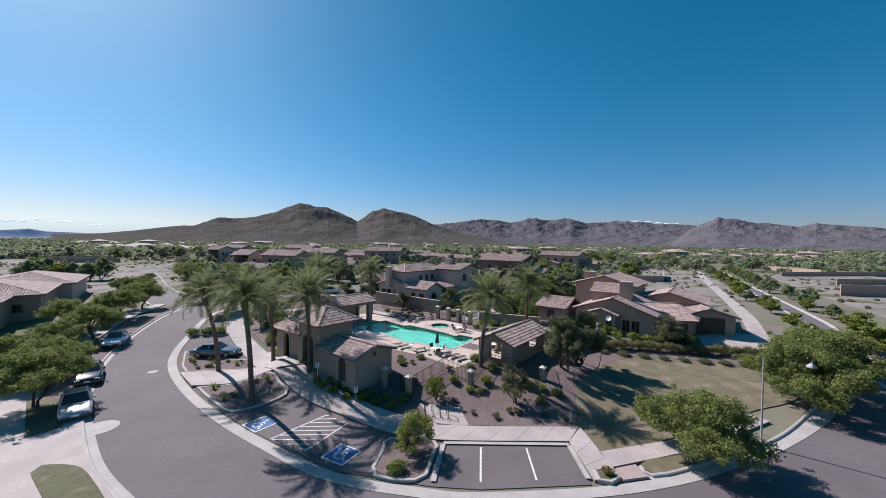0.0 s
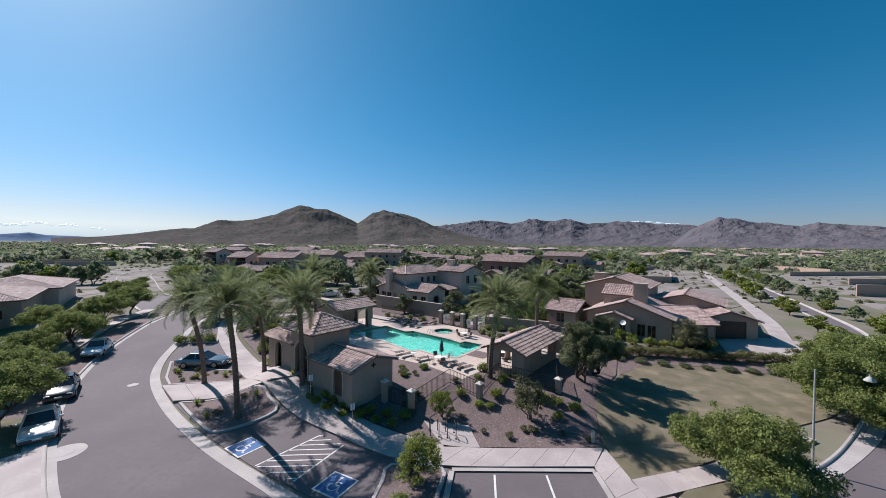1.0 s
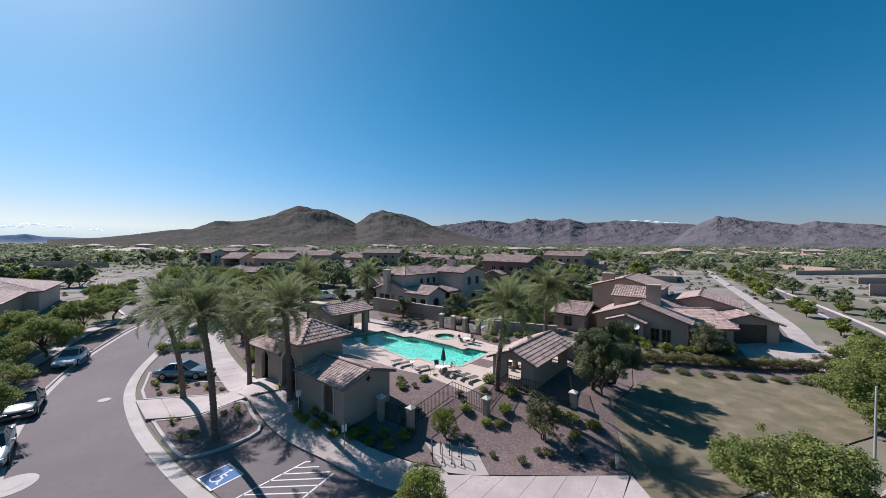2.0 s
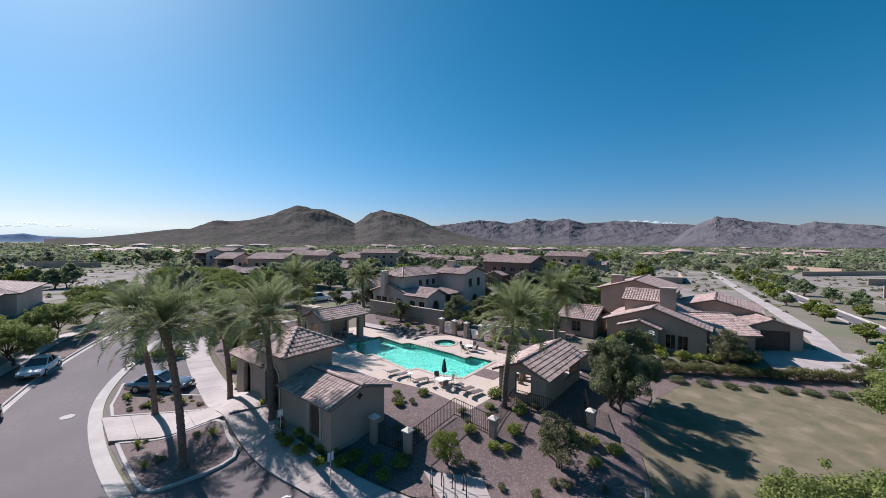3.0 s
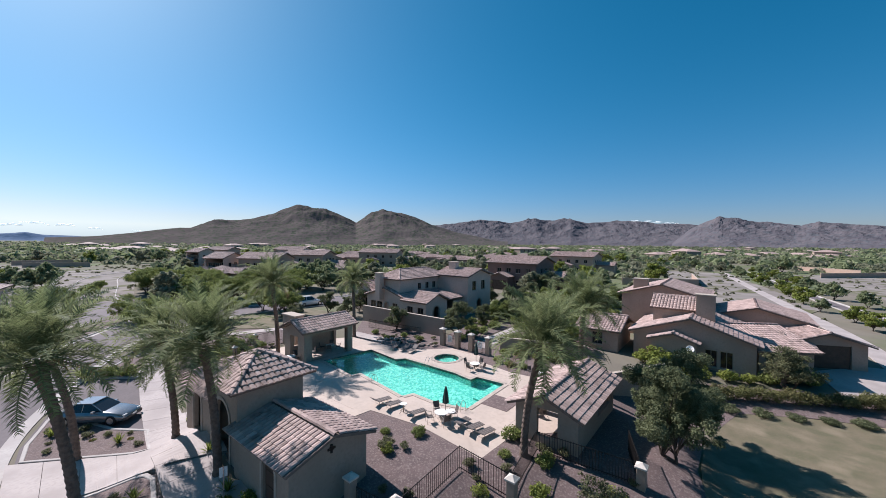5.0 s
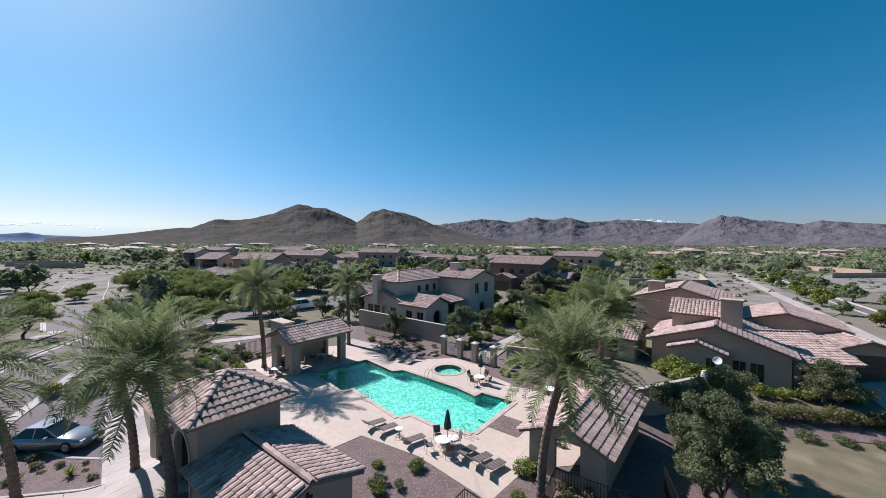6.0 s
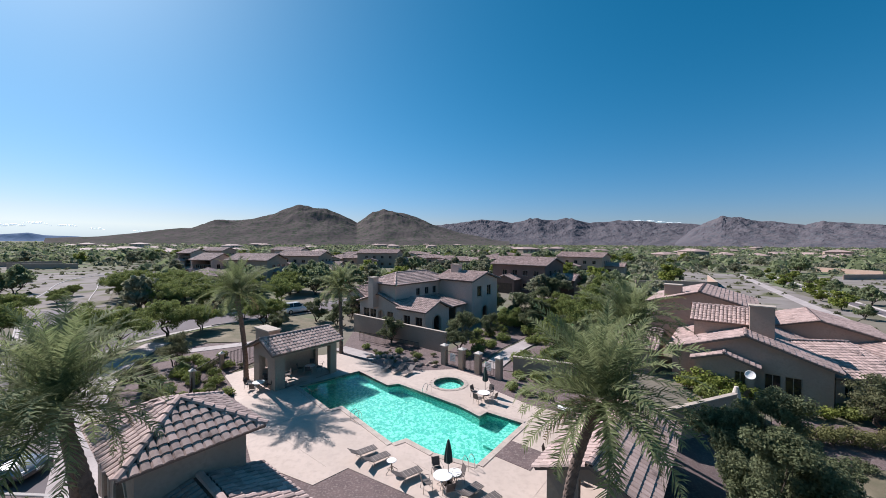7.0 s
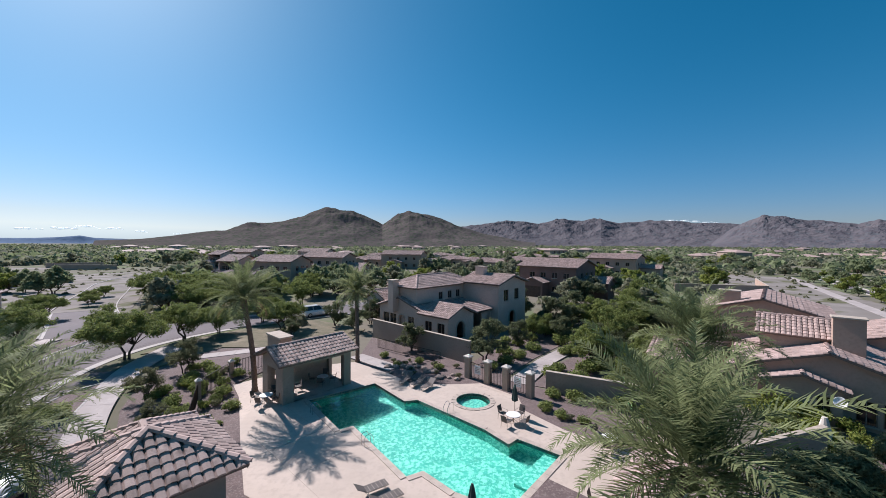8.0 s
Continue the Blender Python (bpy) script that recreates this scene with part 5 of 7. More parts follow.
for x, y, s, r in ((10.6, 57.5, 0.85, 0), (14.5, 62.5, 1.0, 100), (19, 68.5, 1.05, 40), (22, 76, 1.1, 160), (27, 84, 1.2, 10), (12.5, 53.0, 0.7, 50), (16, 57, 0.8, 190), (-44, 64, 0.8, 0)):
    fresh(x, y, s, r)

# the garden between the two houses
rnd = random.Random(19)
for k in range(52):
    gu_, gv_ = rnd.uniform(-37.0, -22.5), rnd.uniform(52.5, 86)
    p = uv(gu_, gv_)
    if gv_ > 60 and gu_ > -23.5 or abs(gu_ + 32 + 2 * math.sin(gv_ * 0.1)) < 1.0:
        continue
    (lush if rnd.random() < 0.5 else fresh)(p.x, p.y, rnd.uniform(0.4, 0.85), rnd.uniform(0, 360))

# ---- shrubs ----
lime = away(shrub("rounded yellow-green shrub in gravel", M["leaf_bright"], 0.5, 0.65, 81, 800, 0.05, "front shrubs"))
for x, y, s in ((-8.4, 30.1, 1.0), (-6.9, 29.3, 1.0), (-5.6, 28.9, 1.1), (-4.3, 28.6, 1.0), (-7.6, 29.5, 0.9), (-3.0, 28.4, 1.1), (1.1, 30.9, 1.0), (2.4, 29.7, 0.9), (3.8, 30.8, 1.2), (3.2, 29.6, 0.8), (-9.3, 30.6, 1.0),
                (7.2, 30.4, 1.3), (8.3, 30.0, 1.1), (-16.8, 38.2, 1.3), (-17.6, 39.4, 1.3), (-18.2, 41.4, 1.3), (-19.6, 43.0, 1.2), (-17.2, 42.6, 1.1), (-20.8, 44.2, 1.2), (-3.6, 33.5, 0.8), (-22.4, 50.4, 1.3), (-19.0, 47.6, 1.0), (19.6, 45.6, 2.6), (17.0, 45.0, 2.2), (-9.8, 29.9, 1.0), (-8.8, 29.3, 1.1), (-7.4, 28.6, 0.9), (-6.2, 28.5, 1.1), (-5.0, 28.0, 0.9), (-3.8, 27.6, 1.0), (-10.4, 30.4, 0.8)):
    lime(x, y, s, 37 * x)
BED_W = [(-16.6, 38.6), (-25, 48), (-24, 55), (-18.5, 53), (-19.6, 50.6), (-14.2, 43)]
green = away(shrub("rounded dark green shrub in gravel", M["leaf"], 0.6, 0.75, 83, 1000, 0.055, "green shrubs"))
for x, y, s in ((-2.4, 19.9, 1.1), (3.3, 34.9, 1.15), (2.6, 33.2, 0.7), (4.6, 32.6, 1.0), (9.4, 29.4, 1.0), (7.9, 28.6, 0.8), (-2.0, 35.2, 0.85), (-4.0, 35.4, 0.6), (-31.1, 45.3, 1.5), (-29.4, 45.6, 1.5), (-27.9, 45.8, 1.5), (4.6, 48.2, 1.0), (5.4, 47.2, 0.9), (6.6, 46.6, 0.8),
                (-7.0, 56.2, 0.8), (-5.2, 57.2, 0.9), (-3.2, 55.6, 0.9), (-8.8, 58.6, 0.9), (-21.6, 52.0, 1.0), (-23.6, 48.4, 1.1), (-20.4, 46.6, 1.0), (-18.2, 45.8, 0.9), (-16.2, 45.0, 0.6), (-24.6, 53.6, 1.1), (-22.0, 55.4, 1.0), (-26.4, 49.8, 1.0)):
    green(x, y, s, 53 * x)
for k in range(34):
    p = Vector((rnd.uniform(-25, -15.5), rnd.uniform(42.5, 56), 0))
    if inside(p.x, p.y, BED_W):
        green(p.x, p.y, rnd.uniform(0.7, 1.3), 50 * k)
for k in range(84):
    p = uv(rnd.uniform(-39, -23), rnd.uniform(50.5, 80))
    green(p.x, p.y, rnd.uniform(0.9, 2.2), 50 * k, label="dark green garden shrub between the houses")
for x, y, s in ((6.4, 54.6, 1.5), (8.2, 53.4, 1.7), (7.4, 56.2, 1.2), (9.6, 55.8, 1.8), (10.4, 52.4, 1.5), (12.0, 54.0, 1.8), (11.0, 57.4, 1.4), (13.2, 56.2, 1.6), (1.4, 56.0, 1.3), (2.8, 57.4, 1.5), (4.4, 59.4, 1.4), (3.0, 60.2, 1.7), (6.2, 62.0, 1.6), (5.6, 50.4, 1.1), (7.0, 49.9, 1.3), (8.4, 49.2, 1.0), (9.8, 48.7, 1.4), (11.2, 48.0, 1.2), (12.6, 47.4, 1.5), (-16.8, 47.2, 1.1), (-18.9, 49.4, 1.2), (-20.6, 49.2, 0.9), (-21.4, 47.6, 1.3), (-23.2, 51.6, 1.2), (-19.8, 52.6, 1.1)):
    green(x, y, s, 53 * x)
grey = away(shrub("small grey-green desert shrub", M["leaf_grey"], 0.35, 0.4, 87, 420, 0.04, "desert shrubs"))
rnd = random.Random(5)
spots = [(rnd.uniform(-9, 9.5), rnd.uniform(25.8, 34.5)) for _ in range(46)] + [(rnd.uniform(-19.5, -13), rnd.uniform(27, 31.5)) for _ in range(12)] + [(rnd.uniform(-27, -19), rnd.uniform(35, 38)) for _ in range(14)] \
    + [(rnd.uniform(-25, -15), rnd.uniform(42, 56)) for _ in range(26)] + [(rnd.uniform(-9, 3), rnd.uniform(53.5, 58)) for _ in range(14)] + [(rnd.uniform(5, 13), rnd.uniform(45, 48.5)) for _ in range(12)]
BEDS = [[(9.4, 25.4), (1.6, 25.5), (1.2, 27.9), (-1.8, 28.2), (-2.6, 27.0), (-6.2, 29.0), (-9.6, 31.0), (-7.2, 28.9), (-4.2, 30.0), (-3.9, 35.5), (-1.9, 35.8), (1.2, 32.6), (3.6, 34.2), (9, 33)],
        [(-20.3, 31.0), (-15.6, 27.0), (-12.8, 29.0), (-15.2, 31.6)], [(-27.6, 39.6), (-25.6, 36.4), (-24.0, 34.9), (-18.5, 35.8), (-20.1, 37.6)],
        [(-16.6, 38.6), (-25, 48), (-24, 55), (-18.5, 53), (-19.6, 50.6), (-14.2, 43)], [(3.0, 50.6), (-7, 54.6), (-11, 57.5), (-10.5, 64.5), (-0.5, 56.5), (4.5, 51.5)], [(5.6, 46), (12, 42), (13, 47.5), (6, 50.4)]]
for x, y in spots:
    if any(inside(x, y, b) for b in BEDS) and math.hypot(x - 3.7, y - 33.2) > 0.8:
        grey(x, y, rnd.uniform(0.6, 1.25), rnd.uniform(0, 360), lift=0.06)
for x, y, s in ((20.2, 49.2, 2.6), (21.6, 48.4, 2.2), (18.8, 49.4, 2.0), (23.0, 47.6, 1.6), (20.4, 46.7, 1.8), (22.2, 46.0, 1.6), (24.1, 45.6, 1.8), (25.6, 45.3, 1.5)):
    lime(x, y, s, 31 * x, label="yellow-green shrub before the brown house")
for x, y, s in ((29.0, 45.4, 2.2), (30.6, 45.0, 1.8), (27.2, 45.2, 1.6), (19.2, 47.6, 1.8)):
    green(x, y, s, 31 * x, label="dark green shrub before the brown house")
hedge = away(shrub("clipped hedge shrub of dull olive foliage along a driveway", M["leaf_hedge"], 0.85, 1.25, 91, 1500, 0.06, "hedge"))
for k in range(19):
    s = k / 18
    hedge(18.9 + 19.2 * s, 42.6 + 0.2 * math.sin(9 * s) - 1.6 * s * s - 0.6 * s, rnd.uniform(0.9, 1.12), 71 * k)
mound = away(shrub("dwarf green mound shrub at the lawn edge", M["leaf_dark"], 0.72, 0.52, 95, 1100, 0.05, "dwarf mounds"))
for k in range(10):
    s = k / 9
    mx = 18.6 + 17.6 * s
    mound(mx, 40.95 - 0.29 * (mx - 20.8) + 0.0055 * (mx - 20.8) ** 2, rnd.uniform(0.9, 1.15), 33 * k)
bloom = away(shrub("small shrub with red blossom by the walk", M["leaf"], 0.45, 0.5, 97, 500, 0.05, "", M["flower"]))
bloom(9.25, 19.9, 0.9, 0, lift=0.15)
bloom(-20.2, 37.0, 0.5, 0)
bloom(-22.4, 36.8, 0.5, 60)
agave_spots = [(-19.2, 30.6), (-17.0, 28.4), (-14.6, 30.6), (-22.8, 36.0), (-25.4, 37.2), (-20.6, 36.6), (-13.0, 33.4), (-12.6, 35.6), (-9.4, 34.0), (-14.8, 36.4), (-10.6, 31.0)]


def spiky(label):
    """A rosette of upright blade leaves."""
    r = random.Random(3)
    t = thing("yucca", label, "shrub", None, "yuccas")
    vs, fs = [], []
    for k in range(46):
        az, up, ln = k * 2.4, radians(r.uniform(25, 85)), r.uniform(0.5, 0.8)
        d = Vector((math.cos(az) * math.cos(up), math.sin(az) * math.cos(up), math.sin(up)))
        sd = Vector((-math.sin(az), math.cos(az), 0)) * 0.028
        i = len(vs)
        mid = d * ln * 0.55
        vs += [tuple(-sd), tuple(sd), tuple(mid + sd), tuple(mid - sd), tuple(d * ln - Vector((0, 0, 0.06)))]
        fs += [(i, i + 1, i + 2, i + 3), (i + 3, i + 2, i + 4)]
    put("leaves", mesh_from("leaves", vs, fs), M["leaf_bright"], t)
    return t


yucca = away(spiky("small spiky yellow-green yucca in gravel"))
for x, y in agave_spots:
    yucca(x, y, rnd.uniform(0.8, 1.2), 40 * x, lift=0.06)


def turf(name, label, outline, count, seed):
    """Short grass blades over a lawn, too many to count."""
    rs = np.random.RandomState(seed)
    xs, ys = [p[0] for p in outline], [p[1] for p in outline]
    x, y = rs.uniform(min(xs), max(xs), count), rs.uniform(min(ys), max(ys), count)
    ok = [inside(a, b, outline) and noise.noise((a * 0.45, b * 0.45, seed)) > rs.uniform(-0.5, 0.35) for a, b in zip(x, y)]
    x, y = x[ok], y[ok]
    n = len(x)
    z = np.array([zg(a, b) for a, b in zip(x, y)]) + 0.04
    p = np.stack([x, y, z], 1)
    az = rs.uniform(0, 6.283, n)
    w = np.stack([np.cos(az), np.sin(az), 0 * az], 1) * (0.014 + 0.018 * rs.rand(n))[:, None]
    tip = np.stack([rs.normal(size=n) * 0.03, rs.normal(size=n) * 0.03, 0.012 + 0.018 * rs.rand(n)], 1)
    v = np.stack([p - w, p + w, p + tip], 1).reshape(-1, 3)
    me = bpy.data.meshes.new(name)
    me.vertices.add(3 * n)
    me.vertices.foreach_set("co", v.ravel())
    me.loops.add(3 * n)
    me.loops.foreach_set("vertex_index", np.arange(3 * n))
    me.polygons.add(n)
    me.polygons.foreach_set("loop_start", np.arange(n) * 3)
    me.polygons.foreach_set("loop_total", np.full(n, 3))
    me.update(calc_edges=True)
    tagged(put(name, me, M["blades"]), label, "grass", kind="stuff")


turf("lawn_grass", "short dry grass of the olive lawn", LAWN, 110000, 3)



# ---- the estate and the desert beyond ----
rnd = random.Random(77)
tones = (M["stucco"], M["stucco_cream"], M["stucco_brown"])
estate = [(-65, 53, -50, (15, 11), 1), (-74, 66, -52, (16, 12), 1),
          (-76, 142, -12, (8, 9), 1), (-51, 119, -12, (12, 8), 2), (-63, 119, -12, (6, 8), 2), (-56, 106, -12, (7, 7), 1), (-50, 150, -12, (16, 9), 2), (-87, 228, -12, (16, 9), 2), (-119, 212, -12, (13, 9), 2), (-36, 126, -12, (7, 8), 1), (-104, 171, -12, (6, 9), 2), (-50, 205, -10, (18, 12), 1), (-30, 190, -5, (18, 13), 2),
          (19.5, 108, -38, (13, 11), 2), (52, 158, -38, (16, 12), 2), (8, 188, -38, (18, 13), 1), (24, 205, -38, (18, 13), 1), (-8, 215, -20, (18, 13), 1),
          (-110, 190, -20, (18, 13), 1), (-130, 230, -10, (18, 13), 1), (-95, 245, -10, (18, 13), 2), (-60, 260, -10, (18, 13), 1), (-20, 275, 0, (18, 13), 1), (40, 260, -20, (18, 13), 1)]
for k, (x, y, a, size, st) in enumerate(estate):
    h = plain_house(x, y, a, size, st, M["stucco_dark"] if (x, y) == (19.5, 108) else tones[k % 3], k, "%s stucco estate house with a brown tile roof" % ("two-storey" if st == 2 else "single-storey"))
    h["group"] = "estate houses"

for a, b, h in (((-166, 158), (-144, 163), 2.0), ((-130, 115), (-110, 117), 2.0), ((-182, 168), (-168, 180), 2.0), ((94, 86), (128, 82), 2.6), ((120, 111), (160, 112), 1.8), ((158, 188), (160, 154), 1.8), ((49, 115), (68, 112), 1.8), ((68, 112), (80, 132), 1.8), ((74, 158), (95, 168), 1.6), ((130, 140), (190, 150), 1.6)):
    wall_run(a, b, h, "grey block wall round an empty lot", M["stucco_brown"])


def far_tree(label, mat, seed):
    return tree(label, mat, 4.6, 3.0, seed, 2600, 0.24, 0.8, 2, "estate trees", flat=0.72)


mids = [away(far_tree("street tree of the estate with green crown", M["leaf_far"], 201)), away(far_tree("olive-green desert tree of the estate", M["leaf_far_grey"], 202)), away(far_tree("bright green palo verde of the estate", M["leaf_bright"], 203))]


def clear(x, y, d=0.0):
    for line, w in ((FAR_ROAD, 6), (BACK_ROAD, 6), (EAST_ROAD, 6)):
        if any(math.hypot(x - a, y - b) < w for a, b in line[::2]):
            return False
    if any(math.hypot(x - e[0], y - e[1]) < 13 for e in estate):
        return False
    if -22 < x < 13 and y < 84 or x > 8 and y < 78 and x < 48:
        return False
    return not (-62 < x < 30 and y < 66)


LOTS = [[(48, 60), (66, 76), (118, 158), (92, 172), (56, 110), (36, 76)], [(56, 32), (80, 20), (190, 80), (190, 160), (128, 156)], [(-80, 60), (-58, 84), (-98, 132), (-128, 180), (-220, 175), (-150, 90)]]
placed = 0
while placed < 210:
    x, y = rnd.uniform(-190, 190), rnd.uniform(40, 330)
    if abs(x) > y * 1.25 + 15 or not clear(x, y) or any(inside(x, y, l) for l in LOTS) or (x > 40 and rnd.random() < 0.6):
        continue
    mids[rnd.choice((0, 0, 1, 1, 2))](x, y, rnd.uniform(0.75, 1.45), rnd.uniform(0, 360))
    placed += 1
for x, y, s_ in ((-42, 96, 1.5), (-36, 104, 1.5), (-28, 98, 1.4), (-30, 110, 1.5), (-22, 104, 1.4), (-20, 116, 1.4), (-36, 120, 1.5), (-12, 112, 1.3), (-2, 108, 1.4), (4, 116, 1.4), (-4, 124, 1.5), (10, 126, 1.4), (26, 118, 1.4), (30, 104, 1.4), (34, 96, 1.4), (38, 112, 1.3), (24, 98, 1.2)):
    mids[rnd.choice((0, 0, 1, 2))](x, y, s_ * 0.9, rnd.uniform(0, 360))
for x, y in ((-106.0, 93.0), (-106.0, 97.0), (-101.0, 96.0), (-98.0, 97.0), (-91.0, 94.0), (-90.0, 96.0), (-119.0, 106.0), (-115.0, 107.0), (-110.0, 107.0)):
    mids[rnd.choice((0, 0, 2))](x, y, rnd.uniform(0.95, 1.3), rnd.uniform(0, 360))
for k in range(16):
    for off in (7.2, 0.0):
        i = 4 + k * 3
        if i < len(EAST_ROAD):
            a = offset_line(EAST_ROAD, off)[i]
            mids[rnd.choice((0, 2))](a[0] + rnd.uniform(-1, 1), a[1] + rnd.uniform(-1, 1), rnd.uniform(0.45, 0.8), rnd.uniform(0, 360), label="low roadside tree along the straight street")


def scrub(name, label, count, r0, r1, size, mat, seed, spread=62, lots=False):
    """Desert scrub that nobody could count: clumps of a few leaves each."""
    rs = np.random.RandomState(seed)
    az = np.radians(rs.uniform(-spread, spread, count))
    r = np.sqrt(rs.uniform(r0 ** 2, r1 ** 2, count)) if r1 < 600 else r0 + (r1 - r0) * rs.rand(count) ** 1.25
    x, y = r * np.sin(az), r * np.cos(az)
    keep = [clear(a, b) and any(inside(a, b, l) for l in LOTS) == lots and noise.noise((a * 0.008, b * 0.008, seed)) > -0.28 for a, b in zip(x, y)]
    x, y, r = x[keep], y[keep], r[keep]
    n, per = len(x), 34
    big_ = size * (0.5 + 1.0 * rs.rand(n)) * (1 + r / r1 * 0.8)
    d = rs.normal(size=(n, per, 3))
    d /= np.linalg.norm(d, axis=2)[..., None]
    d[..., 2] = np.abs(d[..., 2])
    zz = np.array([zg(a, b) for a, b in zip(x, y)])
    p = np.stack([x, y, zz], 1)[:, None, :] + d * (big_[:, None, None] * np.array((1.0, 1.0, 0.95))) * (0.6 + 0.4 * rs.rand(n, per, 1))
    nrm = d + 0.5 * rs.normal(size=d.shape)
    nrm /= np.linalg.norm(nrm, axis=2)[..., None]
    a = np.cross(nrm, rs.normal(size=d.shape))
    a /= np.linalg.norm(a, axis=2)[..., None]
    b = np.cross(nrm, a)
    s = big_[:, None, None] * (0.24 + 0.2 * rs.rand(n, per, 1))
    v = np.stack([p - a * s, p - b * s * 0.7, p + a * s, p + b * s * 0.7], 2).reshape(-1, 3)
    q = n * per
    me = bpy.data.meshes.new(name)
    me.vertices.add(4 * q)
    me.vertices.foreach_set("co", v.ravel())
    me.loops.add(4 * q)
    me.loops.foreach_set("vertex_index", np.arange(4 * q))
    me.polygons.add(q)
    me.polygons.foreach_set("loop_start", np.arange(q) * 4)
    me.polygons.foreach_set("loop_total", np.full(q, 4))
    me.update(calc_edges=True)
    tagged(put(name, me, mat), label, "scrub", kind="stuff")


scrub("desert_scrub", "scattered olive desert scrub between the houses", 1500, 60, 330, 1.3, M["leaf_far_grey"], 301)
scrub("desert_scrub", "green desert trees between the houses", 900, 110, 420, 2.2, M["leaf_far"], 302)
scrub("desert_trees", "distant green desert trees reaching the mountains", 5200, 300, 1500, 2.9, M["leaf_far"], 303)
scrub("desert_trees", "distant olive desert trees reaching the mountains", 5200, 280, 1600, 2.8, M["leaf_far_grey"], 304)


def far_houses(count, seed):
    """Small far houses of the valley: walls with a low tiled hip."""
    r = random.Random(seed)
    for k in range(count):
        az, d = radians(r.uniform(-45, 48)), r.uniform(330, 950)
        x, y = d * math.sin(az), d * math.cos(az)
        t = thing("far_house", "distant tan stucco house in the desert", "house", pose(x, y, 1.2, 0, 0, r.uniform(0, 90)), "far houses")
        w_, l_, h_ = r.uniform(5, 8), r.uniform(7, 13), r.choice((3.2, 3.4, 6.2))
        part("wall", box(-l_, l_, -w_, w_, -1.5, h_), r.choice(tones), t)
        bm = bmesh.new()
        e = [bm.verts.new((sx * (l_ + 0.5), sy * (w_ + 0.5), h_)) for sx, sy in ((-1, -1), (1, -1), (1, 1), (-1, 1))]
        p, q = bm.verts.new((-l_ + w_, 0, h_ + 1.9)), bm.verts.new((l_ - w_ if l_ > w_ else -l_ + w_ + 0.5, 0, h_ + 1.9))
        for f in ((e[0], e[1], q, p), (e[1], e[2], q), (e[2], e[3], p, q), (e[3], e[0], p)):
            bm.faces.new(f)
        bm.faces.new(e[::-1])
        part("roof", bm, M["tile_joined"], t)
        for sx in (-0.5, 0.0, 0.5):
            part("window", box(sx * l_ - 0.7, sx * l_ + 0.7, -w_ - 0.03, -w_ + 0.05, h_ - 2.2, h_ - 0.9), M["glass"], t)


far_houses(70, 9)
scrub("lot_weeds", "low dry weeds on the empty lots", 2600, 50, 240, 0.32, M["leaf_grey"], 305, 66, True)




# ---- parking marks ----
def paint_strip(a, b, width=0.11, lift=0.02, mat=None, name="parking_line", label="worn white parking line"):
    a, b = Vector(a), Vector(b)
    d = (b - a).normalized()
    n = Vector((-d.y, d.x)) * width / 2
    k = max(1, int((b - a).length / 1.2))
    l = [a.lerp(b, i / k) + n for i in range(k + 1)]
    r = [a.lerp(b, i / k) - n for i in range(k + 1)]
    return tagged(part(name, ribbon([tuple(q) for q in l], [tuple(q) for q in r], lift, 0.006), mat or M["line"]), label, "road marking", kind="structure")


for a, b in (((2.55, 22.6), (2.2, 19.3)), ((5.4, 22.6), (5.25, 19.5))):
    paint_strip(a, b)
for a, b in (((0.22, 22.95), (8.2, 22.98)), ((0.2, 22.8), (-0.35, 19.2)), ((8.15, 22.8), (8.1, 19.6))):
    paint_strip(a, b, 0.3, 0.09, M["kerb"], "kerb", "low pale concrete kerb round the parking bays")
# striped access aisle
ha, hb, hc, hd = Vector((-10.9, 23.2)), Vector((-8.3, 26.6)), Vector((-6.5, 25.4)), Vector((-8.2, 21.9))
for a, b in ((ha, hb), (hd, hc)):
    paint_strip(a, b, 0.1)
for k in range(9):
    s = -0.35 + 1.3 * k / 8
    r = s + 0.42
    s0, r0 = max(0.0, s), min(1.0, r)
    p, q = ha.lerp(hb, s), hd.lerp(hc, r)
    paint_strip(p.lerp(q, (s0 - s) / 0.42 if s < 0 else 0.0), p.lerp(q, 1.0 if r <= 1 else 1 - (r - 1) / 0.42), 0.09)


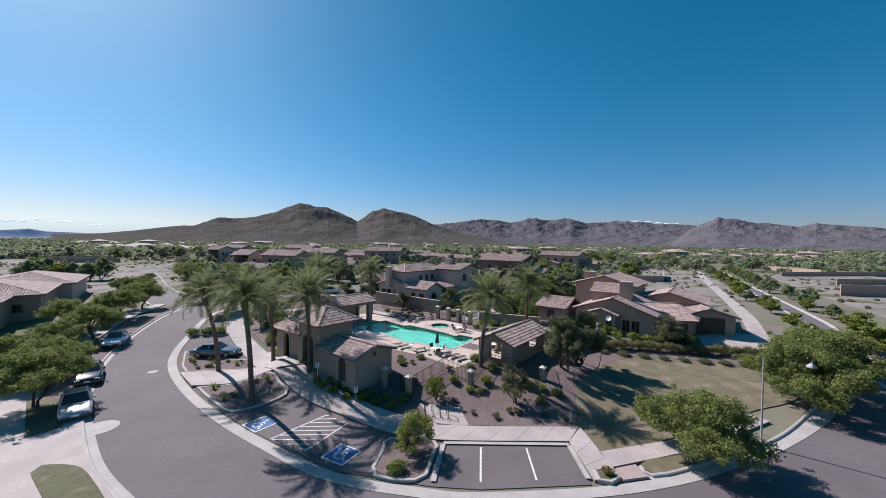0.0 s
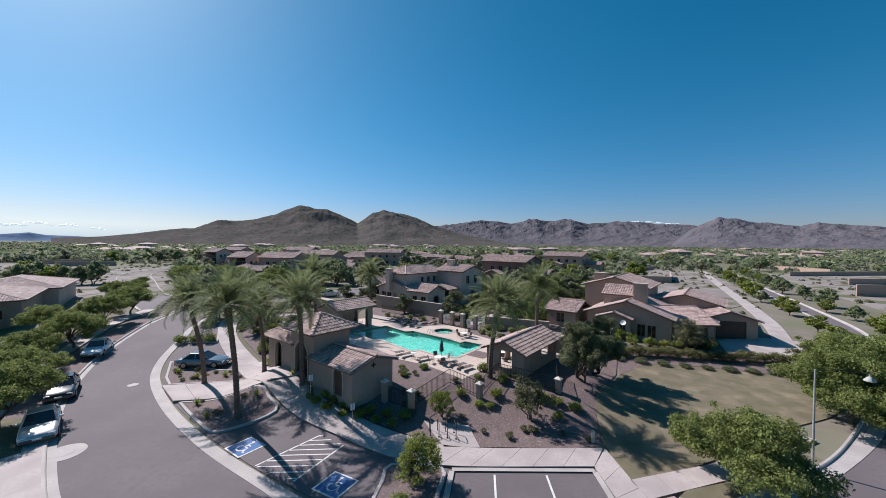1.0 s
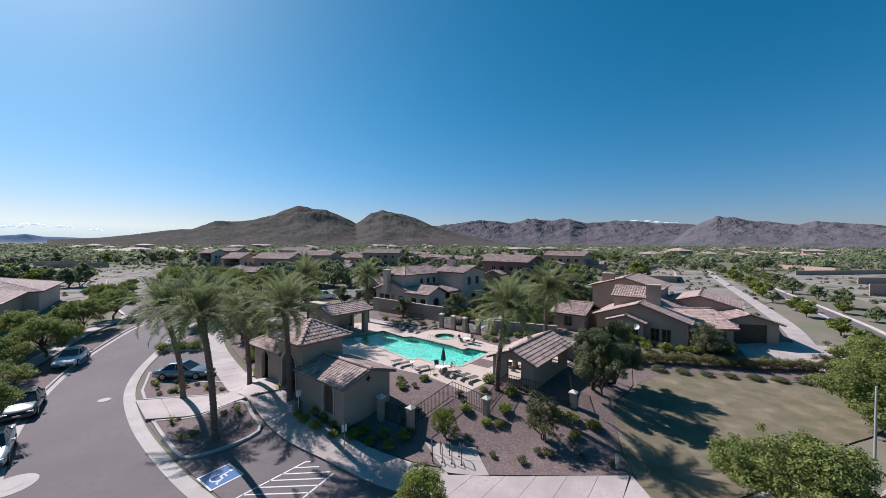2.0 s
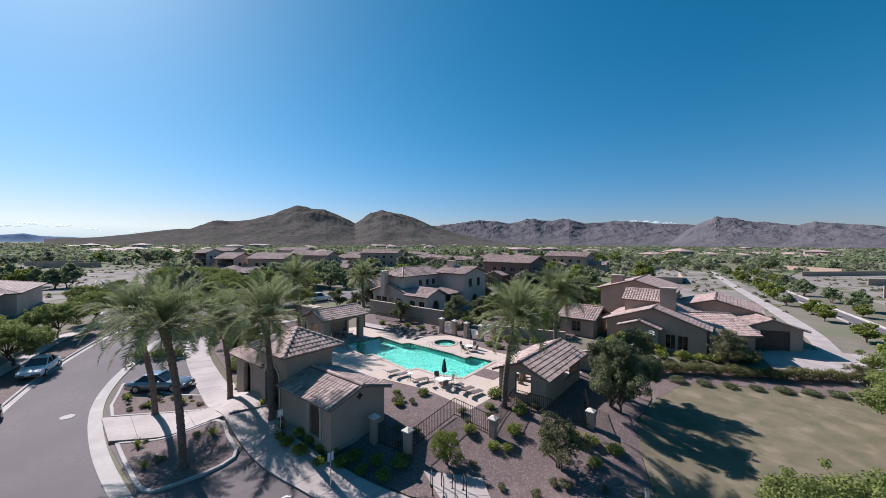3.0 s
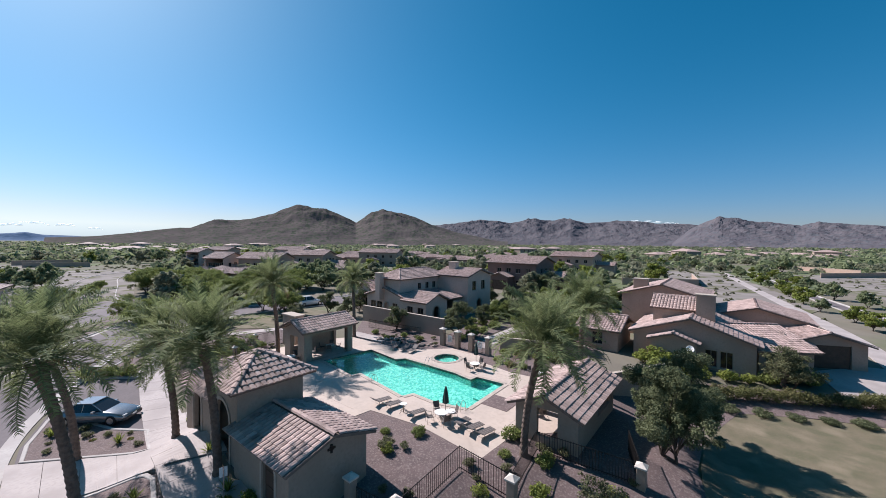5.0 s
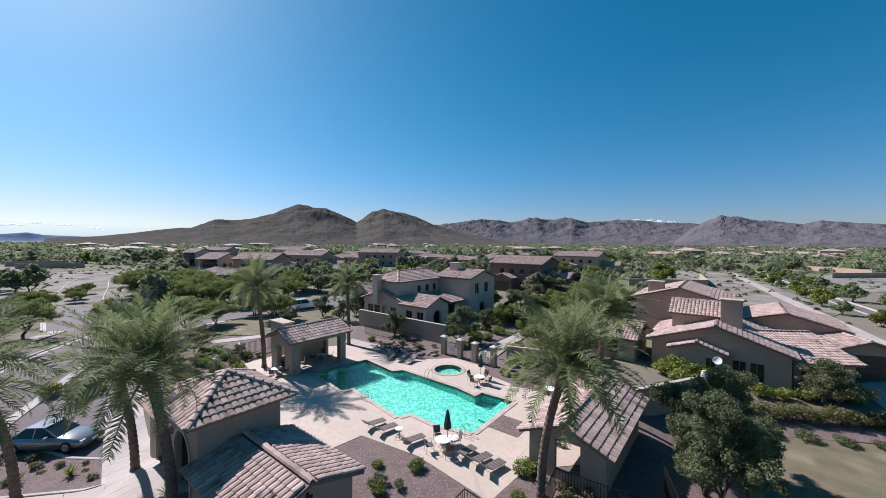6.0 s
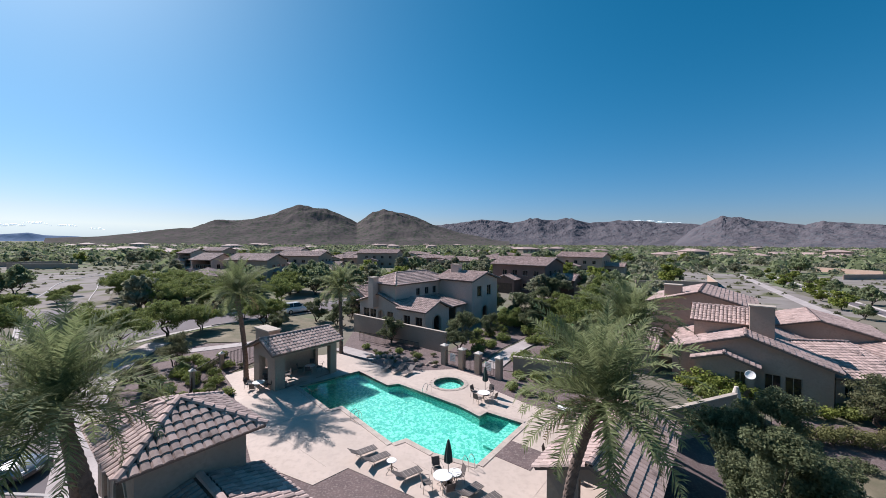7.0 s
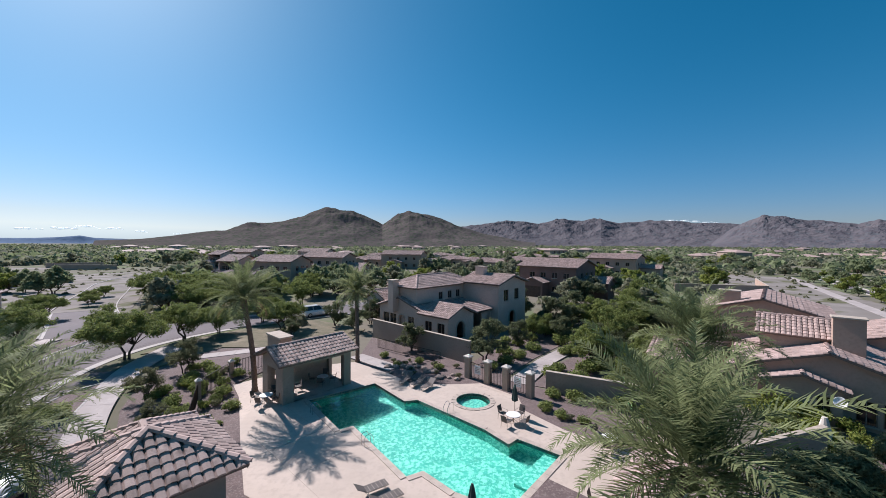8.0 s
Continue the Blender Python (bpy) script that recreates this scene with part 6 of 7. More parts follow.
def access_mark(x, y, ang):
    """A blue square with a white border and a wheelchair sign of simple strokes."""
    t = thing("access_mark", "blue painted square with a white wheelchair sign", "road marking", None, "access marks", "structure")
    z = zg(x, y) + 0.022
    m = pose(x, y, z, 0, 0, ang)

    def flat(bm):
        bmesh.ops.transform(bm, matrix=m, verts=bm.verts[:])
        return bm
    part("field", flat(box(-0.75, 0.75, -0.75, 0.75, -0.01, 0.004)), M["blue"], t)
    for x0, x1, y0, y1 in ((-0.85, 0.85, 0.752, 0.85), (-0.85, 0.85, -0.85, -0.752), (-0.85, -0.752, -0.75, 0.75), (0.752, 0.85, -0.75, 0.75)):
        part("border", flat(box(x0, x1, y0, y1, -0.01, 0.005)), M["line"], t)
    bm = bmesh.new()
    n = 18
    ring_o = [(0.34 * math.cos(a), 0.34 * math.sin(a) - 0.2) for a in (radians(130 + 260 * k / n) for k in range(n + 1))]
    ring_i = [(0.25 * math.cos(a), 0.25 * math.sin(a) - 0.2) for a in (radians(130 + 260 * k / n) for k in range(n + 1))]
    vo, vi = [bm.verts.new((*p, 0.008)) for p in ring_o], [bm.verts.new((*p, 0.008)) for p in ring_i]
    for k in range(n):
        bm.faces.new((vo[k], vo[k + 1], vi[k + 1], vi[k]))
    for a, b in (((-0.08, 0.45), (-0.02, 0.0)), ((-0.04, 0.22), (0.25, 0.22)), ((-0.02, 0.0), (0.28, 0.0)), ((0.28, 0.0), (0.45, -0.42)), ((0.45, -0.42), (0.6, -0.38))):
        a, b = Vector((*a, 0.008)), Vector((*b, 0.008))
        q = (b - a).normalized().cross(Vector((0, 0, 1))) * 0.045
        bm.faces.new([bm.verts.new(v) for v in (a - q, b - q, b + q, a + q)])
    bm.faces.new([bm.verts.new((-0.1 + 0.1 * math.cos(a), 0.58 + 0.1 * math.sin(a), 0.008)) for a in (2 * math.pi * k / 12 for k in range(12))])
    for f in bm.faces:
        if f.normal.z < 0:
            f.normal_flip()
    part("sign", flat(bm), M["line"], t)


access_mark(-5.9, 21.65, -28)
access_mark(-12.5, 25.1, -35)


def disc(x, y, r, mat, name, label, category, collar=None):
    t = thing(name, label, category, pose(x, y, zg(x, y), 0, 0, 0), kind="structure")
    part("cover", lathe([(r, -0.05), (r, 0.018), (r * 0.94, 0.024), (0.05, 0.024)], 24), mat, t)
    if collar:
        part("collar", lathe([(collar, -0.05), (collar, 0.012), (r + 0.01, 0.014)], 28), M["kerb"], t, "pale concrete collar")


disc(-27.5, 34.6, 0.42, M["kerb"], "manhole", "round concrete manhole cover flush with the street", "manhole")
disc(-22.9, 24.3, 0.5, M["kerb"], "manhole", "round manhole cover with a wide concrete collar", "manhole", 1.05)


# ---- cars ----
def car(x, y, heading, paint, label, kind="sedan", z=None):
    """A parked car: lofted body, cabin with glass, four wheels, lamps, bumpers and mirrors. Its nose points along heading."""
    t = thing("car", label, "car", pose(x, y, (zg(x, y) if z is None else z) + 0.012, 0, 0, heading), "parked cars")
    L, W = (4.6, 1.80) if kind == "sedan" else (4.7, 1.9)
    H = 1.44 if kind == "sedan" else 1.68
    shoulder = 0.92 if kind == "sedan" else 1.04

    def loft(stations, closed=True):
        bm = bmesh.new()
        rings = [[bm.verts.new((sx, yy, zz)) for yy, zz in prof] for sx, prof in stations]
        n = len(rings[0])
        for a, b in zip(rings, rings[1:]):
            for k in range(n):
                bm.faces.new((a[k], a[(k + 1) % n], b[(k + 1) % n], b[k]))
        bm.faces.new(rings[0])
        bm.faces.new(rings[-1][::-1])
        return bm

    def prof(w, z0, z1, tuck=0.94):
        h = w / 2
        return [(-h * 0.9, z0), (h * 0.9, z0), (h, z0 + 0.16), (h, (z0 + z1) / 2 + 0.05), (h * tuck, z1 - 0.03), (h * 0.78, z1), (-h * 0.78, z1), (-h * tuck, z1 - 0.03), (-h, (z0 + z1) / 2 + 0.05), (-h, z0 + 0.16)]
    hood = shoulder - 0.16
    st = [(-L / 2, prof(W * 0.86, 0.36, shoulder - 0.16)), (-L / 2 + 0.12, prof(W * 0.95, 0.24, shoulder - 0.04)), (-L * 0.33, prof(W, 0.2, shoulder)), (-0.2, prof(W, 0.2, shoulder)),
          (L * 0.2, prof(W, 0.2, shoulder - 0.02)), (L * 0.32, prof(W * 0.99, 0.2, hood + 0.06)), (L / 2 - 0.2, prof(W * 0.95, 0.22, hood - 0.06)), (L / 2, prof(W * 0.84, 0.34, hood - 0.2))]
    bm = loft(st)
    bmesh.ops.bevel(bm, geom=[e for e in bm.edges if e.calc_face_angle(0) > 0.6], offset=0.045, segments=3, affect="EDGES")
    part("body", bm, paint, t, smooth_faces=True)
    rear, front = (-L * 0.36, L * 0.20) if kind == "sedan" else (-L * 0.46, L * 0.19)
    rb, fb = (-L * 0.2, L * 0.02) if kind == "sedan" else (-L * 0.40, L * 0.03)
    gl = [(rear, [(-0.74, shoulder - 0.02), (0.74, shoulder - 0.02), (0.72, shoulder + 0.02), (-0.72, shoulder + 0.02)]),
          (rb, [(-0.78, shoulder - 0.02), (0.78, shoulder - 0.02), (0.58, H - 0.06), (-0.58, H - 0.06)]),
          (fb, [(-0.80, shoulder - 0.02), (0.80, shoulder - 0.02), (0.60, H - 0.05), (-0.60, H - 0.05)]),
          (front, [(-0.76, shoulder - 0.06), (0.76, shoulder - 0.06), (0.72, shoulder - 0.02), (-0.72, shoulder - 0.02)])]
    part("glass", loft(gl), M["glass"], t, "dark tinted windows")
    part("roof", box(rb - 0.06, fb + 0.06, -0.61, 0.61, H - 0.06, H, 0.025), paint, t)
    for s in (-1, 1):
        for foot, head in ((rear + 0.05, rb), (front - 0.05, fb), ((rb + fb) / 2, (rb + fb) / 2 + 0.02)):
            part("pillar", tube([(foot, s * 0.765, shoulder - 0.02), (head, s * 0.605, H - 0.05)], 0.035, 6), paint, t)
        part("mirror", box(front - 0.55, front - 0.38, s * 0.98 - 0.1, s * 0.98 + 0.1, shoulder - 0.02, shoulder + 0.12, 0.02), paint, t)
        part("headlight", box(L / 2 - 0.30, L / 2 - 0.06, s * 0.62 - 0.17, s * 0.62 + 0.17, hood - 0.24, hood - 0.10, 0.03), M["lens"], t)
        part("tail_lamp", box(-L / 2 - 0.01, -L / 2 + 0.12, s * 0.66 - 0.15, s * 0.66 + 0.15, shoulder - 0.28, shoulder - 0.12, 0.02), M["tail"], t)
        for wx in (-L * 0.30, L * 0.315):
            w = part("wheel", lathe([(0.20, -0.11), (0.31, -0.11), (0.335, -0.08), (0.335, 0.08), (0.31, 0.11), (0.2, 0.11)], 20), M["rubber"], t)
            w.matrix_basis = Matrix.Translation((wx, s * (W / 2 - 0.09), 0.335)) @ Matrix.Rotation(math.pi / 2, 4, "X")
            bm = lathe([(0.205, -0.112), (0.205, 0.118), (0.12, 0.122), (0.05, 0.112)], 16)
            part("rim", bm, M["rim"], w)
    for ex, nm in ((L / 2 - 0.03, "front_bumper"), (-L / 2 + 0.03, "rear_bumper")):
        part(nm, box(ex - 0.09, ex + 0.09, -W * 0.42, W * 0.42, 0.3, 0.5, 0.04), M["plastic_dark"], t)
    part("plate", box(L / 2 + 0.055, L / 2 + 0.075, -0.2, 0.2, 0.42, 0.52), M["white"], t, "plain pale plate")
    return t


car(-26.8, 26.6, -46, M["paint_silver"], "silver sedan parked at the kerb under a tree")
car(-31.6, 32.6, -50, M["paint_black"], "black sedan parked at the kerb in tree shade")
car(-37.9, 42.3, -60, M["paint_white"], "white sedan parked at the kerb")
car(-24.4, 39.3, 5, M["paint_grey"], "dark silver sedan with bright reflections in a parking bay")
car(-24.0, 78.2, 48, M["paint_white"], "white van parked on the back street", "suv")
car(-37.6, 74.6, 35, M["paint_black"], "dark car parked on the back street", "suv")


# ---- pool furniture ----
def lounger(label):
    t = thing("sun_lounger", label, "sun lounger", None, "sun loungers")
    for s in (-1, 1):
        part("side_rail", tube([(s * 0.32, -0.95, 0.33), (s * 0.32, 0.35, 0.35)], 0.018, 6), M["frame_bronze"], t)
        part("back_rail", tube([(s * 0.32, 0.35, 0.35), (s * 0.32, 0.95, 0.72)], 0.018, 6), M["frame_bronze"], t)
        for yy in (-0.75, 0.3):
            part("leg", tube([(s * 0.32, yy, 0.34), (s * 0.34, yy, 0.0)], 0.016, 6), M["frame_bronze"], t)
    seat = part("seat", box(-0.30, 0.30, -0.95, 0.33, 0.345, 0.36, 0.005), M["plastic_dark"], t, "dark mesh sling seat")
    for k in range(5):
        part("strap", box(-0.302, 0.302, -0.85 + 0.25 * k, -0.82 + 0.25 * k, 0.361, 0.367), M["frame_bronze"], seat)
    m = Matrix.Translation((0, 0.35, 0.36)) @ Matrix.Rotation(math.atan2(0.37, 0.6), 4, "X")
    part("backrest", box(-0.30, 0.30, 0.0, 0.70, -0.01, 0.008, 0.004, m), M["plastic_dark"], t, "raised dark mesh backrest")
    return t


def patio_table(label, radius=0.62):
    t = thing("patio_table", label, "table", None, "patio tables")
    part("tabletop", lathe([(0.03, 0.70), (radius - 0.02, 0.70), (radius, 0.715), (radius, 0.735), (radius - 0.02, 0.745), (0.03, 0.745)], 28), M["white"], t, "round white tabletop")
    part("column", lathe([(0.05, 0.05), (0.04, 0.70)], 12), M["frame_bronze"], t)
    for k in range(4):
        a = math.pi / 4 + k * math.pi / 2
        part("leg", tube([(0.04 * math.cos(a), 0.04 * math.sin(a), 0.35), (0.42 * math.cos(a), 0.42 * math.sin(a), 0.02)], 0.02, 6), M["frame_bronze"], t)
    return t


def patio_chair(label):
    t = thing("patio_chair", label, "chair", None, "patio chairs")
    part("seat", box(-0.25, 0.25, -0.24, 0.24, 0.42, 0.44, 0.006), M["plastic_dark"], t)
    m = Matrix.Translation((0, 0.24, 0.44)) @ Matrix.Rotation(radians(76), 4, "X")
    part("backrest", box(-0.24, 0.24, 0.02, 0.5, -0.01, 0.01, 0.004, m), M["plastic_dark"], t)
    for sx in (-1, 1):
        for sy in (-1, 1):
            part("leg", tube([(sx * 0.24, sy * 0.22, 0.43), (sx * 0.27, sy * 0.26, 0.0)], 0.014, 6), M["frame_bronze"], t)
        part("armrest", tube([(sx * 0.27, 0.28, 0.66), (sx * 0.28, -0.22, 0.64), (sx * 0.27, -0.24, 0.43)], 0.014, 6), M["frame_bronze"], t)
    return t


def closed_umbrella(x, y, mat, label, base=0.06):
    t = thing("patio_umbrella", label, "umbrella", pose(x, y, TERRACE + 0.06, 0, 0, 0))
    part("pole", tube([(0, 0, 0.0), (0, 0, 2.05)], 0.02, 8), M["frame_bronze"], t)
    bm = bmesh.new()
    rings = []
    for r, z in ((0.03, 2.06), (0.07, 1.9), (0.12, 1.6), (0.16, 1.25), (0.17, 1.05), (0.10, 0.98)):
        rings.append([bm.verts.new((r * (1 + 0.28 * (k % 2)) * math.cos(2 * math.pi * k / 16), r * (1 + 0.28 * (k % 2)) * math.sin(2 * math.pi * k / 16), z)) for k in range(16)])
    for a, b in zip(rings, rings[1:]):
        for k in range(16):
            bm.faces.new((a[k], b[k], b[(k + 1) % 16], a[(k + 1) % 16]))
    part("canopy", bm, mat, t, "folded canopy")
    part("base", lathe([(0.26, 0.0), (0.26, 0.06), (0.08, 0.1), (0.03, 0.25)], 20), M["iron"], t)
    return t


ZD = TERRACE + 0.06
sun_bed = away(lounger("bronze-framed mesh sun lounger on the pool deck"))
for x, y, a in ((-4.9, 39.3, 128), (-4.1, 38.7, 130), (-2.4, 37.5, 125), (0.45, 36.3, 133), (1.15, 35.7, 128), (1.75, 35.1, 130), (-5.6, 52.4, -20), (-4.6, 51.8, -35), (-3.7, 51.3, -30)):
    sun_bed(x, y, 0.78, a, ZD)
side_table = away(patio_table("small round white table beside loungers", 0.3))
side_table(-3.2, 38.0, 0.8, 0, ZD)
table = away(patio_table("round white patio table on the pool deck"))
CHAIRS = away(patio_chair("bronze mesh patio chair at a round table"))
for x, y, n, r in ((-0.7, 37.0, 4, 20), (-0.15, 37.4, 0, 0), (-14.7, 47.9, 4, 0), (2.2, 46.3, 4, 50), (-12.2, 51.7, 4, 10), (-14.0, 49.5, 4, 40), (7.2, 44.0, 3, 0), (5.4, 38.6, 3, 30)):
    table(x, y, 0.72 if n else 0.55, r, ZD)
    for k in range(n):
        a = radians(r + 360 / n * k)
        CHAIRS(x + 0.78 * math.cos(a), y + 0.78 * math.sin(a), 0.85, math.degrees(a) - 90, ZD)
closed_umbrella(-0.45, 37.2, M["canvas_green"], "folded dark green patio umbrella between two tables")
closed_umbrella(2.4, 47.2, M["canvas_green"], "folded dark patio umbrella beside a table")
# thin brown sheet added where a rectangle of the deck is darker
deck_patch = tagged(part("outdoor_mat", box(-0.95, 0.95, -1.1, 1.1, 0, 0.02, 0.005, pose(3.3, 39.6, ZD + 0.004, 0, 0, 52)), M["gravel"]), "flat brown rectangle on the pool deck", "mat")


def grab_rail(x, y, ang):
    t = thing("pool_handrail", "bent stainless steel pool handrail pair", "handrail", pose(x, y, ZD, 0, 0, ang) @ Matrix.Scale(0.72, 4), "pool handrails")
    for s in (-0.25, 0.25):
        part("rail", tube([(s, -0.35, 0.0), (s, -0.35, 0.7), (s, -0.2, 0.85), (s, 0.15, 0.85), (s, 0.45, 0.45), (s, 0.5, -0.3)], 0.024, 8), M["steel"], t)
    return t


grab_rail(-6.2, 43.2, -42)
grab_rail(-10.6, 46.6, -45)
grab_rail(-1.9, 47.5, 142)
grab_rail(0.6, 38.4, 25)

# coping stones round both basins
rnd = random.Random(31)


def coping(outline, owner):
    for e_, (p, q) in enumerate(zip(outline, outline[1:] + outline[:1])):
        p, q = Vector(p), Vector(q)
        d = q - p
        n = max(1, int(d.length / 0.6))
        ang = math.degrees(math.atan2(d.y, d.x))
        ln = d.length / n
        for k in range(n):
            c = p + d * ((k + 0.5) / n)
            part("coping_stone", box(-ln / 2 + 0.006, ln / 2 - 0.006, -0.04, 0.30, 0.004, 0.03 + 0.003 * (e_ % 2), 0, pose(c.x, c.y, ZD, 0, 0, ang)), M["coping"], owner)


area = sum(p[0] * q[1] - q[0] * p[1] for p, q in zip(POOL, POOL[1:] + POOL[:1]))
coping(POOL if area < 0 else POOL[::-1], pool)
coping(ring(SPA[2], 20)[::-1], spa)
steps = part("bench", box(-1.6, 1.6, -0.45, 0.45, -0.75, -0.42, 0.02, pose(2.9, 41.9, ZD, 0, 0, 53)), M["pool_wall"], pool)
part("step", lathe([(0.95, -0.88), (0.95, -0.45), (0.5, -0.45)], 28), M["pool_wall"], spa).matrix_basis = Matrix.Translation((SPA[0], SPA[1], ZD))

# ---- rocks in the bed beside the pool ----
for k in range(46):
    x, y = rnd.uniform(-8.0, -1.5), rnd.uniform(52.3, 57.0)
    if not inside(x, y, [(-7.6, 54.6), (-5.2, 52.4), (-2.2, 52.6), (-0.8, 53.4), (-3.0, 56.4), (-8.4, 59)]):
        continue
    bm = bmesh.new()
    bmesh.ops.create_icosphere(bm, subdivisions=2, radius=rnd.uniform(0.15, 0.42))
    for v in bm.verts:
        v.co *= 1 + 0.3 * noise.noise(v.co * 3 + Vector((k, 0, 0)))
        v.co.z *= 0.65
    tagged(part("boulder", bm, M["rock"]), "pale brown boulder in the gravel bed beside the pool", "rock", "boulders").matrix_basis = pose(x, y, zg(x, y) + 0.08, 0, 0, rnd.uniform(0, 360))

# ---- fences, lamps, racks ----
iron_fence((-10.2, 61.5), (-3.2, 57.0), 1.2)
iron_fence((-4.4, 30.0), (-2.9, 29.3), 1.35)
iron_fence((-2.5, 29.5), (0.2, 32.3), 1.3)
iron_fence((0.2, 32.3), (2.3, 30.8), 1.3)
iron_fence((2.6, 30.9), (4.4, 33.6), 1.3)
iron_fence((8.8, 31.7), (9.3, 33.6), 1.3)
iron_fence((4.4, 33.6), (8.5, 31.5), 1.2)
LEFT_POSTS = [(-20.3, 48.7), (-20.2, 52.3), (-18.4, 55.8)]
for p in LEFT_POSTS:
    pilaster(*p, 1.35, 0.15)
for a, b in zip(LEFT_POSTS, LEFT_POSTS[1:]):
    iron_fence(a, b, 1.4)
iron_fence((-20.3, 48.7), (-15.8, 41.6), 1.4)

lamp = thing("street_lamp", "pale street lamp with a long thin arm and hanging shade", "street lamp", pose(20.7, 23.3, zg(20.7, 23.3), 0, 0, 0))
part("pole", tube([(0, 0, -0.2), (0, 0, 5.75)], 0.065, 12, 0.045), M["pole"], lamp)
part("arm", tube([(0, 0, 5.65), (1.2, 0, 5.75), (3.0, -0.1, 5.55)], 0.022, 8), M["iron"], lamp)
shade = part("shade", lathe([(0.27, 0.0), (0.24, 0.08), (0.13, 0.2), (0.05, 0.26), (0.03, 0.42)], 20), M["pole"], lamp, "pale bell-shaped shade")
shade.matrix_basis = Matrix.Translation((3.0, -0.1, 5.15))
part("base", lathe([(0.2, -0.1), (0.2, 0.12), (0.12, 0.3)], 14), M["pole"], lamp)

for k in range(4):
    m = pose(-1.15 + 0.55 * k, 26.75 - 0.12 * k, zg(-1, 26.5) + 0.14, 0, 0, -82)
    t = thing("bike_rack", "dark bent-tube bicycle stand on concrete", "bike rack", m, "bike stands")
    part("hoop", tube([(-0.4, 0, 0), (-0.4, 0, 0.75), (-0.3, 0, 0.86), (0.3, 0, 0.86), (0.4, 0, 0.75), (0.4, 0, 0)], 0.025, 8), M["iron"], t)
    part("flange", box(-0.47, -0.33, -0.06, 0.06, 0, 0.012), M["iron"], t)
    part("flange", box(0.33, 0.47, -0.06, 0.06, 0, 0.012), M["iron"], t)

for x, y in ((-10.3, 30.2), (-6.3, 26.9)):
    t = thing("sign_post", "thin steel post with a small white parking sign", "sign", pose(x, y, zg(x, y) + 0.1, 0, 0, -140))
    part("post", tube([(0, 0, -0.1), (0, 0, 1.9)], 0.025, 8), M["steel"], t)
    p_ = part("panel", box(-0.16, 0.16, -0.035, -0.025, 1.4, 1.85, 0.003), M["white"], t)
    part("bar", box(-0.1, 0.1, -0.04, -0.036, 1.62, 1.78), M["blue"], p_)

bin_ = thing("bollard", "low pale bollard light beside the walk", "bollard", pose(9.3, 25.9, zg(9.3, 25.9)))
part("post", box(-0.08, 0.08, -0.08, 0.08, -0.1, 0.75, 0.015), M["cap"], bin_)
part("cap", box(-0.1, 0.1, -0.1, 0.1, 0.752, 0.82, 0.015), M["trim"], bin_)

dish_m = uv_frame(-12.2, 50.0, 1.0)
dish = thing("satellite_dish", "white satellite dish on the wall of the brown house", "satellite dish", dish_m)
d_ = part("reflector", lathe([(0.02, 0.0), (0.2, 0.02), (0.36, 0.08), (0.42, 0.12), (0.40, 0.13), (0.2, 0.04), (0.02, 0.02)], 24), M["white"], dish)
d_.matrix_basis = Matrix.Translation((0, -0.35, 2.3)) @ Matrix.Rotation(radians(60), 4, "X") @ Matrix.Scale(0.75, 4)
part("arm", tube([(0, 0.6, 2.0), (0, -0.2, 2.1), (0, -0.32, 2.28)], 0.03, 8), M["steel"], dish)

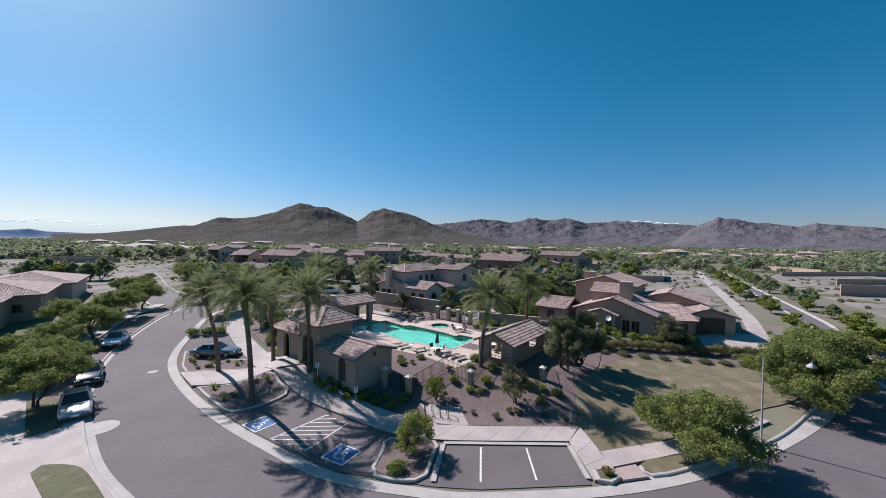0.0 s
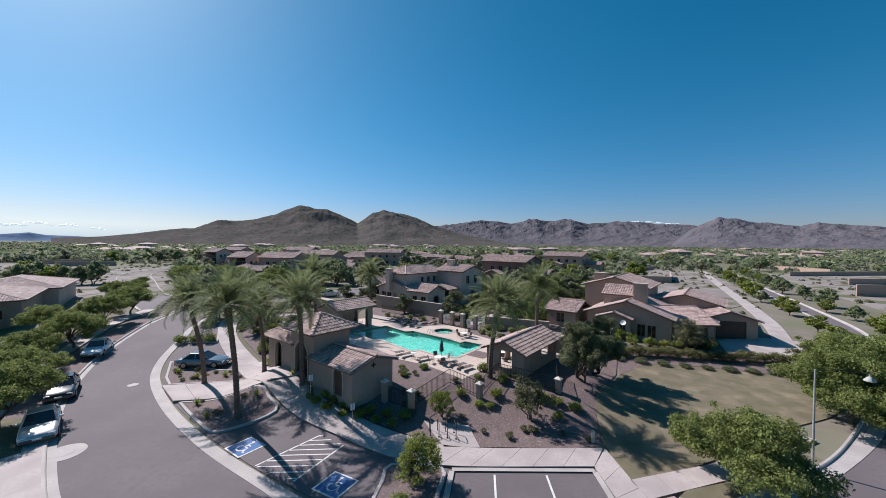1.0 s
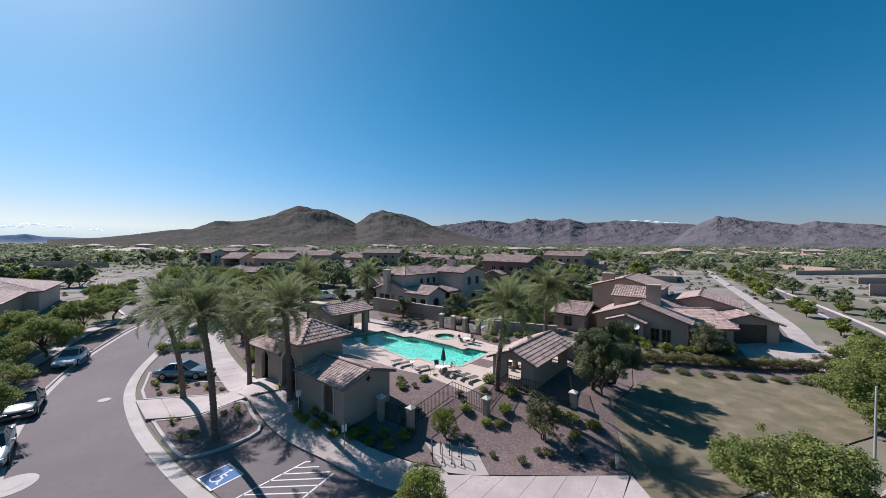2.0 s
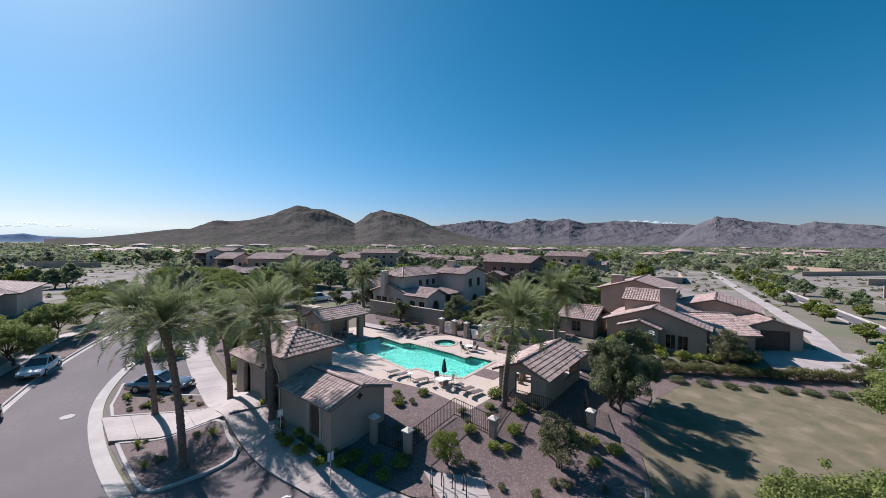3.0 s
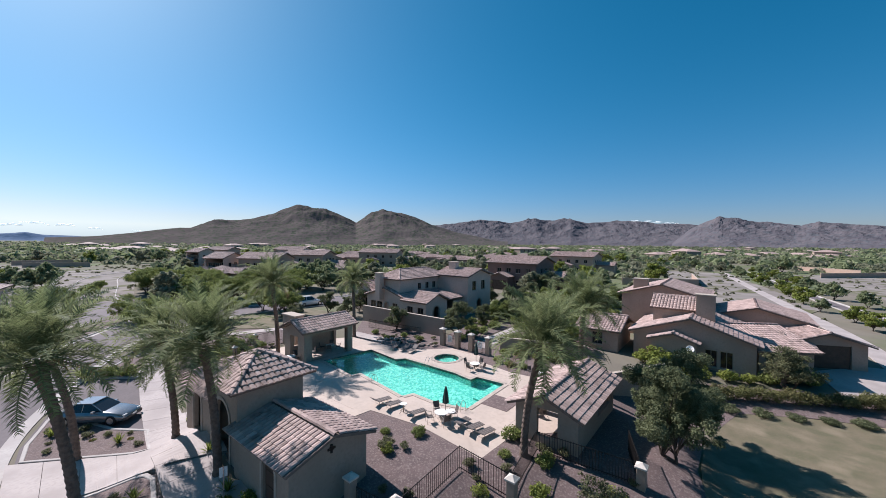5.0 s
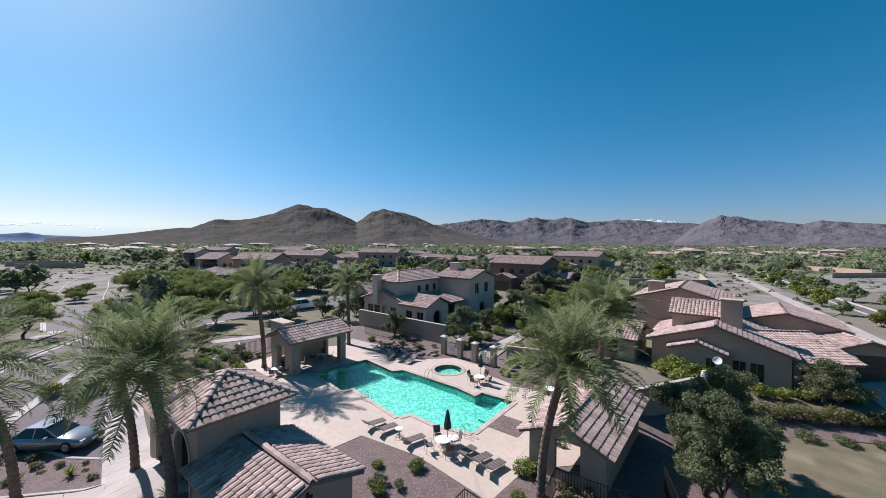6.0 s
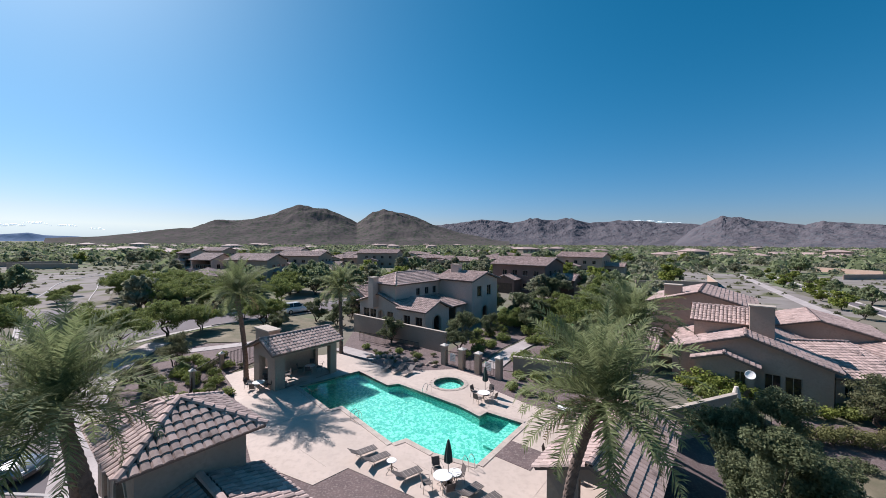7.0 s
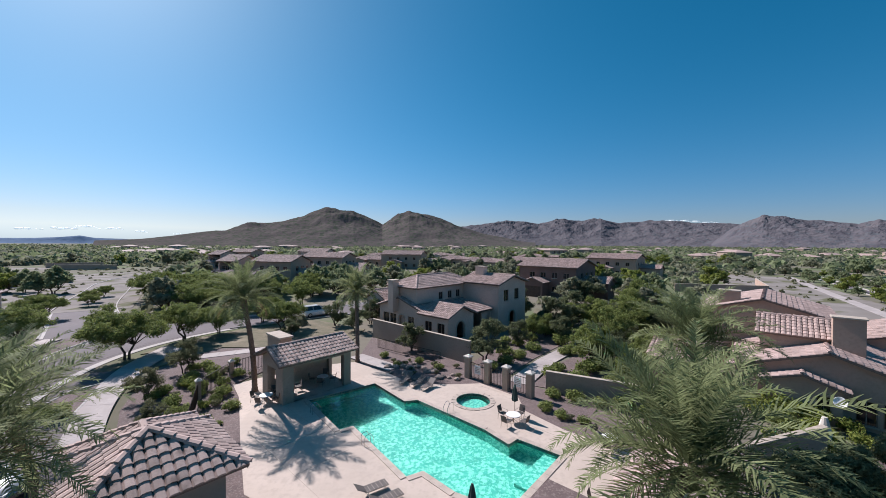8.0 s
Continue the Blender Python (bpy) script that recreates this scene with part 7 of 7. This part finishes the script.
# path between the gate and the gardens
slab_walk([(2.6, 53.4), (6.0, 59), (13.0, 68)], [(4.2, 52.4), (7.3, 58), (14.2, 67)], 10, 0.08, "pale concrete garden path behind the pool gate")
slab_walk([(-7.6, 54.8), (-12.2, 58.2)], [(-6.6, 56.0), (-11.2, 59.4)], 3, 0.08, "pale concrete path beside the gravel bed")
slab_walk([(-26.5, 56.5), (-20.0, 60.5)], [(-27.0, 58.0), (-20.5, 62.0)], 5, 0.08, "pale concrete walk beside the back street")
surface("planting_bed", drape([(4.4, 52.6), (13.2, 49.2), (19.5, 58), (15.0, 66.6), (7.4, 57.6)], 0.02, 2.0), M["gravel"], "gravel garden bed beside the path", "planting bed")
surface("planting_bed", drape([(2.2, 53.6), (5.6, 59.2), (12.4, 68.2), (6, 70), (-0.2, 58)], 0.02, 2.0), M["gravel"], "gravel garden bed below the two-storey house", "planting bed")
surface("lawn", drape([(9, 80), (16, 78), (18, 86), (11, 88)], 0.03), M["lawn"], "small green garden lawn", "lawn")


# control joints of the pool deck
for k in range(9):
    v_ = 26.0 + 3.0 * k
    for u_ in range(-44, -14, 3):
        for a, b in ((uv(u_, v_), uv(u_ + 3, v_)), (uv(u_, v_), uv(u_, v_ + 3))):
            if all(inside(a.x + (b.x - a.x) * q, a.y + (b.y - a.y) * q, DECK) and not near_basin(a.x + (b.x - a.x) * q, a.y + (b.y - a.y) * q) for q in (0, 0.25, 0.5, 0.75, 1)):
                paint_strip((a.x, a.y), (b.x, b.y), 0.025, 0.066, M["coping"], "deck_joint", "fine joint line in the pool deck")

# blank notices on the gate fence
for a, b in ((pil_gate[0], pil_gate[1]), (pil_gate[2], pil_gate[3])):
    x, y = (a[0] + b[0]) / 2, (a[1] + b[1]) / 2
    t = thing("notice", "white notice board hung on the iron gate fence", "sign", pose(x, y, zg(x, y), 0, 0, SITE), "gate notices")
    n_ = part("board", box(-0.3, 0.3, -0.06, -0.04, 0.55, 1.25, 0.004), M["white"], t)
    for q in range(4):
        part("bar", box(-0.22, 0.22, -0.066, -0.061, 0.68 + 0.13 * q, 0.72 + 0.13 * q), M["frame_bronze"], n_)

pale = thing("garden_ornament", "pale stone garden ornament at the end of the wall", "ornament", pose(19.4, 45.3, zg(19.4, 45.3), 0, 0, 0))
part("stone", lathe([(0.3, -0.1), (0.26, 0.7), (0.34, 1.2), (0.22, 1.8), (0.12, 2.2)], 10), M["cap"], pale)
